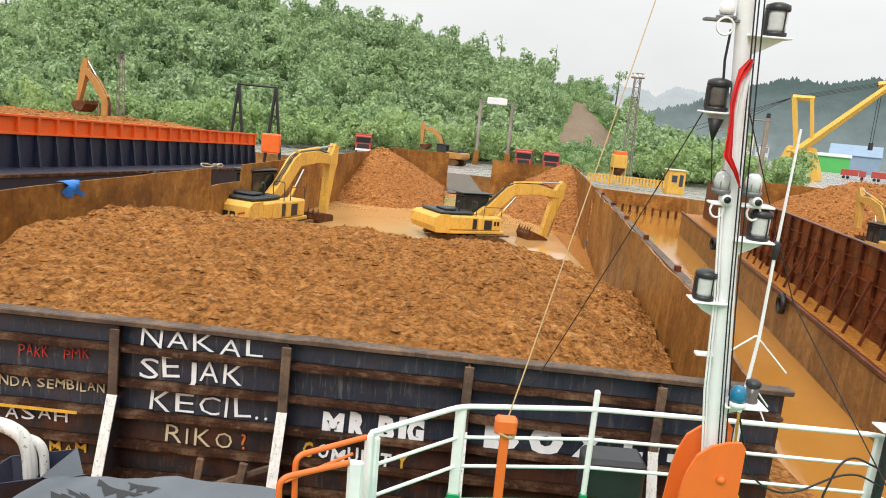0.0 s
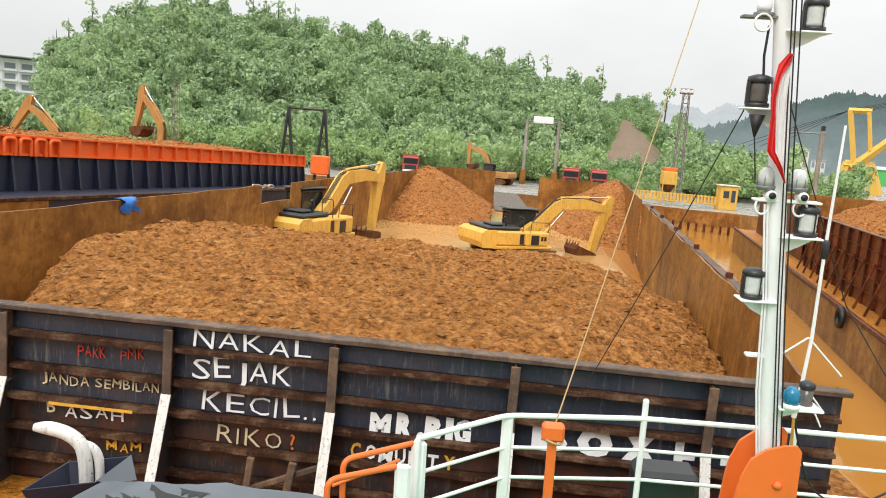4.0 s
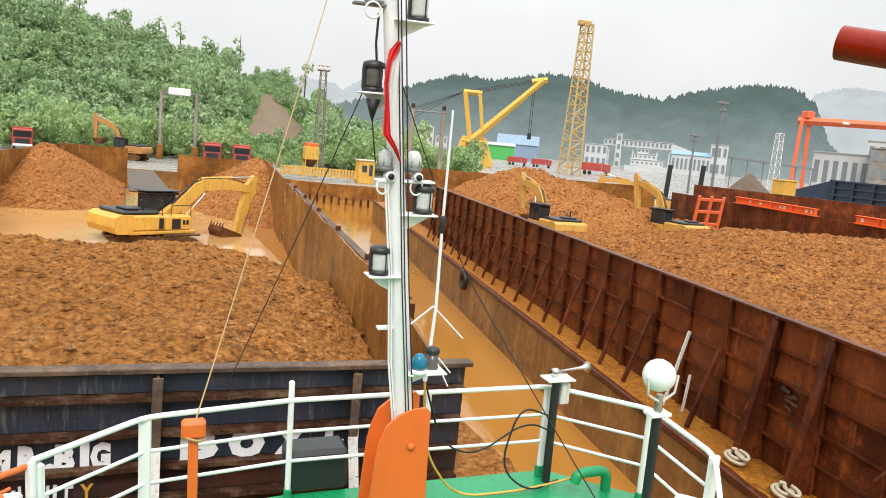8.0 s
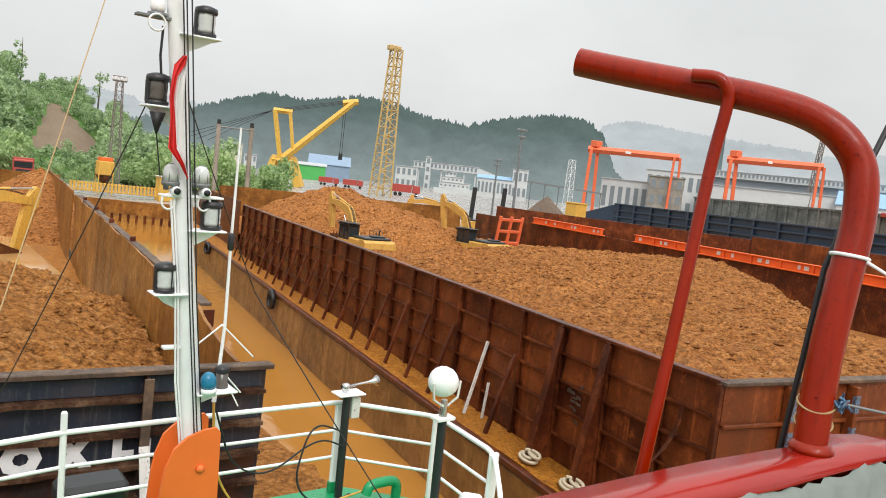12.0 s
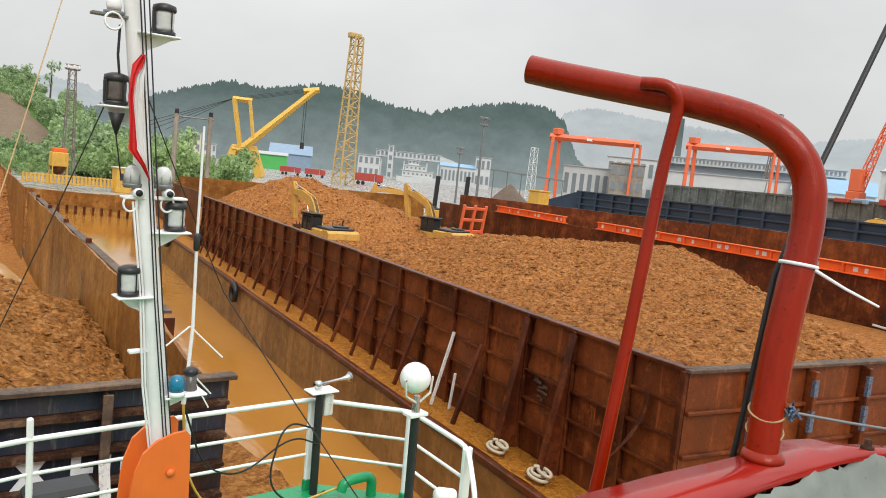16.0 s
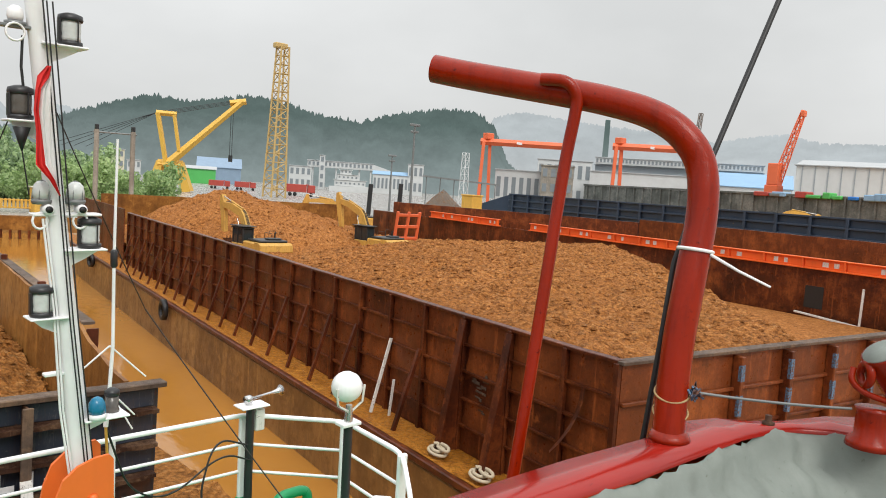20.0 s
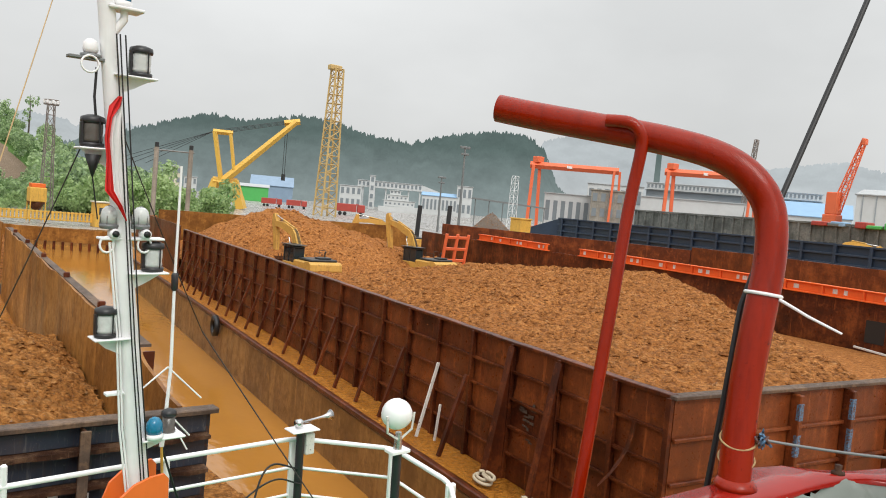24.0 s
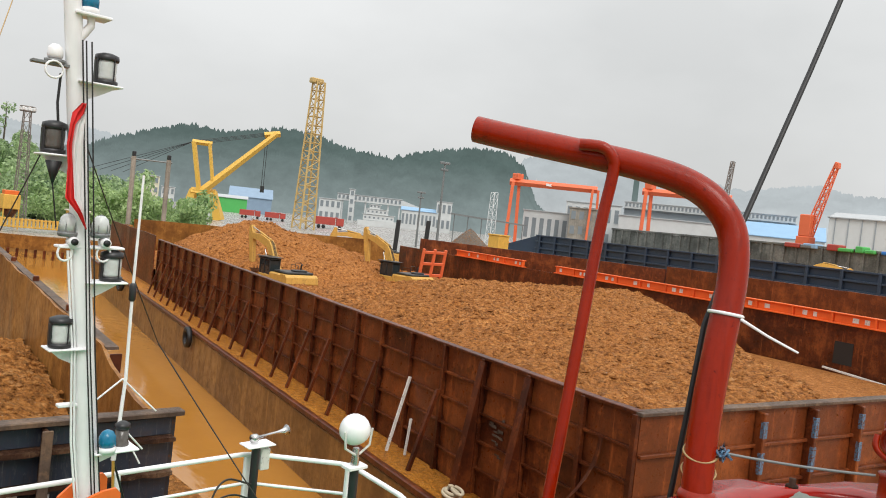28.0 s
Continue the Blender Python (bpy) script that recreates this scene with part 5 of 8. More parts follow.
def leaf_tree(seed, clumps, height, spread, leaf):
    """Leaf clumps of one crown, as quads round a trunk at the origin: lobes with gaps, an uneven outline."""
    rng = random.Random(seed)
    lobes = [(rng.uniform(-1, 1) * spread * 0.55, rng.uniform(-1, 1) * spread * 0.55, height * rng.uniform(0.45, 0.92), spread * rng.uniform(0.35, 0.62)) for _ in range(6)]
    vs = []
    for _ in range(clumps):
        lx, ly, lz, lr = rng.choice(lobes)
        d = Vector((rng.gauss(0, 1), rng.gauss(0, 1), rng.gauss(0.25, 0.8))).normalized()
        c = Vector((lx, ly, lz)) + d * lr * rng.uniform(0.75, 1.05)
        nr = (d + Vector((rng.gauss(0, 0.45), rng.gauss(0, 0.45), rng.gauss(0.35, 0.4)))).normalized()
        a = nr.orthogonal().normalized()
        a.rotate(Matrix.Rotation(rng.random() * 6.28, 3, nr))
        b = nr.cross(a)
        r = leaf * rng.uniform(0.6, 1.3)
        vs += [c - a * r, c - b * r * 0.55 + nr * r * 0.15, c + a * r, c + b * r * 0.55 - nr * r * 0.2]
    return np.array([tuple(v) for v in vs])


def woods(name, spots_, protos, mat, label, kind="stuff"):
    """One stand of trees: every spot is (place, size, turn)."""
    rng = random.Random(3)
    allv = []
    for p, size, turn in spots_:
        v = protos[rng.randrange(len(protos))]
        c, s_ = math.cos(turn), math.sin(turn)
        w = v * np.array([size, size, size * rng.uniform(0.8, 1.5)])
        allv.append(np.stack([w[:, 0] * c - w[:, 1] * s_ + p[0], w[:, 0] * s_ + w[:, 1] * c + p[1], w[:, 2] + p[2]], 1))
    v = np.concatenate(allv).astype(np.float32)
    nq = len(v) // 4
    me = bpy.data.meshes.new(name)
    me.vertices.add(len(v))
    me.vertices.foreach_set("co", v.ravel())
    me.loops.add(nq * 4)
    me.loops.foreach_set("vertex_index", np.arange(nq * 4, dtype=np.int32))
    me.polygons.add(nq)
    me.polygons.foreach_set("loop_start", np.arange(0, nq * 4, 4, dtype=np.int32))
    me.polygons.foreach_set("loop_total", np.full(nq, 4, dtype=np.int32))
    me.materials.append(mat)
    me.update()
    me.validate()
    ob = new(name, me)
    return tagged(ob, label, "trees", kind=kind)


# wooded hill behind the first barge: crest heights by bearing
HILL_R0, HILL_R1 = 142.0, 235.0


def hill_h(b, r):
    top = crest(b, HILL) - 6.5 + 7.0 * max(0.0, 1 - ((b - 9.2) / 2.6) ** 2)
    u = min(1.0, max(0.0, (r - HILL_R0) / (HILL_R1 - HILL_R0)))
    h = max(0.0, top - QZ) * (u * u * (3 - 2 * u)) ** 0.8
    if r > HILL_R1:
        h *= max(0.0, 1 - ((r - HILL_R1) / 130) ** 2)
    p = spot(b, r)
    return QZ - 0.3 + h + (2.2 * hnoise(p.x, p.y, 0.03, 4.0) * min(1, u * 2.5) if h > 0.5 else 0)


def bare(b, r):
    """The cleared earth slope: broad below, narrow above."""
    w = (hill_h(b, r) - 5.0) / 10.5
    return r < HILL_R1 and 0 < w < 1 and BARE[0] + 1.0 * w < b < BARE[1] - 3.2 * w


bs, rs = np.linspace(HILL[0][0] - 3, HILL[-1][0] + 1, 240), np.linspace(HILL_R0 - 8, HILL_R1 + 110, 70)
verts = []
for r in rs:
    for b in bs:
        p = spot(b, r)
        verts.append((p.x, p.y, hill_h(b, r)))
nb = len(bs)
me = bpy.data.meshes.new("hill")
me.from_pydata(verts, [], [(j * nb + i, j * nb + i + 1, (j + 1) * nb + i + 1, (j + 1) * nb + i) for j in range(len(rs) - 1) for i in range(nb - 1)])
me.materials.append(MAT["grass"])
me.materials.append(MAT["earth"])
me.polygons.foreach_set("material_index", [int(bare(bs[i], rs[j])) for j in range(len(rs) - 1) for i in range(nb - 1)])
me.polygons.foreach_set("use_smooth", [True] * len(me.polygons))
hill = new("hill", me)
tagged(hill, "steep green hill overgrown with forest", "hill", kind="structure")
rng = random.Random(11)
protos = [leaf_tree(20 + k, 230, 9.0, 3.4, 0.52) for k in range(8)]
tree_spots = []
for _ in range(4600):
    b = rng.uniform(HILL[0][0] - 2, HILL[-1][0] + 0.5)
    r = HILL_R0 - 4 + (HILL_R1 + 14 - HILL_R0) * rng.random()
    p = spot(b, r)
    z = hill_h(b, r)
    if bare(b, r) or (BARE[0] < b < BARE[1] and z < 5.0 and rng.random() < 0.5):
        continue
    tree_spots.append(((p.x, p.y, z - 1.5), rng.uniform(0.4, 0.72) * (1.35 if rng.random() < 0.1 else 1.0) * (0.55 if 6.8 < b < 12.4 else 1.0), rng.random() * 6.28))
woods("hill_forest", tree_spots, protos, MAT["leaf"], "dense mist-paled green forest covering the hill")
low = []
for _ in range(700):
    b, r = rng.uniform(-30, 24.6), rng.uniform(124, 143)
    p = spot(b, r)
    low.append(((p.x, p.y, QZ - 0.6), rng.uniform(0.25, 0.62) * (0.4 if BARE[0] - 0.3 < b < BARE[1] else 1.0), rng.random() * 6.28))
woods("shore_scrub", low, protos, MAT["leaf_scrub"], "bright green scrub and banana plants along the shore road")
for k in range(26):
    b = rng.uniform(HILL[0][0] + 2, HILL[-1][0] - 8)
    r = HILL_R1 - 2
    p = spot(b, r, hill_h(b, r))
    tr_ = thing("ridge_tree", "tall thin-crowned tree standing proud of the ridge", "tree", "ridge trees", at=Matrix.Translation(p))
    h = rng.uniform(10, 15)
    part("trunk", Shape().tube([(0, 0, 0), (0.2, 0, h * 0.6), (0.1, 0.1, h)], [0.28, 0.18, 0.05], MAT["trunk"], 6), tr_)
    v = leaf_tree(100 + k, 110, h, 2.3, 0.5)
    me = bpy.data.meshes.new("crown")
    me.from_pydata([tuple(x) for x in v], [], [(4 * i, 4 * i + 1, 4 * i + 2, 4 * i + 3) for i in range(len(v) // 4)])
    me.materials.append(MAT["leaf"])
    part("crown", me, tr_)

# misty hills across the bay: plain distance, haze painted into their glow
def ridge(name, table, dist, mat, label, lump, seed, lift=0.0):
    sh = Shape()
    b0, b1 = table[0][0], table[-1][0]
    N = int((b1 - b0) * 24)
    vs = []
    for i in range(N + 1):
        b = b0 + (b1 - b0) * i / N
        top = crest(b, table) + lift + lump * (0.6 * noise.noise(Vector((b * 2.3, seed, 0))) + 0.7 * noise.noise(Vector((b * 7.0, seed, 4))) + 0.55 * abs(noise.noise(Vector((b * 16.0, seed, 8)))) + 0.35 * noise.noise(Vector((b * 34.0, seed, 2))))
        p, q = spot(b, dist, QZ - 2), spot(b, dist * 1.15, top)
        m_ = spot(b, dist * 1.05, QZ + (top - QZ) * 0.55)
        vs += [p, m_, q]
    sh.add(vs, [(3 * i + k, 3 * i + 3 + k, 3 * i + 4 + k, 3 * i + 1 + k) for i in range(N) for k in (0, 1)], mat, True)
    ob = new(name, sh.mesh(name))
    return tagged(ob, label, "hills", kind="structure")


MAT["haze_glow_mid"] = glow("painted_haze_forest", (0.30, 0.36, 0.36), (0.125, 0.175, 0.165), QZ, 62)
MAT["haze_glow_far"] = glow("painted_haze_slopes", (0.66, 0.70, 0.71), (0.56, 0.61, 0.63), QZ, 160, 0.004)
ridge("backdrop_far_mountains", FARHILL, 2200, MAT["haze_glow_far"], "pale mountains almost lost in rain mist", 9.0, 2.0, 32.0)
ridge("backdrop_mid_hills", MIDHILL, 620, MAT["haze_glow_mid"], "dark wooded hills dimmed by rain", 5.0, 1.0, 10.5)


# ---- port: posts, cranes, sheds, trucks and far barges ----
def mast_tower(label, p, top, w0, w1, head=True, mat="lattice"):
    tw = thing("lattice_tower", label, "tower", at=Matrix.Translation((p.x, p.y, 0)))
    n = max(6, int((top - p.z) / (w0 * 0.9)))
    part("lattice", lattice(Shape(), (0, 0, p.z), (0, 0, top), w0, w1, n, MAT[mat], 0.045 * w0, 0.026 * w0), tw)
    if head:
        h = Shape()
        for z in (top, top + 0.6):
            h.tube([(0.95 * math.cos(a), 0.95 * math.sin(a), z) for a in np.linspace(0, 6.283, 13)], 0.06, MAT[mat], 4)
        for k in range(8):
            a = k * 0.785
            h.box((0.9 * math.cos(a) - 0.16, 0.9 * math.sin(a) - 0.16, top + 0.1), (0.9 * math.cos(a) + 0.16, 0.9 * math.sin(a) + 0.16, top + 0.55), MAT["wall_pale"], 0.05)
        part("floodlight_ring", h, tw)
    return tw


mast_tower("grey lattice floodlight tower among the trees", spot(12.8, 118, QZ), 16.6, 1.5, 0.8)
mast_tower("tall lattice telecom tower before the hotel", spot(-35.4, 170, QZ), 30.0, 3.2, 0.9, False)
mast_tower("slim rusty lattice tower behind the orange barge", spot(-23.6, 115, QZ), 12.4, 0.9, 0.6, False)
mast_tower("white lattice light mast in the port", spot(45.6, 170, QZ), 15.5, 1.6, 1.1, False, "wall_pale")
for b, d, h, lab in ((41.65, 140, 18.4, "tall grey flood-light pole in the port"), (40.1, 180, 14.0, "slim street-light pole in the port yard")):
    pl = thing("light_pole", lab, "light pole", "port light poles", at=Matrix.Translation(spot(b, d)))
    part("pole", Shape().tube([(0, 0, QZ - 0.1), (0, 0, h)], [0.28, 0.16], MAT["steel_grey"], 8), pl)
    part("lamp_head", Shape().box((-1.1, -0.3, h - 0.1), (1.1, 0.3, h + 0.35), MAT["steel_grey"], 0.08).box((-0.8, -0.3, h - 1.3), (0.8, 0.3, h - 0.9), MAT["steel_grey"], 0.08), pl)

# portal posts where the ramps meet the quay
def portal(label, b0, b1, d, top, lampbox):
    a, c = spot(b0, d, 0), spot(b1, d, 0)
    po = thing("portal_frame", label, "portal frame", at=Matrix.Translation(a))
    w = (c - a)
    for q in (Vector((0, 0, 0)), w):
        part("post", Shape().tube([(q.x, q.y, QZ), (q.x, q.y, top)], 0.28, MAT["concrete"], 10), po)
        part("post_base", Shape().box((q.x - 0.5, q.y - 0.5, QZ), (q.x + 0.5, q.y + 0.5, 3.4), MAT["rust_in"], 0.08), po, "rust-stained base")
    part("crossbar", Shape().tube([(-w.x * 0.1, -w.y * 0.1, top - 0.3), (w.x * 1.1, w.y * 1.1, top - 0.3)], 0.1, MAT["steel_grey"], 6), po)
    if lampbox:
        m_ = w * 0.5
        part("lamp_box", Shape().box((m_.x - 1.6, m_.y - 0.4, top - 0.6), (m_.x + 1.6, m_.y + 0.4, top + 0.5), MAT["wall_pale"], 0.1), po, "white lamp box")
    else:
        for q in (Vector((0, 0, 0)), w):
            part("insulator", Shape().box((q.x - 0.2, q.y - 0.2, top - 0.1), (q.x + 0.2, q.y + 0.2, top + 0.6), MAT["machine_dark"], 0.05), po)
    return po


portal("pair of concrete posts carrying a white lamp box", 1.75, 4.1, 125, 11.6, True)
portal("pair of grey posts with a steel crossbar", 19.5, 21.8, 98, 11.6, False)
for b0, b1 in ((-15.9, -13.3),):
    a, c = spot(b0, 85, 0), spot(b1, 85, 0)
    fr = thing("ramp_gantry", "black steel A-frame ramp gantry beside the orange barge", "gantry", at=Matrix.Translation(a))
    w = c - a
    for q in (Vector((0, 0, 0)), w):
        part("a_frame", Shape().tube([(q.x - 0.9, q.y, QZ), (q.x, q.y, 9.6)], 0.17, MAT["machine_dark"], 6).tube([(q.x + 0.9, q.y, QZ), (q.x, q.y, 9.6)], 0.17, MAT["machine_dark"], 6).tube([(q.x - 0.4, q.y, 6.5), (q.x + 0.4, q.y, 6.5)], 0.1, MAT["machine_dark"], 5), fr)
    part("crossbar", Shape().tube([(0, 0, 9.5), (w.x, w.y, 9.5)], 0.13, MAT["machine_dark"], 6), fr)
    part("winch", Shape().box((w.x - 1.2, w.y - 0.5, 2.5), (w.x + 0.8, w.y + 0.5, 4.6), MAT["orange"], 0.15), fr)

# trucks, hopper and barrier on the quay
for b, d, lab in ((-6.7, 121, "red dump truck parked behind the ore heaps"), (5.3, 119, "red dump truck facing the barge ramp"), (7.35, 119, "red dump truck facing the barge ramp beside another")):
    p = spot(b, d, QZ)
    truck(lab, Matrix.Translation(p) @ pose(0, 0, 0, 0, 0, -b))
hp_ = thing("feed_hopper", "yellow feed hopper with rusty chute on legs", "hopper", at=Matrix.Translation(spot(12.25, 108, 0)))
part("bin", Shape().box((-0.95, -0.95, 3.6), (0.95, 0.95, 5.4), MAT["yellow"], 0.08).box((-0.8, -0.8, 5.4), (0.8, 0.8, 5.9), MAT["orange"], 0.05), hp_)
part("chute", Shape().lathe((0, 0, 2.5), [(0.35, 0), (1.1, 1.1)], MAT["bucket"], 4), hp_)
for x in (-0.85, 0.85):
    for y in (-0.85, 0.85):
        part("leg", Shape().tube([(x, y, 1.0), (x, y, 3.7)], 0.08, MAT["yellow"], 6), hp_)
bar = thing("crash_barrier", "yellow slatted steel barrier along the quay edge", "barrier", at=Matrix.Translation(spot(10.2, 104, 0)))
run = spot(15.6, 104, 0) - spot(10.2, 104, 0)
for k in range(24):
    q = run * (k / 23)
    part("slat", Shape().box((q.x - 0.14, q.y - 0.08, 1.6), (q.x + 0.14, q.y + 0.08, 2.75), MAT["yellow"], 0.02), bar)
for z in (1.7, 2.6):
    part("rail", Shape().tube([(0, 0.1, z), (run.x, run.y + 0.1, z)], 0.09, MAT["yellow"], 6), bar)
yc = thing("site_cabin", "small yellow site cabin on the quay edge", "cabin", at=Matrix.Translation(spot(16.3, 104, 0)))
part("shell", Shape().box((-1.1, -1.0, QZ), (1.1, 1.0, 4.2), MAT["yellow"], 0.06).box((-1.25, -1.15, 4.2), (1.25, 1.15, 4.35), MAT["wall_cream"], 0.03), yc)
part("window", Shape().box((-0.7, -1.02, 2.7), (0.0, -1.005, 3.6), MAT["window_dark"]).box((0.3, -1.02, 2.2), (0.8, -1.005, 3.7), MAT["window_dark"]), yc)
# quay face between the barges
qf = thing("quay_wall", "ochre-rusted quay face with dark piles standing for its shaded underside", "quay", kind="structure")
a, c = spot(6.0, 97, 0), spot(17.5, 90, 0)
d = c - a
for k in range(30):
    p0, p1 = a + d * (k / 30), a + d * ((k + 1) / 30)
    part("plank", jag_wall((p0.x, p0.y), (p1.x, p1.y), 0.05, 1.55, 0.2, MAT["rust_in"], 1, 0.05), qf)
# added dark piles that stand for the shade under the quay face
for k in range(22):
    p0 = a + d * ((k + 0.5) / 22)
    part("fender_pile", Shape().tube([(p0.x, p0.y - 0.2, -0.9), (p0.x, p0.y - 0.2, 0.1)], 0.15, MAT["rust_dark"], 7), qf)

# lattice and jib cranes
yc2 = thing("sheer_leg_crane", "yellow sheer-leg crane with raised lattice-backed boom", "crane", at=Matrix.Translation(spot(24.3, 230, 0)))
ux = (spot(28.8, 230) - spot(24.3, 230)).normalized()
rot_c = Matrix(((ux.x, -ux.y, 0), (ux.y, ux.x, 0), (0, 0, 1))).to_4x4()
def xz(*pts):
    return [rot_c @ Vector((x, 0, z)) for x, z in pts]


Yc = MAT["crane_yellow"]
for y in (-2.2, 2.2):
    off = rot_c @ Vector((0, y, 0))
    part("boom", Shape().tube([p + off * (1 - 0.6 * i) for i, p in enumerate(xz((-1.5, 8.0), (19.0, 28.2)))], [1.15, 0.8], Yc, 4, True, False), yc2)
    part("back_leg", Shape().tube([p + off for p in xz((-3.8, 22.8), (-1.2, 9.0))], 0.65, Yc, 4, True, False), yc2)
    part("front_leg", Shape().tube([p + off for p in xz((0.6, 22.6), (2.2, 12.5))], 0.5, Yc, 4, True, False), yc2)
part("head_beam", Shape().tube(xz((-4.3, 22.9), (1.2, 22.9)), 0.75, Yc, 4, True, False), yc2)
part("tip_beam", Shape().tube(xz((15.5, 27.4), (20.0, 28.3)), 0.9, Yc, 4, True, False), yc2)
part("base", Shape().tube(xz((-4.4, QZ), (-2.6, 9.4)), [2.2, 1.3], Yc, 4, True, False).tube(xz((4.7, QZ), (2.6, 9.4)), [2.2, 1.3], Yc, 4, True, False).tube(xz((-3.4, 8.6), (3.4, 8.6)), 1.4, Yc, 4, True, False), yc2)
for k in range(4):
    part("stay", Shape().tube(xz((-4 + k * 1.5, 23.2), (18.0, 28.6 - k * 0.3)), 0.07, MAT["machine_dark"], 4), yc2)
    part("stay", Shape().tube(xz((-4, 23.0), (-22 - k * 3, 12.0)), 0.07, MAT["machine_dark"], 4), yc2)
for x in (16.0, 16.6):
    part("hoist_rope", Shape().tube(xz((x, 27.0), (x, 12.0)), 0.09, MAT["machine_dark"], 4), yc2)
part("hook_block", Shape().tube(xz((16.3, 12.5), (16.3, 10.6)), 0.6, MAT["machine_dark"], 6), yc2)
lb = thing("crane_boom_tower", "upright tan lattice crane boom", "crane", at=Matrix.Translation(spot(31.4, 230, 0)))
part("lattice", lattice(Shape(), (0.8, 0, QZ), rot_c @ Vector((1.2, 0, 45.0)), 4.8, 2.6, 17, MAT["crane_tan"], 0.32, 0.16), lb)
part("head_sheave", Shape().box((-1.5, -1, 44.5), (2.5, 1, 46), MAT["crane_tan"], 0.2), lb)


def goliath(label, b0, b1, d, top, base):
    a, c = spot(b0, d, 0), spot(b1, d, 0)
    g = thing("gantry_crane", label, "gantry crane", "red gantry cranes", at=Matrix.Translation(a))
    w = c - a
    R = MAT["crane_red"]
    part("girder", Shape().tube([(-w.x * 0.08, -w.y * 0.08, top - 1.0), (w.x * 1.02, w.y * 1.02, top - 1.0)], 1.35, R, 4, True, False), g)
    part("trolley", Shape().box((-1.0, -1.5, top), (2.5, 1.5, top + 2.4), R, 0.2), g)
    for q, s_ in ((Vector((0, 0, 0)), 1.15), (w, 0.8)):
        for dx in (-2.2, 2.2):
            part("leg", Shape().tube([(q.x + dx * 1.3, q.y, base), (q.x + dx * 0.8, q.y, top - 1)], s_ * 0.75, R, 4, True, False), g)
        part("sill_beam", Shape().box((q.x - 3.6, q.y - 0.6, base), (q.x + 3.6, q.y + 0.6, base + 1.4), R, 0.1), g)
    for k in range(9):
        q = w * (k / 8)
        part("hand_rail", Shape().tube([(q.x, q.y, top + 0.2), (q.x, q.y, top + 1.2)], 0.06, MAT["wall_pale"], 4), g)
    m_ = w * 0.4
    part("nameplate", Shape().box((m_.x - 3, m_.y - 1.8, top - 1.5), (m_.x + 3, m_.y - 1.7, top - 0.6), MAT["wall_pale"]), g, "white nameplate bar")
    return g


goliath("red-orange gantry crane over the port yard", 47.1, 53.0, 300, 27.4, QZ)
goliath("red-orange gantry crane farther along the port yard", 56.8, 62.4, 300, 28.6, QZ)
jb = thing("jib_crane", "red harbour jib crane with raised lattice jib", "crane", at=Matrix.Translation(spot(67.5, 250, 0)))
part("tower", Shape().box((-2.2, -2, QZ), (2.2, 2, 15), MAT["crane_red"], 0.2).box((-2.0, -1.6, 15), (1.8, 1.6, 21.5), MAT["crane_red"], 0.2), jb)
jt = spot(68.9, 250, 37.4) - spot(67.5, 250, 0)
part("jib", lattice(Shape(), (1.0, 0, 15), jt, 2.4, 1.0, 14, MAT["crane_red"], 0.2, 0.12), jb)
part("jib_head", Shape().box((jt.x - 1.0, jt.y - 0.6, 35.6), (jt.x + 1.0, jt.y + 0.6, 37.4), MAT["crane_red"], 0.2), jb)
dj = thing("jib_crane", "dark lattice jib crane in the haze", "crane", at=Matrix.Translation(spot(61.7, 330, 0)))
part("jib", lattice(Shape(), (0, 0, QZ), (3.5, -2, 45), 2.2, 1.2, 14, MAT["lattice"], 0.22, 0.13), dj)
# chimneys share the hills' glowing, painted-haze colour
for b, h, w_ in ((55.85, 70, 3.0),):
    p = spot(b, 640, 0)
    solo("chimney", Shape().lathe((p.x, p.y, QZ), [(w_, 0), (w_ * 0.7, h)], MAT["haze_glow_mid"], 10), "hazy grey factory chimney among hills", "chimney", "chimneys")
p = spot(8.55, 900, 0)
solo("chimney", Shape().lathe((p.x, p.y, 1), [(3, 0), (2.2, 64)], MAT["haze_glow_far"], 10), "pale smokestack standing behind the hill", "chimney", "chimneys")


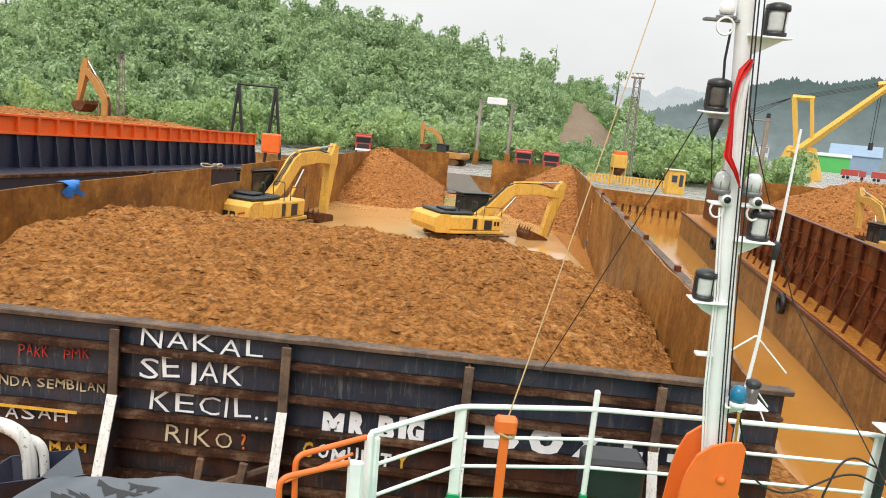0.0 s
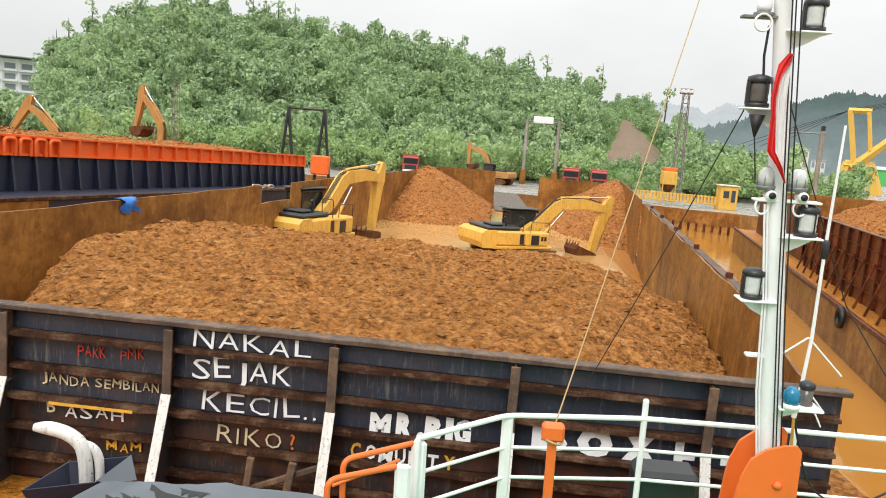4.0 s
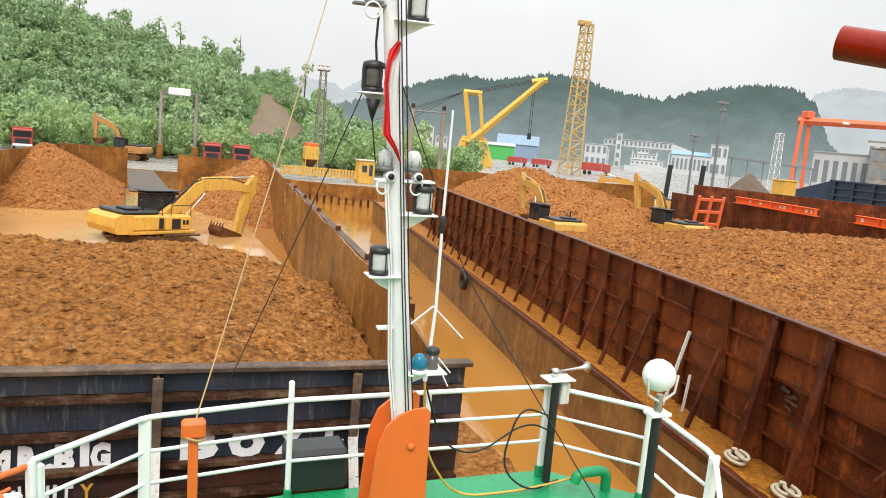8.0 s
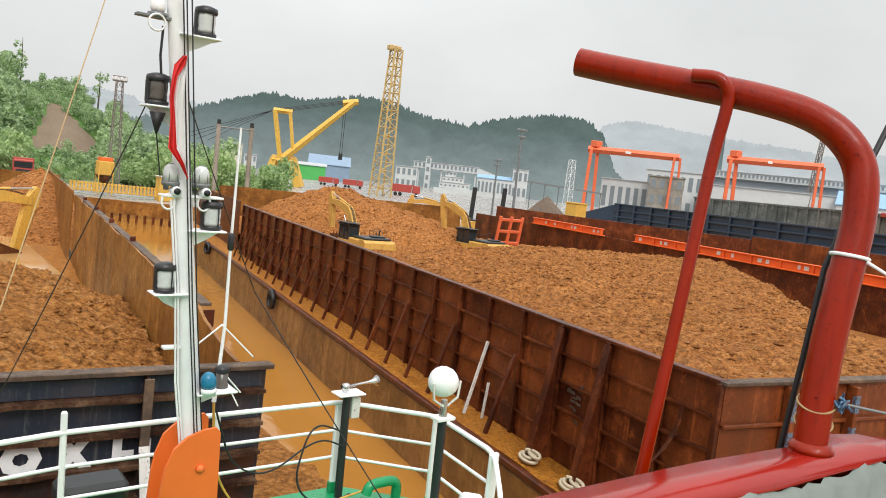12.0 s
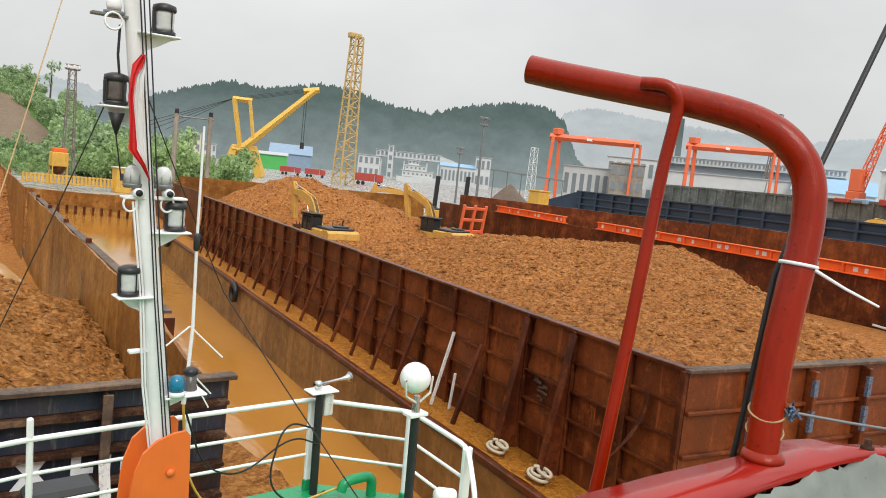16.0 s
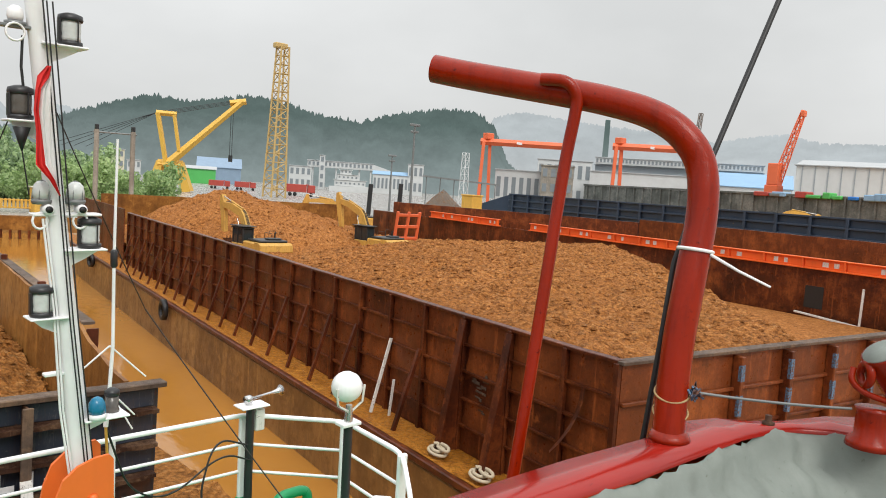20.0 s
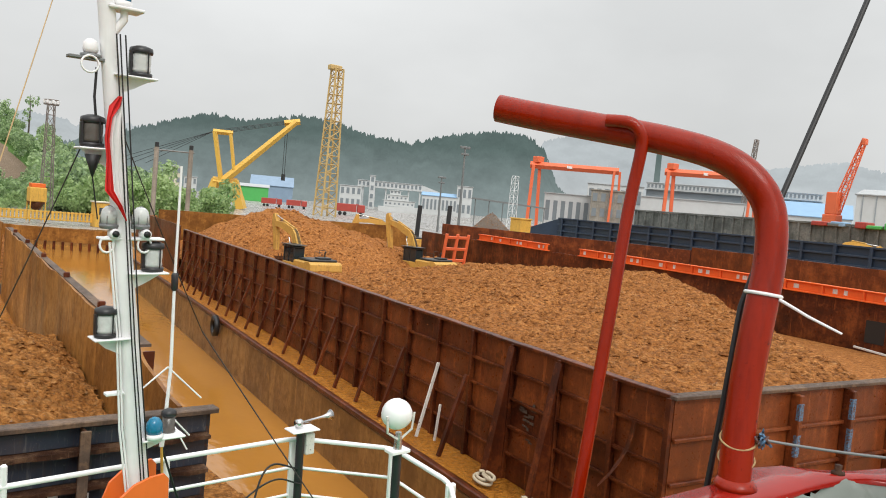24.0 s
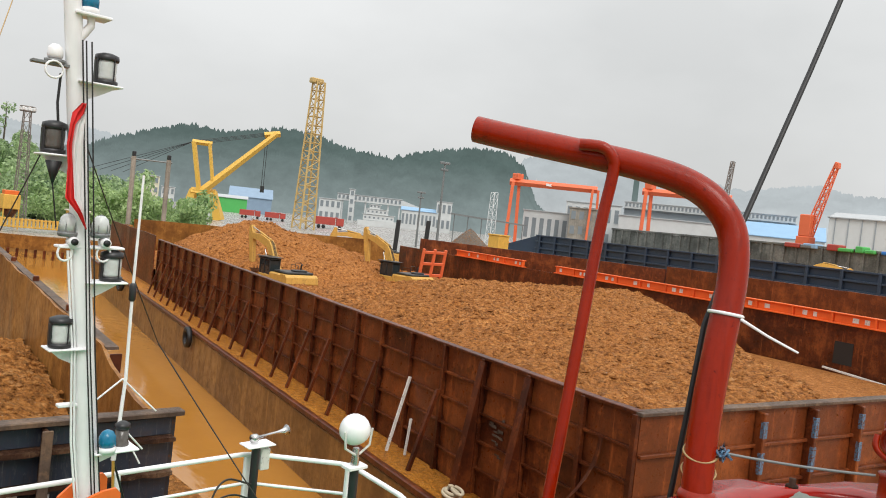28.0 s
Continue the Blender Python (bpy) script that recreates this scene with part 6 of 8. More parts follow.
def shed(name, label, b0, b1, d, z0, z1, wall_m, roof_m, rows_=0, cols=0, deep=14.0, cat="building", gable=0.0):
    """A plain building whose front runs between two bearings."""
    a, c = spot(b0, d, 0), spot(b1, d, 0)
    w = (c - a).length
    ang = math.degrees(math.atan2(c.y - a.y, c.x - a.x))
    sh = thing(name, label, cat, at=Matrix.Translation(a) @ pose(0, 0, 0, 0, 0, ang))
    part("wall", Shape().box((0, 0, z0), (w, deep, z1), MAT[wall_m], 0.05), sh)
    if gable > 0:
        r = Shape()
        r.prism([(-0.5, z1), (w + 0.5, z1), (w + 0.5, z1 + 0.25), (-0.5, z1 + 0.25)], 0.1, MAT[roof_m], pose(0, -0.5, 0))
        r.add([(-0.5, -0.6, z1), (w + 0.5, -0.6, z1), (w + 0.5, deep / 2, z1 + gable), (-0.5, deep / 2, z1 + gable), (-0.5, deep + 0.5, z1), (w + 0.5, deep + 0.5, z1)], [(0, 1, 2, 3), (3, 2, 5, 4), (0, 3, 4), (1, 5, 2)], MAT[roof_m])
        part("roof", r, sh)
    else:
        part("roof", Shape().box((-0.4, -0.5, z1), (w + 0.4, deep + 0.4, z1 + 0.35), MAT[roof_m], 0.03), sh)
    fr_, gl = None, None
    for r in range(rows_):
        for k in range(cols):
            x, z = w * (k + 0.5) / cols, z0 + (z1 - z0) * (r + 0.55) / rows_
            ww, hh = w / cols * 0.27, (z1 - z0) / rows_ * 0.27
            if gl is None:
                gl = Shape().box((-ww, -0.12, -hh), (ww, 0.0, hh), MAT["window_far"]).box((-ww - 0.1, -0.18, -hh - 0.12), (ww + 0.1, 0.02, -hh), MAT[wall_m]).mesh("window")
            part("window", gl, sh, at=pose(x, -0.01, z))
    return sh


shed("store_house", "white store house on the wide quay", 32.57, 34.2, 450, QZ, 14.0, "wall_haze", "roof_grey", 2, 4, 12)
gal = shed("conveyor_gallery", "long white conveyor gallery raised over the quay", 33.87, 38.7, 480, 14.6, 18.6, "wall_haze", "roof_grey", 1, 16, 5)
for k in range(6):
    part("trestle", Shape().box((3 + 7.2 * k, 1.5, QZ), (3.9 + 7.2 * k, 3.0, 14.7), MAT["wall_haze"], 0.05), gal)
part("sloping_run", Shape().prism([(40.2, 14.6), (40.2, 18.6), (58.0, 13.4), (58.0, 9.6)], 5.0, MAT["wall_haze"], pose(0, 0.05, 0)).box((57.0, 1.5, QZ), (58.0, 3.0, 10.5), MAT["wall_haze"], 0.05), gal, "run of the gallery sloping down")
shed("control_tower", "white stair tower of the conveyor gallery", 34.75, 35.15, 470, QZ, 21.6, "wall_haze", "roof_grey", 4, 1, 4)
# white workboat: hull and three stepped decks
wb = thing("workboat", "white harbour workboat with stepped deckhouses", "boat", at=Matrix.Translation(spot(35.5, 420)) @ pose(0, 0, 0, 0, 0, -37))
part("hull", Shape().prism([(0.5, QZ), (22.0, QZ), (24.0, 4.6), (0, 4.0)], 6.0, MAT["wall_haze"], pose(0, 0, 0)), wb)
for x0, x1, z0, z1, k0 in ((3.0, 20.0, 4.3, 7.6, 7), (4.5, 16.0, 7.6, 10.6, 5), (6.0, 12.0, 10.6, 13.0, 3)):
    deck = part("deckhouse", Shape().box((x0, 0.8, z0), (x1, 5.2, z1), MAT["wall_haze"], 0.1).box((x0 - 0.8, 0.3, z1), (x1 + 0.8, 5.7, z1 + 0.25), MAT["wall_haze"], 0.05), wb)
    for k in range(k0):
        xw = x0 + (x1 - x0) * (k + 0.5) / k0
        part("window", Shape().box((xw - 0.5, 0.74, z0 + 1.1), (xw + 0.5, 0.8, z0 + 2.1), MAT["window_far"]), deck)
shed("cream_house", "cream three-storey house by the water", 20.08, 21.3, 400, QZ, 14.9, "wall_cream", "roof_grey", 3, 3, 8)
shed("white_house", "small white house among shrubs", 21.48, 22.36, 400, QZ, 10.3, "wall_haze", "roof_grey", 2, 3, 6)
shed("green_shed", "open shed with pale roof and green sheeting", 24.6, 27.4, 392, QZ, 8.2, "roof_green", "roof_grey", 0, 0, 9, "shed", 1.6)
shed("cover_tent", "stockpile under a pale blue tarpaulin cover", 26.1, 29.15, 430, QZ, 9.6, "tent_blue", "tent_blue", 0, 0, 26, "tent", 5.6)
shed("low_shed", "low shed with a pale blue sheet roof", 38.75, 41.4, 450, QZ, 12.4, "wall_haze", "roof_haze", 1, 9, 12, "shed", 2.2)
shed("store_house", "white square store house beyond the yard", 41.34, 42.5, 450, QZ, 19.4, "wall_haze", "roof_grey", 2, 3, 10)
can = thing("yard_canopy", "long thin dark canopy roof on slim posts", "canopy", at=Matrix.Translation(spot(42.6, 190)) @ pose(0, 0, 0, 0, 0, -38))
part("roof", Shape().prism([(0, 9.9), (19.0, 8.9), (19.0, 9.2), (0, 10.25)], 6.0, MAT["steel_grey"], pose(0, 0, 0)), can)
for k in range(6):
    part("post", Shape().tube([(0.6 + 3.5 * k, 0.5, QZ), (0.6 + 3.5 * k, 0.5, 9.95 - 0.18 * k)], 0.13, MAT["steel_grey"], 6), can)
gp = spot(44.1, 150)
mound(gp.x - 7, gp.x + 7, gp.y - 7, gp.y + 7, QZ - 0.3, lambda x, y: QZ - 0.4 + 6.5 * max(0.0, 1 - math.hypot(x - gp.x, y - gp.y) / 6.6) ** 0.95, 8.0, 0.35, MAT["wet_gravel"], "conical heap of grey gravel in the yard", 0.12)
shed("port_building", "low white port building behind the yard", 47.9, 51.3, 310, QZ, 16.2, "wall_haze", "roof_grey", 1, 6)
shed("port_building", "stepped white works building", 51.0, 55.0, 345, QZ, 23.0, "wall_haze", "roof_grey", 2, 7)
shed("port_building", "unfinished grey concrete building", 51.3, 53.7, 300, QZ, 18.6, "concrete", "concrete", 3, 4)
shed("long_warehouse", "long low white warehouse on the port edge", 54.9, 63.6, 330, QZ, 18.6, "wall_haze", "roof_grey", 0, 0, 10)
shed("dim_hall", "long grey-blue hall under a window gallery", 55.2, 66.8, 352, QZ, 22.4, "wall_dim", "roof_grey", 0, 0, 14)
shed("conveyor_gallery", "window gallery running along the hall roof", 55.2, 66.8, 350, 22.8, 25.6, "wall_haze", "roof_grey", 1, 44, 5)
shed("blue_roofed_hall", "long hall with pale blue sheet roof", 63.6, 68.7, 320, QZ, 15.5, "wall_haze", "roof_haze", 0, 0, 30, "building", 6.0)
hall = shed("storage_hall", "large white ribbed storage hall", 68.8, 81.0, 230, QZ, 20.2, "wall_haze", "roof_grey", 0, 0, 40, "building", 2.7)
for k in range(16):
    part("rib", Shape().box((1.5 + 3.2 * k, -0.22, QZ), (1.7 + 3.2 * k, 0.0, 20.1), MAT["wall_dim"], 0.02), hall)
# hotel: stepped terraces under broad overhanging roofs
def hotel_block(ht, x0, x1, z1, y0, rows_, cols, roof=True):
    blk = part("block", Shape().box((x0, y0, QZ), (x1, y0 + 16, z1), MAT["wall_pale"], 0.1), ht)
    fl = 3.5
    ww = (x1 - x0) / cols
    win = Shape().box((-ww * 0.32, -0.05, -0.95), (ww * 0.32, 0.05, 0.95), MAT["window_far"]).mesh("window")
    sill = Shape().box((-ww * 0.42, -1.0, -0.15), (ww * 0.42, 0.0, 0.55), MAT["wall_pale"], 0.05).mesh("balcony")
    for r in range(rows_):
        z = z1 - 2.4 - r * fl
        for k in range(cols):
            x = x0 + ww * (k + 0.5)
            part("window", win, blk, at=pose(x, y0 - 0.04, z))
            part("balcony", sill, blk, at=pose(x, y0 - 0.01, z - 1.6))
    for k in range(cols + 1):
        part("pier", Shape().box((x0 + ww * k - 0.3, y0 - 0.5, QZ), (x0 + ww * k + 0.3, y0, z1), MAT["wall_pale"], 0.04), blk)
    if roof:
        part("roof", Shape().box((x0 - 2.2, y0 - 2.8, z1 + 0.5), (x1 + 2.2, y0 + 18, z1 + 1.0), MAT["roof_grey"], 0.15).box((x0 + 1, y0 + 0.5, z1), (x1 - 1, y0 + 14, z1 + 0.55), MAT["window_far"], 0.05), ht)


ha, hc = spot(-44.4, 300, 0), spot(-32.2, 300, 0)
hotel = thing("hotel", "pale stepped hotel with balconies and broad overhanging roofs", "hotel", at=Matrix.Translation(ha) @ pose(0, 0, 0, 0, 0, math.degrees(math.atan2(hc.y - ha.y, hc.x - ha.x))))
HW = (hc - ha).length
hotel_block(hotel, 13.5, HW * 0.52, 24.5, 0, 5, 4)
hotel_block(hotel, HW * 0.52 + 0.1, HW, 23.0, 3, 5, 6)
hotel_block(hotel, 8.5, 13.4, 17.5, -1.5, 4, 1)
hotel_block(hotel, 4.5, 8.4, 13.4, -3, 3, 1)
hotel_block(hotel, 0.5, 4.4, 9.6, -4.5, 2, 1)
low = []
rng = random.Random(31)
for _ in range(110):
    p = spot(rng.uniform(-50, -30), rng.uniform(205, 285))
    low.append(((p.x, p.y, QZ - 1.5), rng.uniform(0.5, 0.95), rng.random() * 6.28))
woods("hotel_trees", low, protos, MAT["leaf"], "trees and shrubs on the flat before the hotel")
for b, lab in ((28.2, "red open-topped cargo truck with white slats"), (30.0, "red high-sided cargo truck parked on the quay")):
    truck(lab, Matrix.Translation(spot(b, 300, QZ)) @ pose(0, 0, 0, 0, 0, 62), "trucks on the far quay")

truck("red-brown box trailer parked on the wet apron", Matrix.Translation(spot(34.2, 264, QZ)) @ pose(0, 0, 0, 0, 0, 58) @ Matrix.Scale(1.25, 4), "trucks on the far quay")
for b, top in ((38.5, 7.4), (40.75, 7.7)):
    solo("mooring_post", Shape().box((-0.3, -0.3, QZ), (0.3, 0.3, top), MAT["machine_dark"], 0.06, Matrix.Translation(spot(b, 102)) @ pose(0, 0, 0, 0, 2, -40)), "leaning black mooring post on the quay edge", "mooring post", "black mooring posts")

# orange-topped barge lying beyond the first one, and the low black barge between; in a frame at its far end
OB = pose(OB_X, OB_Y, 0, OB_TILT, 0, OB_TURN)
ob = thing("orange_barge", "navy-hulled barge with bright orange ribbed coaming", "barge", at=OB)
zt_, zm_, zl_, LN = OB_TOP, OB_MID, OB_LOW, 95.0
part("hull", Shape().box((-19, -LN, zl_ - 4.0), (-0.5, 2, zl_), MAT["navy"], 0.1), ob)
part("far_coaming", Shape().box((-18.5, -LN + 2, zl_), (-18.2, 0, zt_), MAT["navy"]), ob)
part("end_coaming", Shape().box((-18.2, -0.3, zl_), (-0.4, 0, zt_), MAT["navy"]), ob)
cw_ = part("coaming", Shape().box((-0.4, -LN + 2, zl_), (-0.1, 0, zm_), MAT["navy"]).box((-0.4, -LN + 2, zm_), (-0.06, 0, zt_), MAT["orange_hull"]), ob, "ribbed coaming, orange above navy")
rib = Shape().box((0, -0.09, zm_), (0.2, 0.09, zt_), MAT["orange_hull"], 0.01).mesh("rib")
low_rib = Shape().prism([(0, zm_), (0.14, zm_), (0.42, zl_), (0, zl_)], 0.16, MAT["navy"], pose(0, -0.08, 0)).mesh("rib")
k = 0
while k * 1.55 < LN - 4:
    part("rib", rib, cw_, at=pose(-0.06, -0.2 - k * 1.55, 0))
    part("rib", low_rib, cw_, at=pose(-0.1, -0.2 - k * 1.55, 0))
    k += 1
for z in (zt_ - 0.06, zm_ + 0.06):
    part("stringer", Shape().box((-0.06, -LN + 2, z - 0.06), (0.12, 0, z + 0.06), MAT["orange_hull"], 0.01), cw_)
for k in range(4):
    y0 = OB_GATE + k * 1.0
    t = Shape().tube(bent([(0.16, y0, zm_), (0.16, y0, zt_ - 0.2), (0.16, y0 + 0.7, zt_ - 0.2), (0.16, y0 + 0.7, zm_)], 0.2, 3), 0.1, MAT["orange_hull"], 5)
    part("gate_bar", t, cw_, "rounded orange gate bar")
on_b = lambda x, y: zl_ + (zt_ - zl_) * 0.75 + 0.9 * max(0, 1 - ((x + 9) / 9) ** 2)
hp2 = mound(-18, -0.6, -60, -1, zl_, on_b, 6.0, 0.8, MAT["ore_red"], "ore heaped in the orange-topped barge", 0.3)
hp2.matrix_basis = OB
p = spot(-30.2, 65)
excavator("ochre excavator on the orange barge, arm bent high over the coaming", pose(p.x, p.y, 1.3, 0, 0, 167), 80, -50, -120, "arm_brown")
p = spot(-24.0, 65)
excavator("ochre excavator on the orange barge with bucket curled under its arm", pose(p.x, p.y, 2.3, 0, 0, 154), 90, -72, -150, "arm_brown")
lowb = thing("black_barge", "low black-hulled barge with ochre-stained side", "barge", at=OB)
part("hull", Shape().box((-0.3, -LN, zl_ - 4), (3.0, -3, LOW_Z), MAT["navy"], 0.12), lowb)
part("rubbing_bar", Shape().box((2.9, -LN, LOW_Z - 0.12), (3.12, -3, LOW_Z + 0.06), MAT["ledge_rust"], 0.03), lowb)
part("side_plate", Shape().box((3.0, -60, LOW_Z - 1.5), (3.04, -37, LOW_Z - 0.12), MAT["rust_in"]), lowb, "ochre-stained plating")
for yb, lab in ((-41.0, "pale mooring rope piled on the barge's edge"), (-14.0, "small heap of mooring rope on the barge's edge")):
    t = Shape().tube([(2.55 + 0.3 * math.sin(a * 0.9), yb + 0.9 * math.sin(a) + 0.5 * math.sin(a * 0.37), LOW_Z + 0.1 + 0.12 * (1 + math.sin(a * 1.7))) for a in np.linspace(0, 16, 90)], 0.055, MAT["rope_pale"], 6)
    solo("mooring_rope", t, lab, "rope", at=OB)
tyre("worn tyre fender on the black barge", OB @ pose(3.2, -47.5, LOW_Z - 0.5), 0.42)
tyre("worn tyre fender on the black barge", OB @ pose(3.2, -23, LOW_Z - 0.3), 0.4)

# slate-blue barge, brown coamings and a dark barge farther along the port
bb = thing("blue_barge", "slate-blue ribbed barge moored farther along the port", "barge")
a, c = spot(49.2, 121, 0), spot(76.5, 80, 0)
nose = spot(46.9, 125, 0)
d = (c - a)
nrm = Vector((d.y, -d.x, 0)).normalized()
if nrm.dot(a - Vector((CX, CY, 0))) < 0:
    nrm = -nrm
BT = 7.25
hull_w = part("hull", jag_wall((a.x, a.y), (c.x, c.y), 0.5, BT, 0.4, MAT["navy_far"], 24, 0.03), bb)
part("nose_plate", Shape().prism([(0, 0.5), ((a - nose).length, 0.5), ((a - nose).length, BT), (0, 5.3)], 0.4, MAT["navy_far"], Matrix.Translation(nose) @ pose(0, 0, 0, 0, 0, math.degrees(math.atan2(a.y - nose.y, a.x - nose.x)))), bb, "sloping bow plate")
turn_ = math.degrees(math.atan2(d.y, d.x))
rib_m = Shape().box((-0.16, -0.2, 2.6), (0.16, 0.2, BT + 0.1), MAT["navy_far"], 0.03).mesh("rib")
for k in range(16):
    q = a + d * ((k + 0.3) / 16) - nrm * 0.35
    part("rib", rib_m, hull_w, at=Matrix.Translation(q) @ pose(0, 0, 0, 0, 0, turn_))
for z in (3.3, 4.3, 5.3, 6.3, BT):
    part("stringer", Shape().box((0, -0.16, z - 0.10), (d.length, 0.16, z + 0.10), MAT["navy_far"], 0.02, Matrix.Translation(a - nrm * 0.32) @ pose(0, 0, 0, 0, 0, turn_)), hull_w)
q0, q1 = a + nrm * 6, c + nrm * 6
part("cargo", jag_wall((q0.x, q0.y), (q1.x, q1.y), 0.5, BT - 0.35, 9, MAT["ore_red"], 40, 0.6), bb, "low ore cargo")
bw = thing("brown_barge", "rust-brown barge coaming stepped along its length", "barge")
for b0, d0, b1, d1, z0 in ((40.5, 93, 58.7, 79, 5.45), (58.8, 79, 77.0, 63, 5.75)):
    a, c = spot(b0, d0, 0), spot(b1, d1, 0)
    part("coaming", jag_wall((a.x, a.y), (c.x, c.y), 0.0, z0, 0.3, MAT["rust_panel"], 20), bw)
db = thing("pier_barge", "long grey weathered barge lying under the port halls", "barge")
a, c = spot(54.6, 165, 0), spot(80.0, 120, 0)
part("hull", jag_wall((a.x, a.y), (c.x, c.y), 0.5, 10.0, 0.5, MAT["pier_grey"], 30, 0.1), db)
turn_ = math.degrees(math.atan2(c.y - a.y, c.x - a.x))
ln_ = (c - a).length
part("top_rail", Shape().box((0, -0.5, 10.0), (ln_, 0.2, 10.35), MAT["pier_grey"], 0.04, Matrix.Translation(a) @ pose(0, 0, 0, 0, 0, turn_)), db)
rib_m = Shape().box((-0.15, -0.55, 4.0), (0.15, -0.1, 10.0), MAT["pier_grey"], 0.03).mesh("rib")
for k in range(34):
    part("rib", rib_m, db, at=Matrix.Translation(a.lerp(c, (k + 0.5) / 34)) @ pose(0, 0, 0, 0, 0, turn_))
rng = random.Random(17)
for k in range(16):
    q = a.lerp(c, 0.55 + 0.45 * (k + rng.random()) / 16)
    mt = rng.choice(["tarp_blue", "roof_green", "truck_red", "roof_haze", "steel_grey"])
    w_ = rng.uniform(0.5, 1.3)
    part("deck_gear", Shape().box((-w_, -1, 9.8), (w_, 1, 10.3 + 0.7 * rng.random()), MAT[mt], 0.12, Matrix.Translation(q) @ pose(0, 0, 0, 0, 0, turn_)), db, "covered gear on deck")
yb = thing("yellow_bin", "yellow steel bin standing at the barge's end", "bin", at=Matrix.Translation(spot(46.3, 112, 0)))
part("shell", Shape().box((-1.1, -1.1, QZ), (1.1, 1.1, 6.6), MAT["yellow"], 0.08), yb)
part("rim", Shape().box((-1.2, -1.2, 6.6), (1.2, 1.2, 6.8), MAT["yellow"], 0.03), yb)


# ---- the tug that carries the camera ----
AFLOAT = []                   # everything aboard, rocking together
DK, RT = 3.47, 4.63           # foredeck and top rail
def aboard(ob):
    AFLOAT.append(ob)
    return ob


RAIL = [Vector(p) for p in ((1.21, -3.19), (2.09, -2.42), (3.55, -2.21), (5.12, -2.22), (6.66, -2.26), (7.52, -3.14), (7.42, -4.32))]
tug = aboard(thing("tugboat", "white-railed tug with green foredeck, red bulwark and grey paintwork", "tugboat"))
s = Shape()
edge = [(p.x + (p.x - 3.9) * 0.04, p.y + 0.12) for p in RAIL] + [(7.9, -6.5), (8.2, -30.0), (-3.0, -30.0), (-2.2, -9.0)]
n = len(edge)
s.add([(x, y, DK - 0.1) for x, y in edge] + [(x, y, DK) for x, y in edge], [list(range(n))[::-1], list(range(n, 2 * n))] + [(i, (i + 1) % n, (i + 1) % n + n, i + n) for i in range(n)], MAT["green"])
part("foredeck", s, tug, "glossy wet green-painted deck")
s = Shape()
s.add([(x, y, -1.0) for x, y in edge] + [(x, y, DK - 0.1) for x, y in edge], [(i, (i + 1) % n, (i + 1) % n + n, i + n) for i in range(n)], MAT["black"])
part("hull", s, tug)
rail = part("guard_rail", Shape().box((6.4, -3.5, DK), (6.5, -3.4, DK + 0.05), MAT["green"]), tug, "white tubular guard rail")
tops = [Vector((p.x, p.y, RT)) for p in RAIL]
part("top_rail", Shape().tube(bent(tops + [Vector((7.2, -4.75, RT - 0.35)), Vector((7.1, -4.9, DK + 0.05))], 0.15, 3), 0.03, MAT["white"], 8), rail)
for dz in (0.36, 0.70):
    part("middle_rail", Shape().tube([p - Vector((0, 0, dz)) for p in tops], 0.020, MAT["white"], 6), rail)
for i, p in enumerate(tops):
    w = 0.06 if i in (1, 4, 5, 6) else 0.03
    t = Shape().box((p.x - w, p.y - 0.03, DK + 0.12), (p.x + w, p.y + 0.03, RT + (0.22 if i == 2 else 0.0)), MAT["white"], 0.015)
    t.box((p.x - w - 0.01, p.y - 0.04, DK), (p.x + w + 0.01, p.y + 0.04, DK + 0.14), MAT["green"], 0.01)
    part("post", t, rail)

# mast
MY = -3.19


def mx(z):
    """The mast rakes a little: where its axis stands at a height."""
    return 4.48 - 0.100 * (z - 4.92)


mast = aboard(thing("signal_mast", "white-painted steel signal mast with navigation lamps", "mast"))
zs_ = (3.3, 5.0, 6.5, 8.2, 11.8)
part("mast_tube", Shape().tube([(mx(z), MY, z) for z in zs_], [0.098, 0.094, 0.086, 0.076, 0.06], MAT["white"], 16), mast)


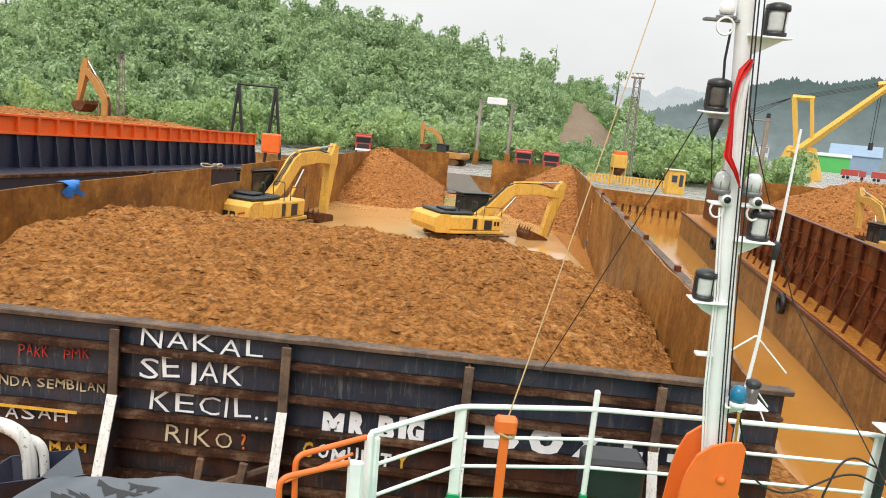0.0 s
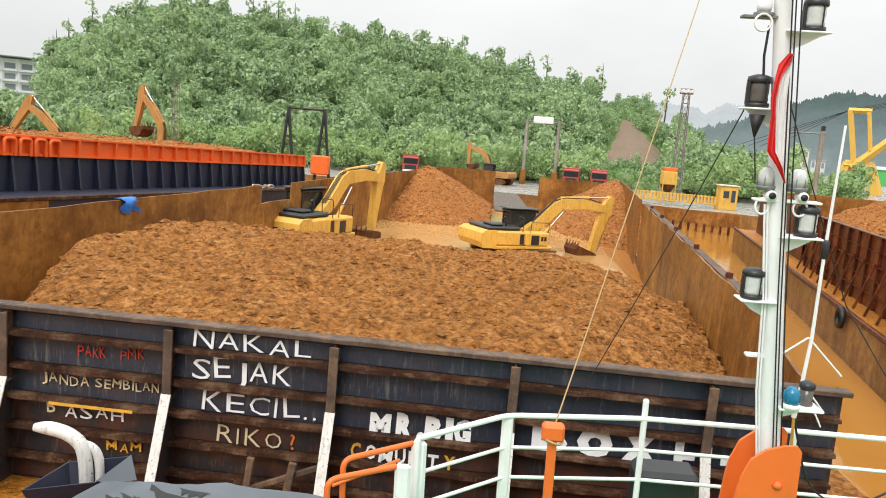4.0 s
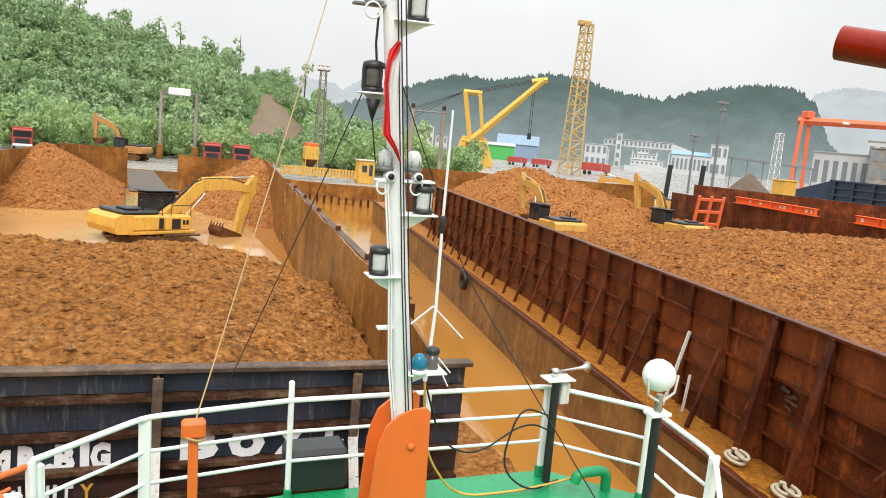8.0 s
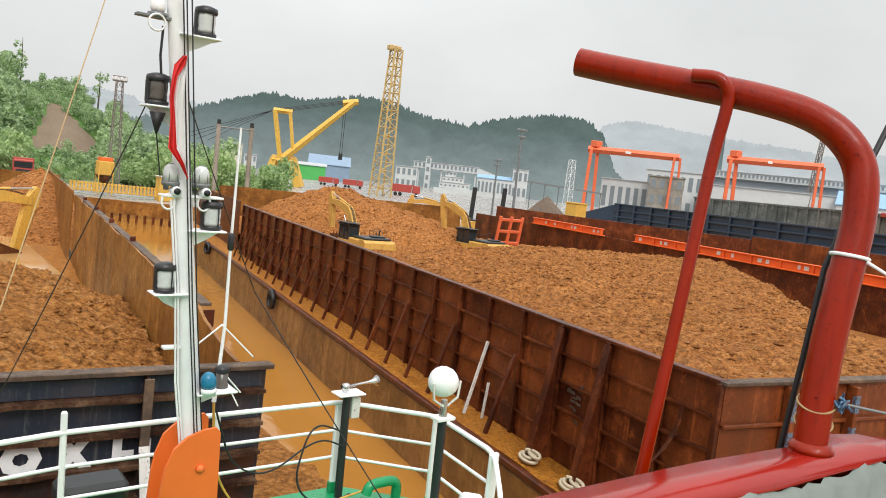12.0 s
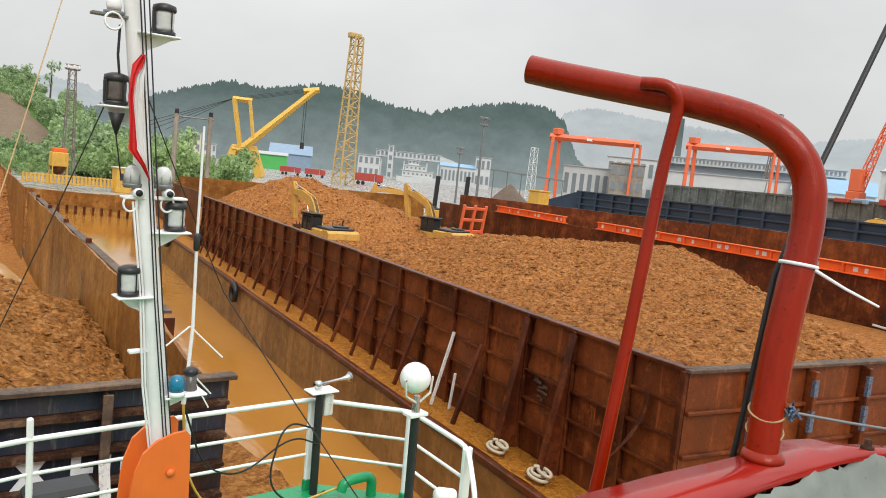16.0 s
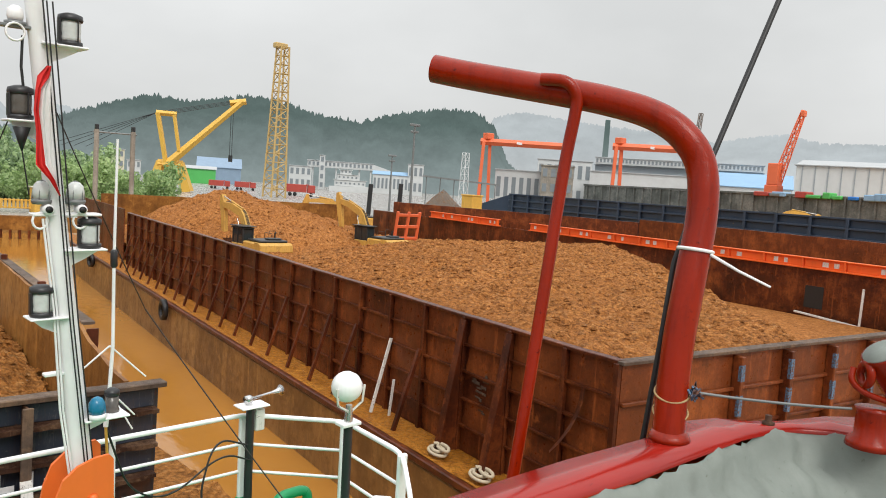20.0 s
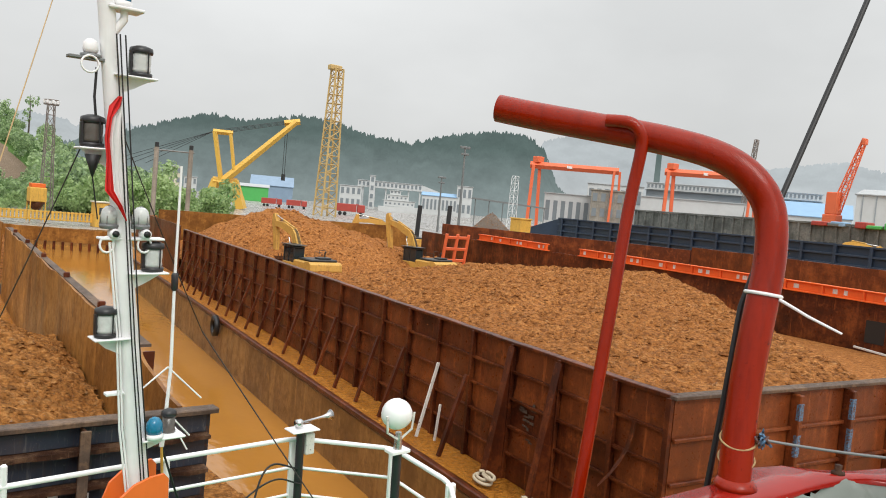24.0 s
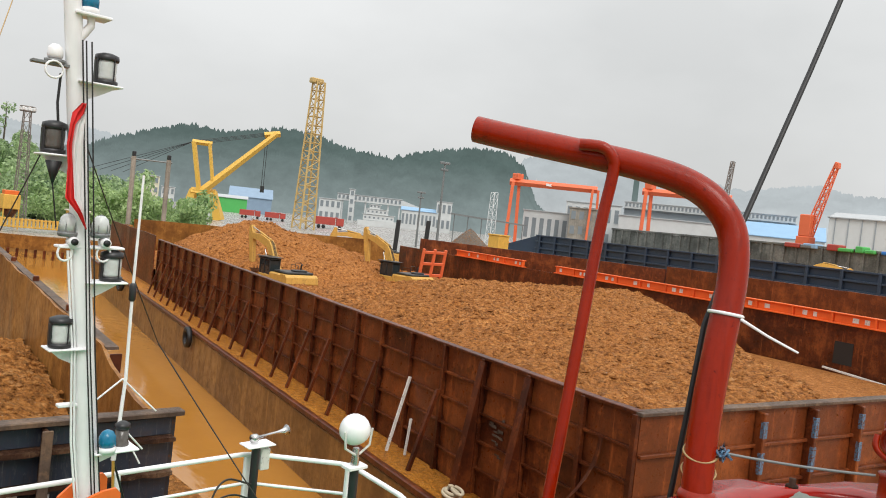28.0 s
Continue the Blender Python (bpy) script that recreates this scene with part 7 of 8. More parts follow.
def lamp(z, side, reach, glass="glass_lamp", tall=0.24, r=0.092):
    """A bracket that stands out from the mast and the black-capped lantern on it."""
    m0 = mx(z)
    c = m0 + side * reach
    t = Shape().box((min(m0, c + side * 0.12), MY - 0.12, z - 0.018), (max(m0, c + side * 0.12), MY + 0.12, z), MAT["white"], 0.006)
    t.prism([(m0 + side * 0.06, z - 0.018), (c + side * 0.09, z - 0.018), (m0 + side * 0.2, z - 0.10), (m0 + side * 0.06, z - 0.17)], 0.018, MAT["white"], pose(0, MY - 0.009, 0))
    part("lamp_bracket", t, mast)
    t = Shape().lathe((c, MY, z), [(r, 0), (r * 1.08, 0.015), (r * 1.08, 0.04)], MAT["black_metal"], 16)
    t.lathe((c, MY, z + 0.04), [(r * 0.88, 0), (r * 0.93, 0.03), (r * 0.88, 0.06), (r * 0.93, 0.09), (r * 0.93, tall - 0.09), (r * 0.88, tall - 0.06)], MAT[glass], 16)
    t.lathe((c, MY, z + tall - 0.03), [(r * 1.06, 0), (r * 1.12, 0.015), (r * 1.06, 0.05), (r * 0.5, 0.07), (r * 0.15, 0.075)], MAT["black_metal"], 16)
    for k in range(4):
        w = k * 1.57 + 0.4
        t.tube([(c + r * 1.05 * math.cos(w), MY + r * 1.05 * math.sin(w), z + 0.03), (c + r * 1.05 * math.cos(w), MY + r * 1.05 * math.sin(w), z + tall)], 0.007, MAT["black_metal"], 5)
    t.box((c - side * 0.0 - r * 1.1, MY - 0.03, z + 0.02), (c - r * 0.7, MY + 0.03, z + tall - 0.02), MAT["black_metal"], 0.01)
    part("lantern", t, mast, "black-capped ribbed-glass lantern")


lamp(8.57, 1, 0.25)
lamp(7.92, -1, 0.20, "glass_smoke")
lamp(6.83, 1, 0.25)
lamp(6.24, -1, 0.20)
zs0 = 7.12
m0 = mx(zs0)
part("lamp_shelf", Shape().box((m0 - 0.20, MY - 0.08, zs0), (m0 + 0.36, MY + 0.08, zs0 + 0.022), MAT["white"], 0.006), mast)
for dx in (-0.12, 0.15):
    t = Shape().lathe((m0 + dx, MY - 0.02, zs0 + 0.1), [(0.075, 0), (0.085, 0.02), (0.085, 0.04)], MAT["steel_grey"], 14)
    t.lathe((m0 + dx, MY - 0.02, zs0 + 0.14), [(0.072, 0), (0.076, 0.07), (0.064, 0.125), (0.036, 0.155), (0.01, 0.16)], MAT["glass_lamp"], 14)
    for k in range(3):
        w = k * 1.05
        t.tube([(m0 + dx + 0.08 * math.cos(w) * math.cos(a), MY - 0.02 + 0.08 * math.sin(w) * math.cos(a), zs0 + 0.14 + 0.165 * math.sin(a)) for a in np.linspace(0, math.pi, 9)], 0.005, MAT["steel_grey"], 4)
    part("deck_lamp", t, mast, "caged dome deck lamp")
    t = Shape().lathe((m0 + dx + 0.03, MY - 0.12, zs0 + 0.06), [(0.042, 0), (0.046, 0.02), (0.046, 0.1)], MAT["white"], 12, (0, 1, 0)).lathe((m0 + dx + 0.03, MY - 0.13, zs0 + 0.06), [(0.03, 0), (0.03, 0.012)], MAT["black"], 12, (0, 1, 0))
    part("loudspeaker", t, mast)
    part("cable_loop", Shape().tube([(m0 + dx * 1.2 + 0.06 * math.cos(a), MY - 0.06, zs0 - 0.04 + 0.07 * math.sin(a)) for a in np.linspace(0, 6.28, 13)], 0.011, MAT["white"], 5), mast)
# lower bracket with blue dome lamp and spare lantern
BZ = 5.28
m0 = mx(BZ)
t = Shape().box((m0 + 0.02, MY - 0.17, BZ - 0.022), (m0 + 0.42, MY + 0.1, BZ), MAT["white"], 0.008)
t.prism([(m0 + 0.05, BZ - 0.02), (m0 + 0.36, BZ - 0.02), (m0 + 0.2, BZ - 0.1), (m0 + 0.05, BZ - 0.15)], 0.016, MAT["white"], pose(0, MY - 0.02, 0))
part("lamp_bracket", t, mast)
bx_ = m0 + 0.13
t = Shape().lathe((bx_, MY - 0.13, BZ), [(0.078, 0), (0.085, 0.03), (0.07, 0.05)], MAT["white"], 16)
t.lathe((bx_, MY - 0.13, BZ + 0.05), [(0.07, 0), (0.076, 0.05), (0.07, 0.1), (0.045, 0.14), (0.012, 0.155)], MAT["blue_glass"], 16)
for k in range(4):
    w = k * math.pi / 4
    t.tube([(bx_ + 0.08 * math.cos(w) * math.cos(a), MY - 0.13 + 0.08 * math.sin(w) * math.cos(a), BZ + 0.06 + 0.105 * math.sin(a)) for a in np.linspace(0, math.pi, 9)], 0.004, MAT["blue_glass"], 4)
part("blue_dome_lamp", t, mast, "blue caged warning lamp")
t = Shape().lathe((m0 + 0.31, MY, BZ), [(0.066, 0), (0.066, 0.02), (0.058, 0.04), (0.06, 0.16)], MAT["glass_smoke"], 14).lathe((m0 + 0.31, MY, BZ + 0.16), [(0.07, 0), (0.07, 0.04), (0.03, 0.065)], MAT["black_metal"], 14)
part("lantern", t, mast, "spare lantern with black cap")
m0 = mx(5.71)
part("step", Shape().box((m0 - 0.24, MY - 0.04, 5.70), (m0 - 0.05, MY + 0.04, 5.73), MAT["white"], 0.006), mast)
m0 = mx(9.0)
t = Shape().tube([(m0, MY - 0.02, 8.85), (m0 + 0.13, MY - 0.02, 9.05), (m0 + 0.13, MY - 0.02, 9.12)], 0.035, MAT["white"], 8).box((m0 - 0.02, MY - 0.11, 9.12), (m0 + 0.28, MY + 0.11, 9.145), MAT["white"], 0.006)
t.lathe((m0 + 0.12, MY, 9.145), [(0.08, 0), (0.08, 0.05), (0.065, 0.06)], MAT["white"], 14).lathe((m0 + 0.12, MY, 9.205), [(0.068, 0), (0.072, 0.06), (0.06, 0.12), (0.02, 0.16)], MAT["blue_glass"], 14)
part("blue_beacon", t, mast, "blue beacon on a side arm")
m0 = mx(8.7)
t = Shape().box((m0 - 0.34, MY - 0.05, 8.66), (m0 - 0.05, MY + 0.05, 8.685), MAT["steel_grey"], 0.004).lathe((m0 - 0.16, MY, 8.72), [(0.055, 0), (0.065, 0.03), (0.06, 0.09), (0.025, 0.12)], MAT["white"], 12).lathe((m0 - 0.16, MY, 8.68), [(0.085, 0), (0.085, 0.03)], MAT["steel_grey"], 12)
t.tube([(m0 - 0.18 + 0.07 * math.cos(a), MY - 0.08, 8.62 + 0.07 * math.sin(a)) for a in np.linspace(0, 6.28, 15)], 0.010, MAT["white"], 5)
t.tube([(m0 - 0.12, MY - 0.05, 8.6), (m0 - 0.13, MY - 0.05, 8.35), (m0 - 0.1, MY - 0.05, 8.05)], 0.012, MAT["black"], 5)
part("aerial_dome", t, mast, "white aerial dome and coiled cable")
t = Shape()
for dx in (-0.02, 0.01, 0.055):
    t.tube([(mx(3.6) + dx, MY - 0.16, 3.6), (mx(6.2) + dx * 0.9, MY - 0.15, 6.2), (mx(8.9) + dx + 0.05, MY - 0.13, 8.9)], 0.007, MAT["black"], 5)
for dx in (-0.1, -0.125):
    t.tube([(mx(4.6) + dx, MY - 0.06, 4.6), (mx(5.4) + dx - 0.03, MY - 0.08, 5.4), (mx(6.3) + dx + 0.01, MY - 0.06, 6.3), (mx(7.1) + dx, MY - 0.06, 7.1)], 0.011, MAT["white"], 5)
part("halyard", t, mast, "dark halyards and white cable down the mast")
# orange tabernacle cheeks at the foot
fx = mx(4.9) - 0.10
for dy, dx in ((-0.26, 0.0), (0.16, 0.03)):
    pr = [(-0.33, 0.0), (-0.25, 1.0), (-0.22, 1.16), (-0.15, 1.34), (-0.03, 1.44), (0.12, 1.49), (0.24, 1.5), (0.28, 1.45), (0.30, 0.0)]
    part("tabernacle_cheek", Shape().prism(pr, 0.035, MAT["orange"], pose(fx + dx + 0.02, MY + dy, DK)), mast, "orange-painted cheek plate")
part("pivot_bolt", Shape().lathe((fx + 0.12, MY - 0.26, DK + 1.12), [(0.045, 0), (0.04, 0.02), (0.015, 0.04)], MAT["orange"], 10, (0, -1, 0)).tube([(fx + 0.12, MY - 0.25, DK + 1.12), (fx + 0.1, MY + 0.2, DK + 1.12)], 0.02, MAT["orange"], 8), mast)

# furled flag in stiff folds
flag = aboard(thing("flag", "wet red and white flag hanging furled from the halyard", "flag"))
FLAG_Z = (8.37, 8.28, 8.18, 8.0, 7.83, 7.56, 7.43, 7.30)
FLAG_L = (4.125, 4.062, 4.045, 4.032, 4.050, 4.038, 4.150, 4.235)   # hoist edge of the red cloth
FLAG_M = (4.160, 4.150, 4.085, 4.074, 4.096, 4.116, 4.190, 4.238)   # where red meets white
FLAG_R = (4.166, 4.164, 4.164, 4.172, 4.182, 4.196, 4.208, 4.242)   # fly edge along the halyard
for mt, lo_, hi_, dy in (("flag_red", FLAG_L, FLAG_M, -0.02), ("flag_white", FLAG_M, FLAG_R, 0.0)):
    t = Shape()
    vs = [(a + (b - a) * j / 8, MY - 0.17 + dy + 0.022 * math.sin(j * 1.5 + i * 0.8) + 0.012 * math.sin(i * 2.1), z) for i, (a, b, z) in enumerate(zip(lo_, hi_, FLAG_Z)) for j in range(9)]
    t.add(vs, [(i * 9 + j, i * 9 + j + 1, i * 9 + j + 10, i * 9 + j + 9) for i in range(7) for j in range(8)], MAT[mt], True)
    part("flag_fold", t, flag, "red cloth" if mt == "flag_red" else "white cloth")
cone = aboard(solo("day_shape", Shape().lathe((3.975, MY - 0.06, 7.86), [(0.07, 0), (0.008, -0.19)], MAT["black"], 10).tube([(3.975, MY - 0.06, 7.68), (4.03, MY - 0.06, 7.3)], 0.006, MAT["black"], 4),
                   "black cone day shape hanging under a lamp bracket", "signal shape"))

# whip aerial with its four radials
WX, WY = 4.87, -2.8
aer = aboard(thing("whip_aerial", "white ground-plane radio aerial clamped beside the mast", "aerial"))
part("whip", Shape().tube([(WX - 0.03, WY, 5.0), (WX, WY, 5.34), (WX + 0.03, WY, 5.81), (WX + 0.03, WY, 6.68), (WX + 0.05, WY, 7.82)], [0.026, 0.02, 0.018, 0.016, 0.012], MAT["white"], 8), aer)
part("coupling", Shape().lathe((WX + 0.03, WY, 6.58), [(0.02, 0), (0.034, 0.02), (0.034, 0.16), (0.02, 0.18)], MAT["black_metal"], 10), aer, "black coupling sleeve")
for ang, z, ln, dz in ((0.0, 5.81, 0.36, 0.36), (3.1, 5.81, 0.32, 0.26), (-0.2, 5.36, 0.22, 0.42), (0.3, 5.36, 0.30, 0.32)):
    part("radial", Shape().tube([(WX, WY, z), (WX + ln * math.cos(ang), WY + ln * math.sin(ang), z - dz)], 0.009, MAT["white"], 6), aer)

# searchlight
SX, SY, SZ = 6.95, -3.95, 5.32
sl = aboard(thing("searchlight", "white domed searchlight on a black post at the rail", "searchlight"))
part("pole", Shape().tube([(SX, SY, DK), (SX, SY, SZ - 0.36)], 0.05, MAT["black_metal"], 10), sl)
part("bracket_plate", Shape().box((SX - 0.12, SY - 0.08, SZ - 0.38), (SX + 0.12, SY + 0.08, SZ - 0.34), MAT["white"], 0.008).tube([(SX, SY, SZ - 0.34), (SX, SY, SZ - 0.16)], [0.05, 0.035], MAT["chrome"], 10), sl)
t = Shape()
for sgn in (-1, 1):
    t.tube([(SX, SY - 0.02, SZ - 0.24), (SX + sgn * 0.16, SY - 0.02, SZ - 0.14), (SX + sgn * 0.18, SY - 0.02, SZ + 0.04)], 0.014, MAT["white_old"], 6)
part("yoke", t, sl)
part("dome", Shape().lathe((SX, SY + 0.12, SZ + 0.02), [(0.10, 0.0), (0.155, -0.01), (0.168, -0.06), (0.162, -0.12), (0.135, -0.18), (0.08, -0.225), (0.02, -0.24)], MAT["white"], 18, (0.1, 1, -0.12)), sl)

# horn on its black post
HX, HY = 6.65, -2.42
hp = aboard(thing("horn_post", "chrome trumpet horn on a black post with trailing cables", "horn"))
part("post", Shape().tube([(HX, HY, DK), (HX, HY, RT + 0.15)], 0.05, MAT["black_metal"], 10), hp)
part("plate", Shape().box((HX - 0.16, HY - 0.12, RT + 0.15), (HX + 0.2, HY + 0.12, RT + 0.17), MAT["white"], 0.006), hp)
part("trumpet", Shape().lathe((HX - 0.02, HY, RT + 0.24), [(0.05, -0.05), (0.05, 0.02), (0.018, 0.05), (0.018, 0.32), (0.03, 0.4), (0.07, 0.46)], MAT["chrome"], 14, (1, 0.1, 0.06)), hp)
part("junction_box", Shape().box((HX + 0.06, HY - 0.04, RT - 0.16), (HX + 0.18, HY + 0.06, RT + 0.1), MAT["white_old"], 0.01), hp)
t = Shape()
t.tube(bent([(HX - 0.05, HY - 0.05, RT - 0.3), (HX - 0.5, HY - 0.1, RT - 0.1), (HX - 0.75, HY - 0.2, DK + 0.35), (HX - 0.4, HY - 0.3, DK + 0.05), (HX + 0.1, HY - 0.1, DK + 0.06)], 0.3, 8), 0.012, MAT["black"], 6)
t.tube(bent([(HX, HY - 0.06, RT - 0.5), (HX - 0.4, HY - 0.1, RT - 0.3), (HX - 1.0, HY - 0.05, RT - 0.72), (HX - 1.5, HY - 0.2, RT - 0.45), (WX - 0.03, WY, 5.0)], 0.3, 8), 0.011, MAT["black"], 6)
t.tube(bent([(WX - 0.03, WY, 5.0), (WX + 0.02, WY, 4.2), (WX + 0.5, WY + 0.2, DK + 0.03), (HX - 0.4, HY - 0.2, DK + 0.03), (HX + 0.25, HY - 0.2, DK + 0.12)], 0.35, 8), 0.014, MAT["yellow"], 6)
part("cable", t, hp, "black and yellow cables looping to the deck")
aboard(solo("deck_vent", Shape().tube(bent([(HX + 0.62, HY - 0.35, DK), (HX + 0.62, HY - 0.35, DK + 0.26), (HX + 0.22, HY - 0.35, DK + 0.26), (HX + 0.18, HY - 0.35, DK + 0.14)], 0.14, 6), 0.062, MAT["green"], 12), "green swan-neck deck vent", "vent"))

# orange samson post with a line made fast
op = aboard(thing("samson_post", "orange bollard post with a tan line tied round it", "bollard"))
OX, OY = 2.52, -2.91
part("post", Shape().box((OX - 0.045, OY - 0.045, DK), (OX + 0.045, OY + 0.045, RT - 0.02), MAT["orange"], 0.01), op)
part("head", Shape().box((OX - 0.11, OY - 0.07, RT - 0.02), (OX + 0.11, OY + 0.07, RT + 0.15), MAT["orange"], 0.025), op)
part("lashing", Shape().tube([(OX + 0.1 * math.cos(a), OY + 0.08 * math.sin(a), RT - 0.02 + 0.02 * math.sin(a * 2)) for a in np.linspace(0, 12.5, 30)], 0.014, MAT["rope_tan"], 6), op)

# ---- beside the camera: red pipe frame on the bulwark ----
fr_ = aboard(thing("pipe_frame", "wet red-painted steel pipe frame welded to the bulwark", "pipe frame"))
main = [(4.018, -8.208, 8.069), (4.097, -8.357, 8.041), (4.247, -8.647, 7.993), (4.311, -8.767, 7.969), (4.366, -8.867, 7.940), (4.399, -8.946, 7.900), (4.421, -9.003, 7.847), (4.436, -9.039, 7.786), (4.432, -9.061, 7.709), (4.413, -9.074, 7.590), (4.364, -9.081, 7.409), (4.325, -9.084, 7.229), (4.294, -9.094, 7.052), (4.270, -9.105, 6.90)]


def smooth_path(pts, n=5):
    """A Catmull-Rom line through the points."""
    pts = [Vector(p) for p in pts]
    out = []
    for i in range(len(pts) - 1):
        a, b, c, d = pts[max(i - 1, 0)], pts[i], pts[i + 1], pts[min(i + 2, len(pts) - 1)]
        for k in range(n):
            t = k / n
            out.append(0.5 * ((2 * b) + (c - a) * t + (2 * a - 5 * b + 4 * c - d) * t * t + (3 * b - a - 3 * c + d) * t ** 3))
    return out + [pts[-1]]


part("main_pipe", Shape().tube(smooth_path(main), 0.0495, MAT["red_pipe"], 24), fr_, "thick bent pipe with runny red paint")
part("strut", Shape().tube(smooth_path([(4.145, -8.60, 8.03), (4.185, -8.665, 8.025), (4.205, -8.695, 7.995), (4.215, -8.70, 7.939), (4.193, -8.687, 7.745), (4.120, -8.701, 7.365), (4.049, -8.714, 6.991), (3.975, -8.73, 6.65)]), 0.021, MAT["red_pipe"], 14), fr_, "thin red strut")
part("weld_collar", Shape().lathe((4.274, -9.108, 6.92), [(0.066, 0), (0.062, 0.012), (0.052, 0.028)], MAT["red_pipe"], 18), fr_)

blw = aboard(thing("bulwark", "thick bulwark with wet red capping and cracked grey-green paint", "bulwark"))
CZ = 6.921
outer = [(2.3, -9.00), (3.0, -9.00), (3.645, -9.012), (3.862, -9.025), (4.047, -9.054), (4.253, -9.063), (4.482, -9.045), (4.591, -9.101), (4.680, -9.180), (4.798, -9.249), (4.958, -9.323), (5.174, -9.476), (5.30, -9.75)]
inner = [(2.6, -9.17), (3.2, -9.18), (3.633, -9.183), (3.771, -9.188), (3.928, -9.208), (4.100, -9.213), (4.316, -9.223), (4.528, -9.232), (4.670, -9.262), (4.752, -9.300), (4.844, -9.402), (4.880, -9.565), (4.86, -9.80)]
s = Shape()
n = len(outer)
vs = [(x, y, CZ + 0.004 * math.sin(i * 2.0)) for i, (x, y) in enumerate(outer)] + [(x, y, CZ + 0.003 * math.cos(i * 3.0)) for i, (x, y) in enumerate(inner)] + [(x, y + 0.01, CZ - 0.03) for x, y in outer] + [(x, y, CZ - 0.022) for x, y in inner]
s.add(vs, [(i, i + 1, n + i + 1, n + i) for i in range(n - 1)] + [(i, 2 * n + i, 2 * n + i + 1, i + 1) for i in range(n - 1)] + [(n + i, n + i + 1, 3 * n + i + 1, 3 * n + i) for i in range(n - 1)], MAT["red_cap"], True)
part("capping", s, blw, "rain-glossy red capping")
s = Shape()
rows3 = []
for j, (off, dz) in enumerate(((0.005, -0.02), (-0.02, -0.05), (-0.03, -0.12), (-0.10, -0.16), (-0.13, -0.22), (-0.14, -0.5), (-0.16, -1.2))):
    rows3.append([(x - (0.35 * -off if i > 4 else 0), y + off, CZ + dz + (0.012 * hnoise(i * 0.9, j * 1.3, 1.0) if 0 < j < 5 else 0)) for i, (x, y) in enumerate(inner)])
fine_rows = []
for row in rows3:
    fr2 = []
    for (a, b) in zip(row, row[1:]):
        for k in range(8):
            p = Vector(a).lerp(Vector(b), k / 8)
            fr2.append(p + Vector((0, 0.024 * hnoise(p.x * 11, p.z * 11, 1.0, 2.0), 0.026 * hnoise(p.x * 8, p.z * 7, 1.0, 6.0))))
    fine_rows.append(fr2 + [Vector(row[-1])])
w = len(fine_rows[0])
s.add([tuple(p) for r in fine_rows for p in r], [(j * w + i, j * w + i + 1, (j + 1) * w + i + 1, (j + 1) * w + i) for j in range(len(fine_rows) - 1) for i in range(w - 1)], MAT["grey_crack"], True)
part("inner_face", s, blw, "cracked and flaking grey-green inner face")
s = Shape()
s.add([(x, y + 0.01, CZ - 0.03) for x, y in outer] + [(x, y + 0.05, 3.6) for x, y in outer], [(i, i + 1, n + i + 1, n + i) for i in range(n - 1)], MAT["red_pipe"])
part("outer_face", s, blw)
bt = aboard(thing("fairlead_bitt", "red-painted mooring bitt with a cut-off pipe head", "bitt"))
BX, BY = 4.80, -9.52
part("pedestal", Shape().lathe((BX, BY, CZ - 0.01), [(0.075, 0), (0.07, 0.02), (0.052, 0.035), (0.05, 0.115), (0.056, 0.125)], MAT["red_pipe"], 18), bt)
part("pipe_head", Shape().lathe((BX + 0.10, BY - 0.10, 7.03), [(0.062, 0), (0.062, 0.24), (0.064, 0.25)], MAT["red_pipe"], 22, (-0.50, 0.36, 0.78)).lathe((BX - 0.0245, BY - 0.01, 7.224), [(0.058, 0), (0.057, 0.006)], MAT["grey_crack"], 22, (-0.50, 0.36, 0.78)), bt, "angled pipe with a grey worn end")
part("eye_plate", Shape().tube([(BX - 0.05 + 0.02 * math.cos(a), BY + 0.02 + 0.022 * math.cos(a), 7.15 + 0.034 * math.sin(a)) for a in np.linspace(0, 6.283, 19)], 0.013, MAT["red_pipe"], 8), bt)
part("pipe_bail", Shape().tube(smooth_path([(BX - 0.06, BY + 0.055, 7.165), (BX - 0.075, BY + 0.05, 7.125), (BX - 0.055, BY + 0.01, 7.09), (BX + 0.02, BY - 0.06, 7.06), (BX + 0.10, BY - 0.13, 7.03)]), 0.010, MAT["red_pipe"], 8), bt)
# the bridge deck underfoot and the plain house below it
house_ = aboard(thing("wheelhouse", "plain white wheelhouse under a grey-green bridge deck", "wheelhouse"))
part("house_wall", Shape().box((-0.7, -15.0, DK), (5.0, -8.84, 5.97), MAT["white"], 0.06), house_)
part("bridge_deck", Shape().box((-0.8, -15.1, 5.97), (5.1, -8.80, 6.05), MAT["grey_crack"], 0.02), house_, "grey-green bridge deck")
aboard(solo("bolt", Shape().lathe((4.70, -9.235, CZ - 0.005), [(0.022, 0), (0.022, 0.012), (0.012, 0.016), (0.012, 0.035)], MAT["ledge_rust"], 8), "rusty bolt standing in the bulwark capping", "bolt"))

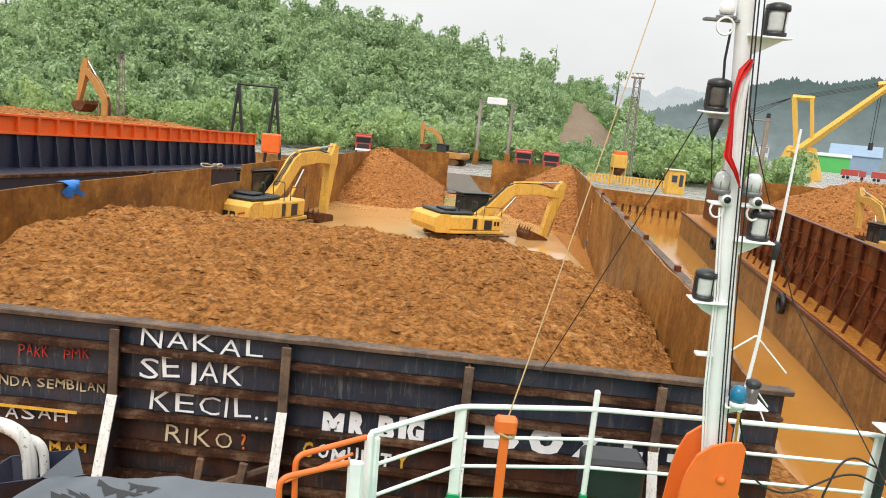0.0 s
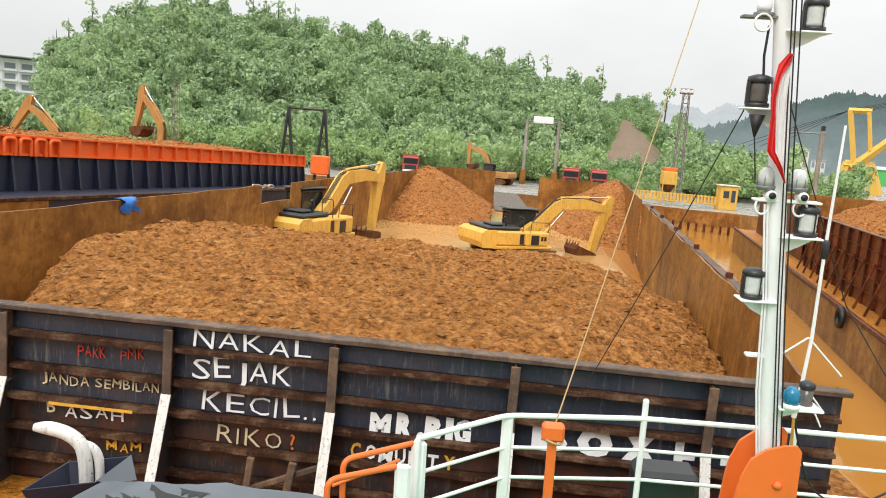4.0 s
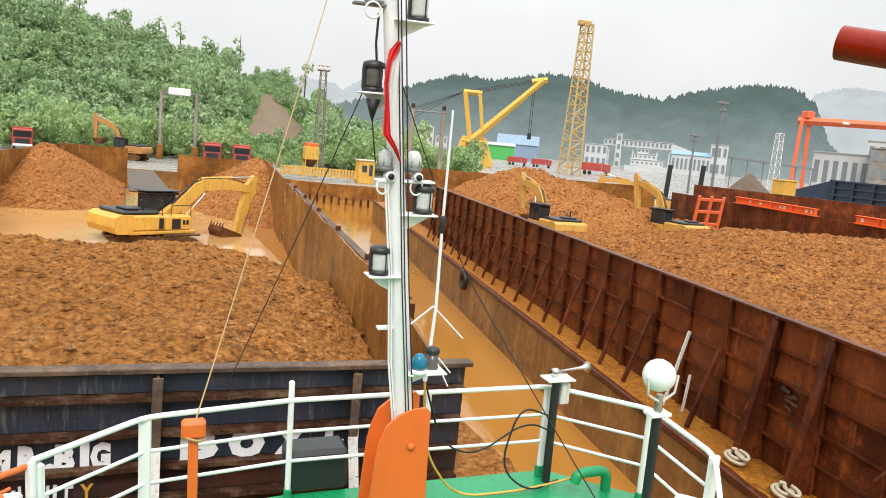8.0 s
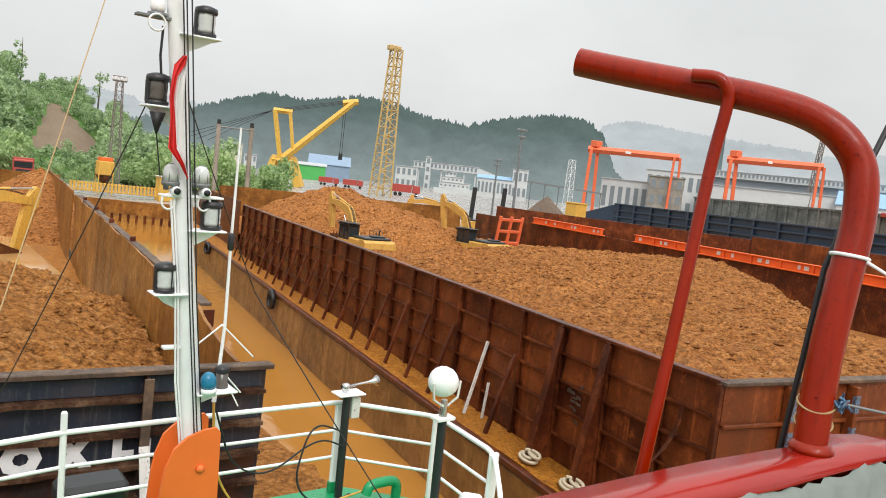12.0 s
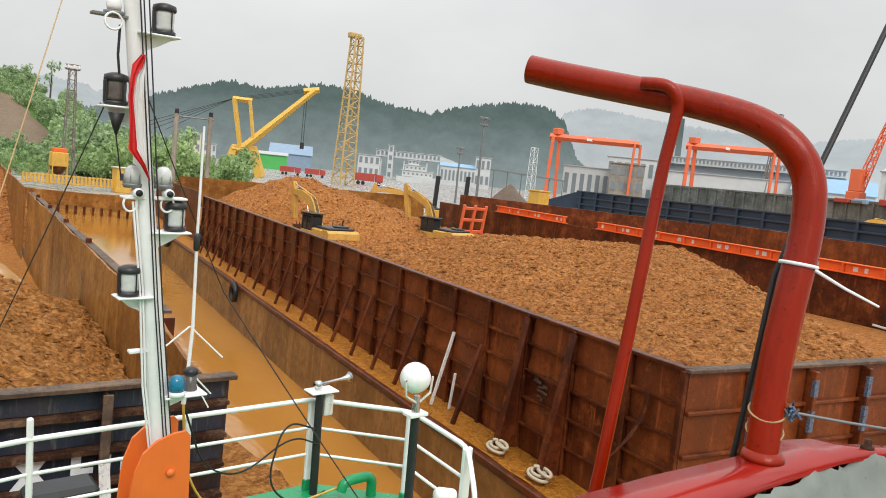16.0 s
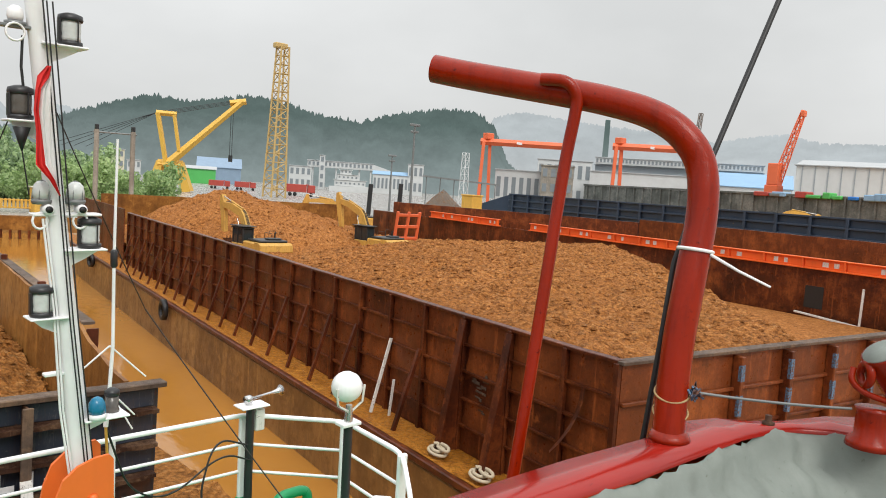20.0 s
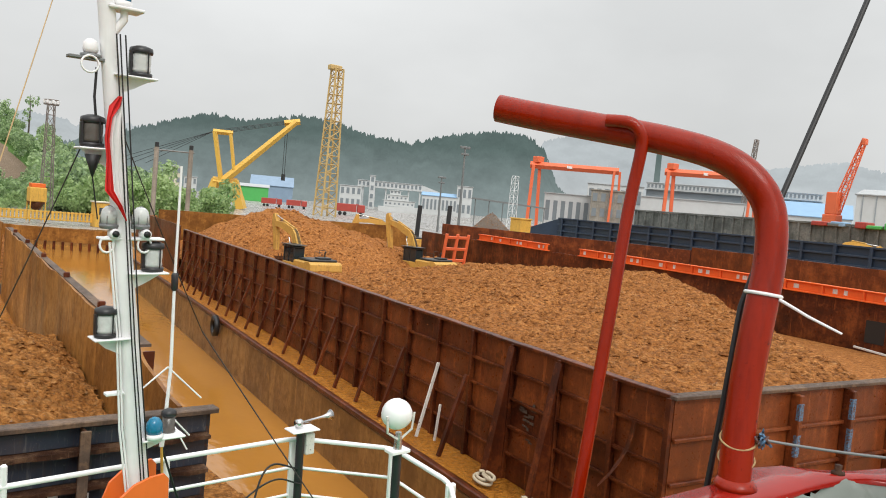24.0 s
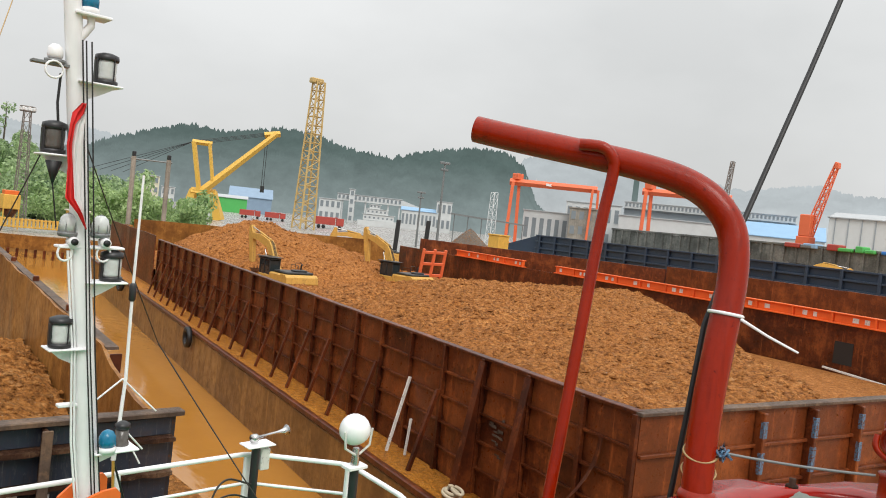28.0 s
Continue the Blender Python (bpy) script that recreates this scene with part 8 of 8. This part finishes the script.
# ties on the frame
tie = aboard(thing("cable_tie", "white plastic cable tie drawn round the red pipe", "cable tie"))
part("band", Shape().tube([(4.390 + 0.053 * math.cos(a), -9.077 + 0.053 * math.sin(a), 7.505 - 0.008 * math.cos(a)) for a in np.linspace(0, 6.283, 25)], 0.006, MAT["white"], 6), tie)
part("tail", Shape().tube([(4.389, -9.128, 7.497), (4.44, -9.20, 7.452), (4.498, -9.279, 7.410)], [0.006, 0.005, 0.004], MAT["white"], 6), tie)
rp = aboard(thing("lashing_rope", "thin rope lashed round the pipe, its blue ends knotted", "rope"))
for z in (7.06, 7.0):
    part("turn", Shape().tube([(4.297 + 0.053 * math.cos(a), -9.092 + 0.053 * math.sin(a), z + 0.018 * math.sin(a + 1)) for a in np.linspace(0, 6.283, 25)], 0.0035, MAT["rope_tan"], 6), rp)
rng = random.Random(9)
part("knot", Shape().tube([(4.318 + 0.02 * rng.gauss(0, 1) * 0.5, -9.158 + 0.016 * rng.gauss(0, 1), 7.075 + 0.014 * rng.gauss(0, 1)) for _ in range(22)], 0.0045, MAT["blue_flake"], 6), rp, "dull blue knot")
part("standing_part", Shape().tube(sag((4.32, -9.17, 7.075), (BX - 0.05, BY + 0.05, 7.03), 0.006), 0.0045, MAT["steel_grey"], 6), rp)
aboard(solo("aerial_cable", Shape().tube([(5.36, -9.15, 9.45), (4.878, -9.054, 8.394), (4.593, -9.003, 7.816), (4.397, -9.003, 7.453), (4.353, -9.003, 7.172), (4.300, -8.995, 6.80)], 0.010, MAT["black"], 8), "taut black cable rising beside the pipe frame", "cable"))
hr = aboard(thing("hand_rail", "thick glossy red pipe rail before the wheelhouse", "hand rail"))
part("rail", Shape().tube([(-3.6, -6.92, 5.69), (-2.613, -6.687, 5.546), (0.214, -6.015, 5.132), (0.5, -5.95, 5.09)], 0.122, MAT["red_cap"], 22), hr)
for u in (0.80, 0.97):
    q = Vector((-3.6, -6.92, 5.69)).lerp(Vector((0.5, -5.95, 5.09)), u)
    part("post", Shape().tube([(q.x, q.y - 0.06, q.z - 0.05), (q.x, q.y - 0.1, DK)], 0.05, MAT["red_cap"], 12), hr)

# covered deck box with vent pipes
cb = aboard(thing("deck_box", "orange and black deck box half covered by a grey tarpaulin", "deck box"))
RIM = [(-2.281, -3.945), (-2.186, -3.350), (-1.66, -3.12), (-1.72, -3.69)]      # corners of the flared coaming
FOOT = [(-2.24, -3.86), (-2.14, -3.42), (-1.72, -3.20), (-1.74, -3.61)]
part("box_body", Shape().loft([[(x, y, z) for x, y in FOOT] for z in (DK - 0.4, 3.94)], MAT["orange"]), cb, "orange box side")
# added sheet: navy colour stands for the shade inside the coaming
part("box_lid", Shape().loft([[(x, y, z) for x, y in FOOT] for z in (3.942, 3.952)], MAT["navy"]), cb, "navy sheet standing for the dark inside of the box")
for k in range(4):
    (ax, ay), (bx2, by2) = RIM[k], RIM[(k + 1) % 4]
    (cx, cy), (dx2, dy2) = FOOT[(k + 1) % 4], FOOT[k]
    t = Shape()
    mid = Vector((-1.97, -3.53, 0))
    outer_ = [Vector((ax, ay, 4.16)), Vector((bx2, by2, 4.16)), Vector((cx, cy, 3.95)), Vector((dx2, dy2, 3.95))]
    inner_ = [p + (mid - Vector((p.x, p.y, 0))).normalized() * 0.02 for p in outer_]
    t.add(outer_ + inner_, [(0, 1, 2, 3), (4, 7, 6, 5), (0, 4, 5, 1), (2, 6, 7, 3), (1, 5, 6, 2), (3, 7, 4, 0)], MAT["navy"])
    part("coaming", t, cb, "flared navy coaming")
part("vent_pipe", Shape().tube(smooth_path([(-2.005, -3.35, 3.95), (-2.012, -3.35, 4.20), (-2.06, -3.35, 4.36), (-2.19, -3.35, 4.455), (-2.36, -3.35, 4.492), (-2.507, -3.35, 4.49)]), [0.067] * 21 + [0.062, 0.058, 0.052, 0.045, 0.040], MAT["white_old"], 16), cb, "grey-white swan-neck vent pipe")
part("vent_pipe", Shape().tube(smooth_path([(-1.90, -3.29, 3.95), (-1.905, -3.29, 4.18), (-1.95, -3.30, 4.29), (-2.03, -3.32, 4.34)]), 0.045, MAT["white_old"], 14), cb, "grey-white swan-neck vent pipe")
tp = aboard(thing("tarpaulin", "grey tarpaulin stretched in black-marked creases over the deck gear", "tarpaulin"))
UPPER = [(-1.66, -3.71, 4.185), (-1.399, -3.50, 4.12), (-1.121, -3.455, 4.08), (-0.716, -3.263, 4.03), (-0.257, -3.195, 3.98), (0.35, -3.14, 3.91)]
LOWER = [(-2.35, -4.95, 3.90), (-1.9, -5.05, 3.88), (-1.4, -5.1, 3.86), (-0.8, -5.1, 3.84), (-0.2, -5.0, 3.82), (0.4, -4.8, 3.80)]


def cloth(u, v, lift=0.0):
    """A point of the sheet: u along its upper edge, v down to the lower one."""
    k = min(int(u * 5), 4)
    a = Vector(UPPER[k]).lerp(Vector(UPPER[k + 1]), u * 5 - k)
    b = Vector(LOWER[k]).lerp(Vector(LOWER[k + 1]), u * 5 - k)
    p = a.lerp(b, v)
    fold = 0.022 * math.sin(u * 23 + v * 5) * (0.3 + v) + 0.014 * hnoise(p.x * 4, p.y * 4, 1.0)
    return p + Vector((0, 0, fold + lift))


s = Shape()
nx_, ny_ = 50, 24
s.add([cloth(i / (nx_ - 1), j / (ny_ - 1)) for j in range(ny_) for i in range(nx_)],
      [(j * nx_ + i, j * nx_ + i + 1, (j + 1) * nx_ + i + 1, (j + 1) * nx_ + i) for j in range(ny_ - 1) for i in range(nx_ - 1)], MAT["tarp_grey"], True)
part("sheet", s, tp)
s = Shape()
s.add([(-1.72, -3.69, 4.175), (-1.66, -3.12, 4.175), (-1.399, -3.50, 4.12), (-1.60, -3.68, 4.16), (-1.52, -3.3, 4.0)], [(0, 1, 4, 3), (3, 4, 2)], MAT["tarp_grey"])
part("flap", s, tp, "raised tarpaulin corner")
# slanting black slashes laid just above the sheet
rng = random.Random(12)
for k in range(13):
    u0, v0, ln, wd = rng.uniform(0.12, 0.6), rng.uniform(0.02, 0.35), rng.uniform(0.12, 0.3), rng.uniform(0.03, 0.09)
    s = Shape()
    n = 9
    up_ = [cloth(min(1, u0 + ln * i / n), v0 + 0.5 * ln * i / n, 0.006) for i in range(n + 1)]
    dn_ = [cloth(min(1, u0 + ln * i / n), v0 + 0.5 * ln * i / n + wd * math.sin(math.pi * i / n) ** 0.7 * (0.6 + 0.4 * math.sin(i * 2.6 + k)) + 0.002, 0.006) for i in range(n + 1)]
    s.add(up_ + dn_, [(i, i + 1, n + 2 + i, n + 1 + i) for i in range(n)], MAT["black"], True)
    part("worn_crease", s, tp, "black crease")
# orange ladder rails and white stanchions at the break of the deck
lr = aboard(thing("ladder_rail", "orange ladder hand rails between white stanchions", "hand rail"))
for p0, p1, p2 in (((1.16, -3.15, 4.56), (0.57, -3.60, 4.55), (0.59, -3.63, 3.4)), ((1.06, -3.62, 4.54), (0.50, -3.95, 4.52), (0.52, -3.97, 3.4))):
    part("hand_rail", Shape().tube(bent([p0, p1, p2], 0.1, 5), 0.028, MAT["orange"], 10), lr)
    part("stanchion", Shape().box((p0[0] - 0.01, p0[1] - 0.03, 3.4), (p0[0] + 0.14, p0[1] + 0.03, p0[2] + 0.03), MAT["white"], 0.03), lr, "white stanchion")
part("lower_rail", Shape().tube([(1.05, -3.24, 4.42), (0.5, -3.7, 4.34)], 0.016, MAT["orange"], 8), lr)

# rigging
def line(name, label, a, b, drop, r, mat):
    return aboard(solo(name, Shape().tube(sag(a, b, drop, 14), r, MAT[mat], 5), label, "rope"))


line("stay_rope", "tan rope stay from the mast to the orange post", (OX, OY, RT + 0.08), (4.95, 2.6, 10.4), 0.05, 0.008, "rope_tan")
line("wire_stay", "dark wire stay running forward to the rail", (3.91, MY + 0.1, 7.9), (2.9, -1.55, 4.5), 0.04, 0.006, "rope_dark")
line("wire_stay", "dark wire stay slanting down to the rail", (4.15, MY + 0.05, 8.3), (5.5, -2.1, 6.0), 0.03, 0.006, "rope_dark")
line("wire_stay", "dark wire stay running down to the foredeck", (5.5, -2.1, 6.0), (6.8, -3.5, 3.6), 0.02, 0.008, "rope_dark")
aboard(solo("fender_box", Shape().box((3.55, -2.12, DK), (4.25, -1.7, DK + 0.5), MAT["machine_dark"], 0.05), "black equipment box on the foredeck edge", "box"))
aboard(solo("deck_pipe", Shape().tube([(5.95, -3.3, DK), (5.95, -3.3, DK + 0.22)], 0.035, MAT["white"], 10), "short white pipe stub on the deck", "pipe"))
ds = aboard(thing("drain_stand", "white stand with a perforated plate by the rail", "stand"))
part("plate", Shape().box((7.02, -4.25, DK + 0.5), (7.3, -4.05, DK + 0.52), MAT["white"], 0.005), ds)
part("leg", Shape().box((7.12, -4.18, DK), (7.2, -4.12, DK + 0.5), MAT["white_old"], 0.01), ds)
part("capped_pipe", Shape().lathe((7.3, -4.3, DK + 0.62), [(0.07, 0), (0.08, 0.02), (0.08, 0.2), (0.05, 0.24)], MAT["white"], 14, (-1, 0.2, 0.25)), ds)

# ---- writing on the near barge's stern wall ----
WIDE = {"I": 0.4, ".": 0.35, "L": 0.8, "J": 0.65, "?": 0.8, "M": 1.25, "E": 0.9}
hand = random.Random(21)


def scrawl(text, x, z, size, mat, width, bold=0.0):
    """Hand-painted letters, each set by itself a little askew, filling width."""
    cell = width / sum(WIDE.get(ch, 1.0) for ch in text)
    for ch in text:
        w = cell * WIDE.get(ch, 1.0)
        tilt = hand.uniform(-5, 5) if bold < 0.012 else hand.uniform(-2, 2)
        ob_ = letters(ch, size * hand.uniform(0.92, 1.08), MAT[mat], pose(x, -0.038, z + hand.uniform(-0.02, 0.02), 90, 0, 0) @ pose(0, 0, 0, 0, 0, tilt), wall, 0.004, 1.0, bold)
        xs_ = [v.co.x for v in ob_.data.vertices]
        lo_, hi_ = min(xs_), max(xs_)
        k_ = 1.0 if ch in "I.?" else w * 0.8 / max(0.01, hi_ - lo_)
        ob_.data.transform(Matrix.Diagonal((k_, 1, 1, 1)) @ Matrix.Translation((-lo_, 0, 0)))
        x += w


for text, x, z, size, ink, width, bold in (
        ("NAKAL", -2.23, 4.30, 0.37, "ink_white", 1.76, -0.002), ("SEJAK", -2.23, 3.86, 0.45, "ink_white", 1.50, -0.002),
        ("KECIL..", -2.07, 3.39, 0.42, "ink_white", 1.75, -0.003), ("RIKO", -1.83, 2.92, 0.36, "ink_cream", 1.0, -0.003),
        ("?", -0.74, 2.93, 0.34, "ink_orange", 0.2, 0.0), ("PAKK", -3.92, 3.98, 0.24, "ink_red", 0.44, -0.002),
        ("PMK", -3.29, 4.01, 0.21, "ink_red", 0.38, -0.002), ("JANDA", -4.45, 3.53, 0.22, "ink_cream", 0.74, 0.0),
        ("SEMBILAN", -3.65, 3.55, 0.20, "ink_cream", 0.97, 0.001), ("B", -4.37, 3.08, 0.28, "ink_cream", 0.16, 0.004),
        ("ASAH", -4.1, 3.06, 0.25, "ink_white", 0.93, 0.0), ("MAM", -3.46, 2.62, 0.2, "ink_yellow", 0.56, 0.002),
        ("BOX", -6.74, 3.42, 0.54, "ink_white", 1.80, 0.036), ("ANGGA", -6.93, 3.04, 0.34, "ink_blue", 1.15, -0.001),
        ("MR.BIG", 0.37, 3.31, 0.46, "ink_white", 1.5, 0.03), ("C", 0.12, 2.92, 0.29, "ink_yellow", 0.17, 0.01),
        ("OMUNIT", 0.34, 2.92, 0.29, "ink_white", 1.08, 0.008), ("Y", 1.46, 2.90, 0.29, "ink_yellow", 0.2, 0.008),
        ("BOX", 2.66, 3.375, 0.50, "ink_white", 1.85, 0.042)):
    scrawl(text, x, z, size, ink, width, bold)
for x0, x1, z0, z1 in ((4.62, 4.74, 3.40, 3.7), (4.74, 4.9, 3.44, 3.52), (5.02, 5.12, 3.39, 3.66), (5.25, 5.42, 3.42, 3.54)):
    part("paint_bar", Shape().box((x0, -0.045, z0), (x1, -0.035, z1), MAT["ink_white"]), wall)
part("paint_bar", Shape().box((-5.82, -0.045, 3.0), (-5.50, -0.035, 3.17), MAT["ink_blue"]), wall)
part("paint_line", Shape().box((-4.26, -0.19, 3.26), (-3.02, -0.172, 3.30), MAT["ink_yellow"]), wall, "orange painted line")
# load line marks inside the port wall
ang_ = math.degrees(math.atan2(-0.128, 1)) + 90
pm = pose(port_x(4.85) + 0.09, 4.85, 4.16, 90, 0, ang_)
letters("BATAS\nMUAT", 0.22, MAT["ink_white"], pm, barge, 0.004, 0.9, 0.006)
for ya, yb, zb in ((6.55, 5.55, 3.2), (6.2, 5.65, 3.75)):
    part("load_line", Shape().tube([(port_x(ya) + 0.05, ya, ZP - 0.02), (port_x(yb) + 0.06, yb, zb)], 0.028, MAT["white_old"], 6), barge, "white load line")
# blue tarpaulin scraps on the port wall
s = Shape()
vs = []
for j in range(7):
    for i in range(5):
        y = 11.7 + 0.2 * i
        x = port_x(y) + (0.12 + 0.10 * math.sin(i * 2.1 + j)) if j > 1 else port_x(y) + (-0.16 + 0.16 * j)
        vs.append((x, y + 0.07 * math.sin(j * 1.3), ZP + 0.05 - max(0, j - 1) * 0.085 * (1 + 0.15 * math.sin(i * 2))))
s.add(vs, [(j * 5 + i, j * 5 + i + 1, (j + 1) * 5 + i + 1, (j + 1) * 5 + i) for j in range(6) for i in range(4)], MAT["tarp_blue"], True)
on_barge(solo("tarpaulin_scrap", s, "crumpled blue tarpaulin draped over the side wall", "tarpaulin"))


# ---- excavators ----
on_barge(excavator("yellow crawler excavator standing in the mud pool, arm folded", pose(-7.0, 25.8, 1.15, 0, 0, 70) @ Matrix.Scale(1.1, 4), 44, -97, -150, "yellow", 0, "bars"))
on_barge(excavator("yellow crawler excavator reaching its bucket into the mud pool", pose(3.0, 30.6, 1.1, 0, 0, 30) @ Matrix.Scale(0.97, 4), 42, -104, -165, "yellow", 20, "", "bars"))
excavator("amber crawler excavator half sunk behind the ore heap", B2 @ pose(8.2, 40.3, 1.35, 0, 0, 98) @ Matrix.Scale(0.9, 4), 54, -97, -150, "yellow_cat")
excavator("amber crawler excavator digging beside a red ramp", B2 @ pose(19.9, 44.5, 1.35, 0, 0, 104) @ Matrix.Scale(0.9, 4), 62, -97, -140, "yellow_cat")
excavator("brown excavator with folded arm on the quay behind the heaps", Matrix.Translation(spot(-0.2, 117, QZ)) @ pose(0, 0, 0, 0, 0, 150), 66, -88, -150, "arm_brown")
excavator("amber excavator working beyond the barge coaming", Matrix.Translation(spot(37.6, 96, QZ)) @ pose(0, 0, 0, 0, 0, 150), 46, -75, -140, "yellow_cat")
excavator("amber excavator stretched low beyond the coaming", Matrix.Translation(spot(41.5, 100, QZ)) @ pose(0, 0, 0, 0, 0, -35), 30, -60, -120, "yellow_cat")
excavator("yellow excavator low in the slate-blue barge", Matrix.Translation(spot(66.8, 92, 4.4)) @ pose(0, 0, 0, 0, 0, -60), 32, -40, -110, "yellow")


# ---- motion: the tug rocks with everything aboard, the near barge heaves ----
def motions():
    for ob in AFLOAT:
        base = ob.matrix_basis.copy()
        walk(ob, [(t, pose(*row) @ base) for t, *row in SWAY])
    for ob in HEAVED:
        base = ob.matrix_basis.copy()
        walk(ob, [(t, pose(0, 0, rise) @ base) for t, rise in HEAVE])


motions()
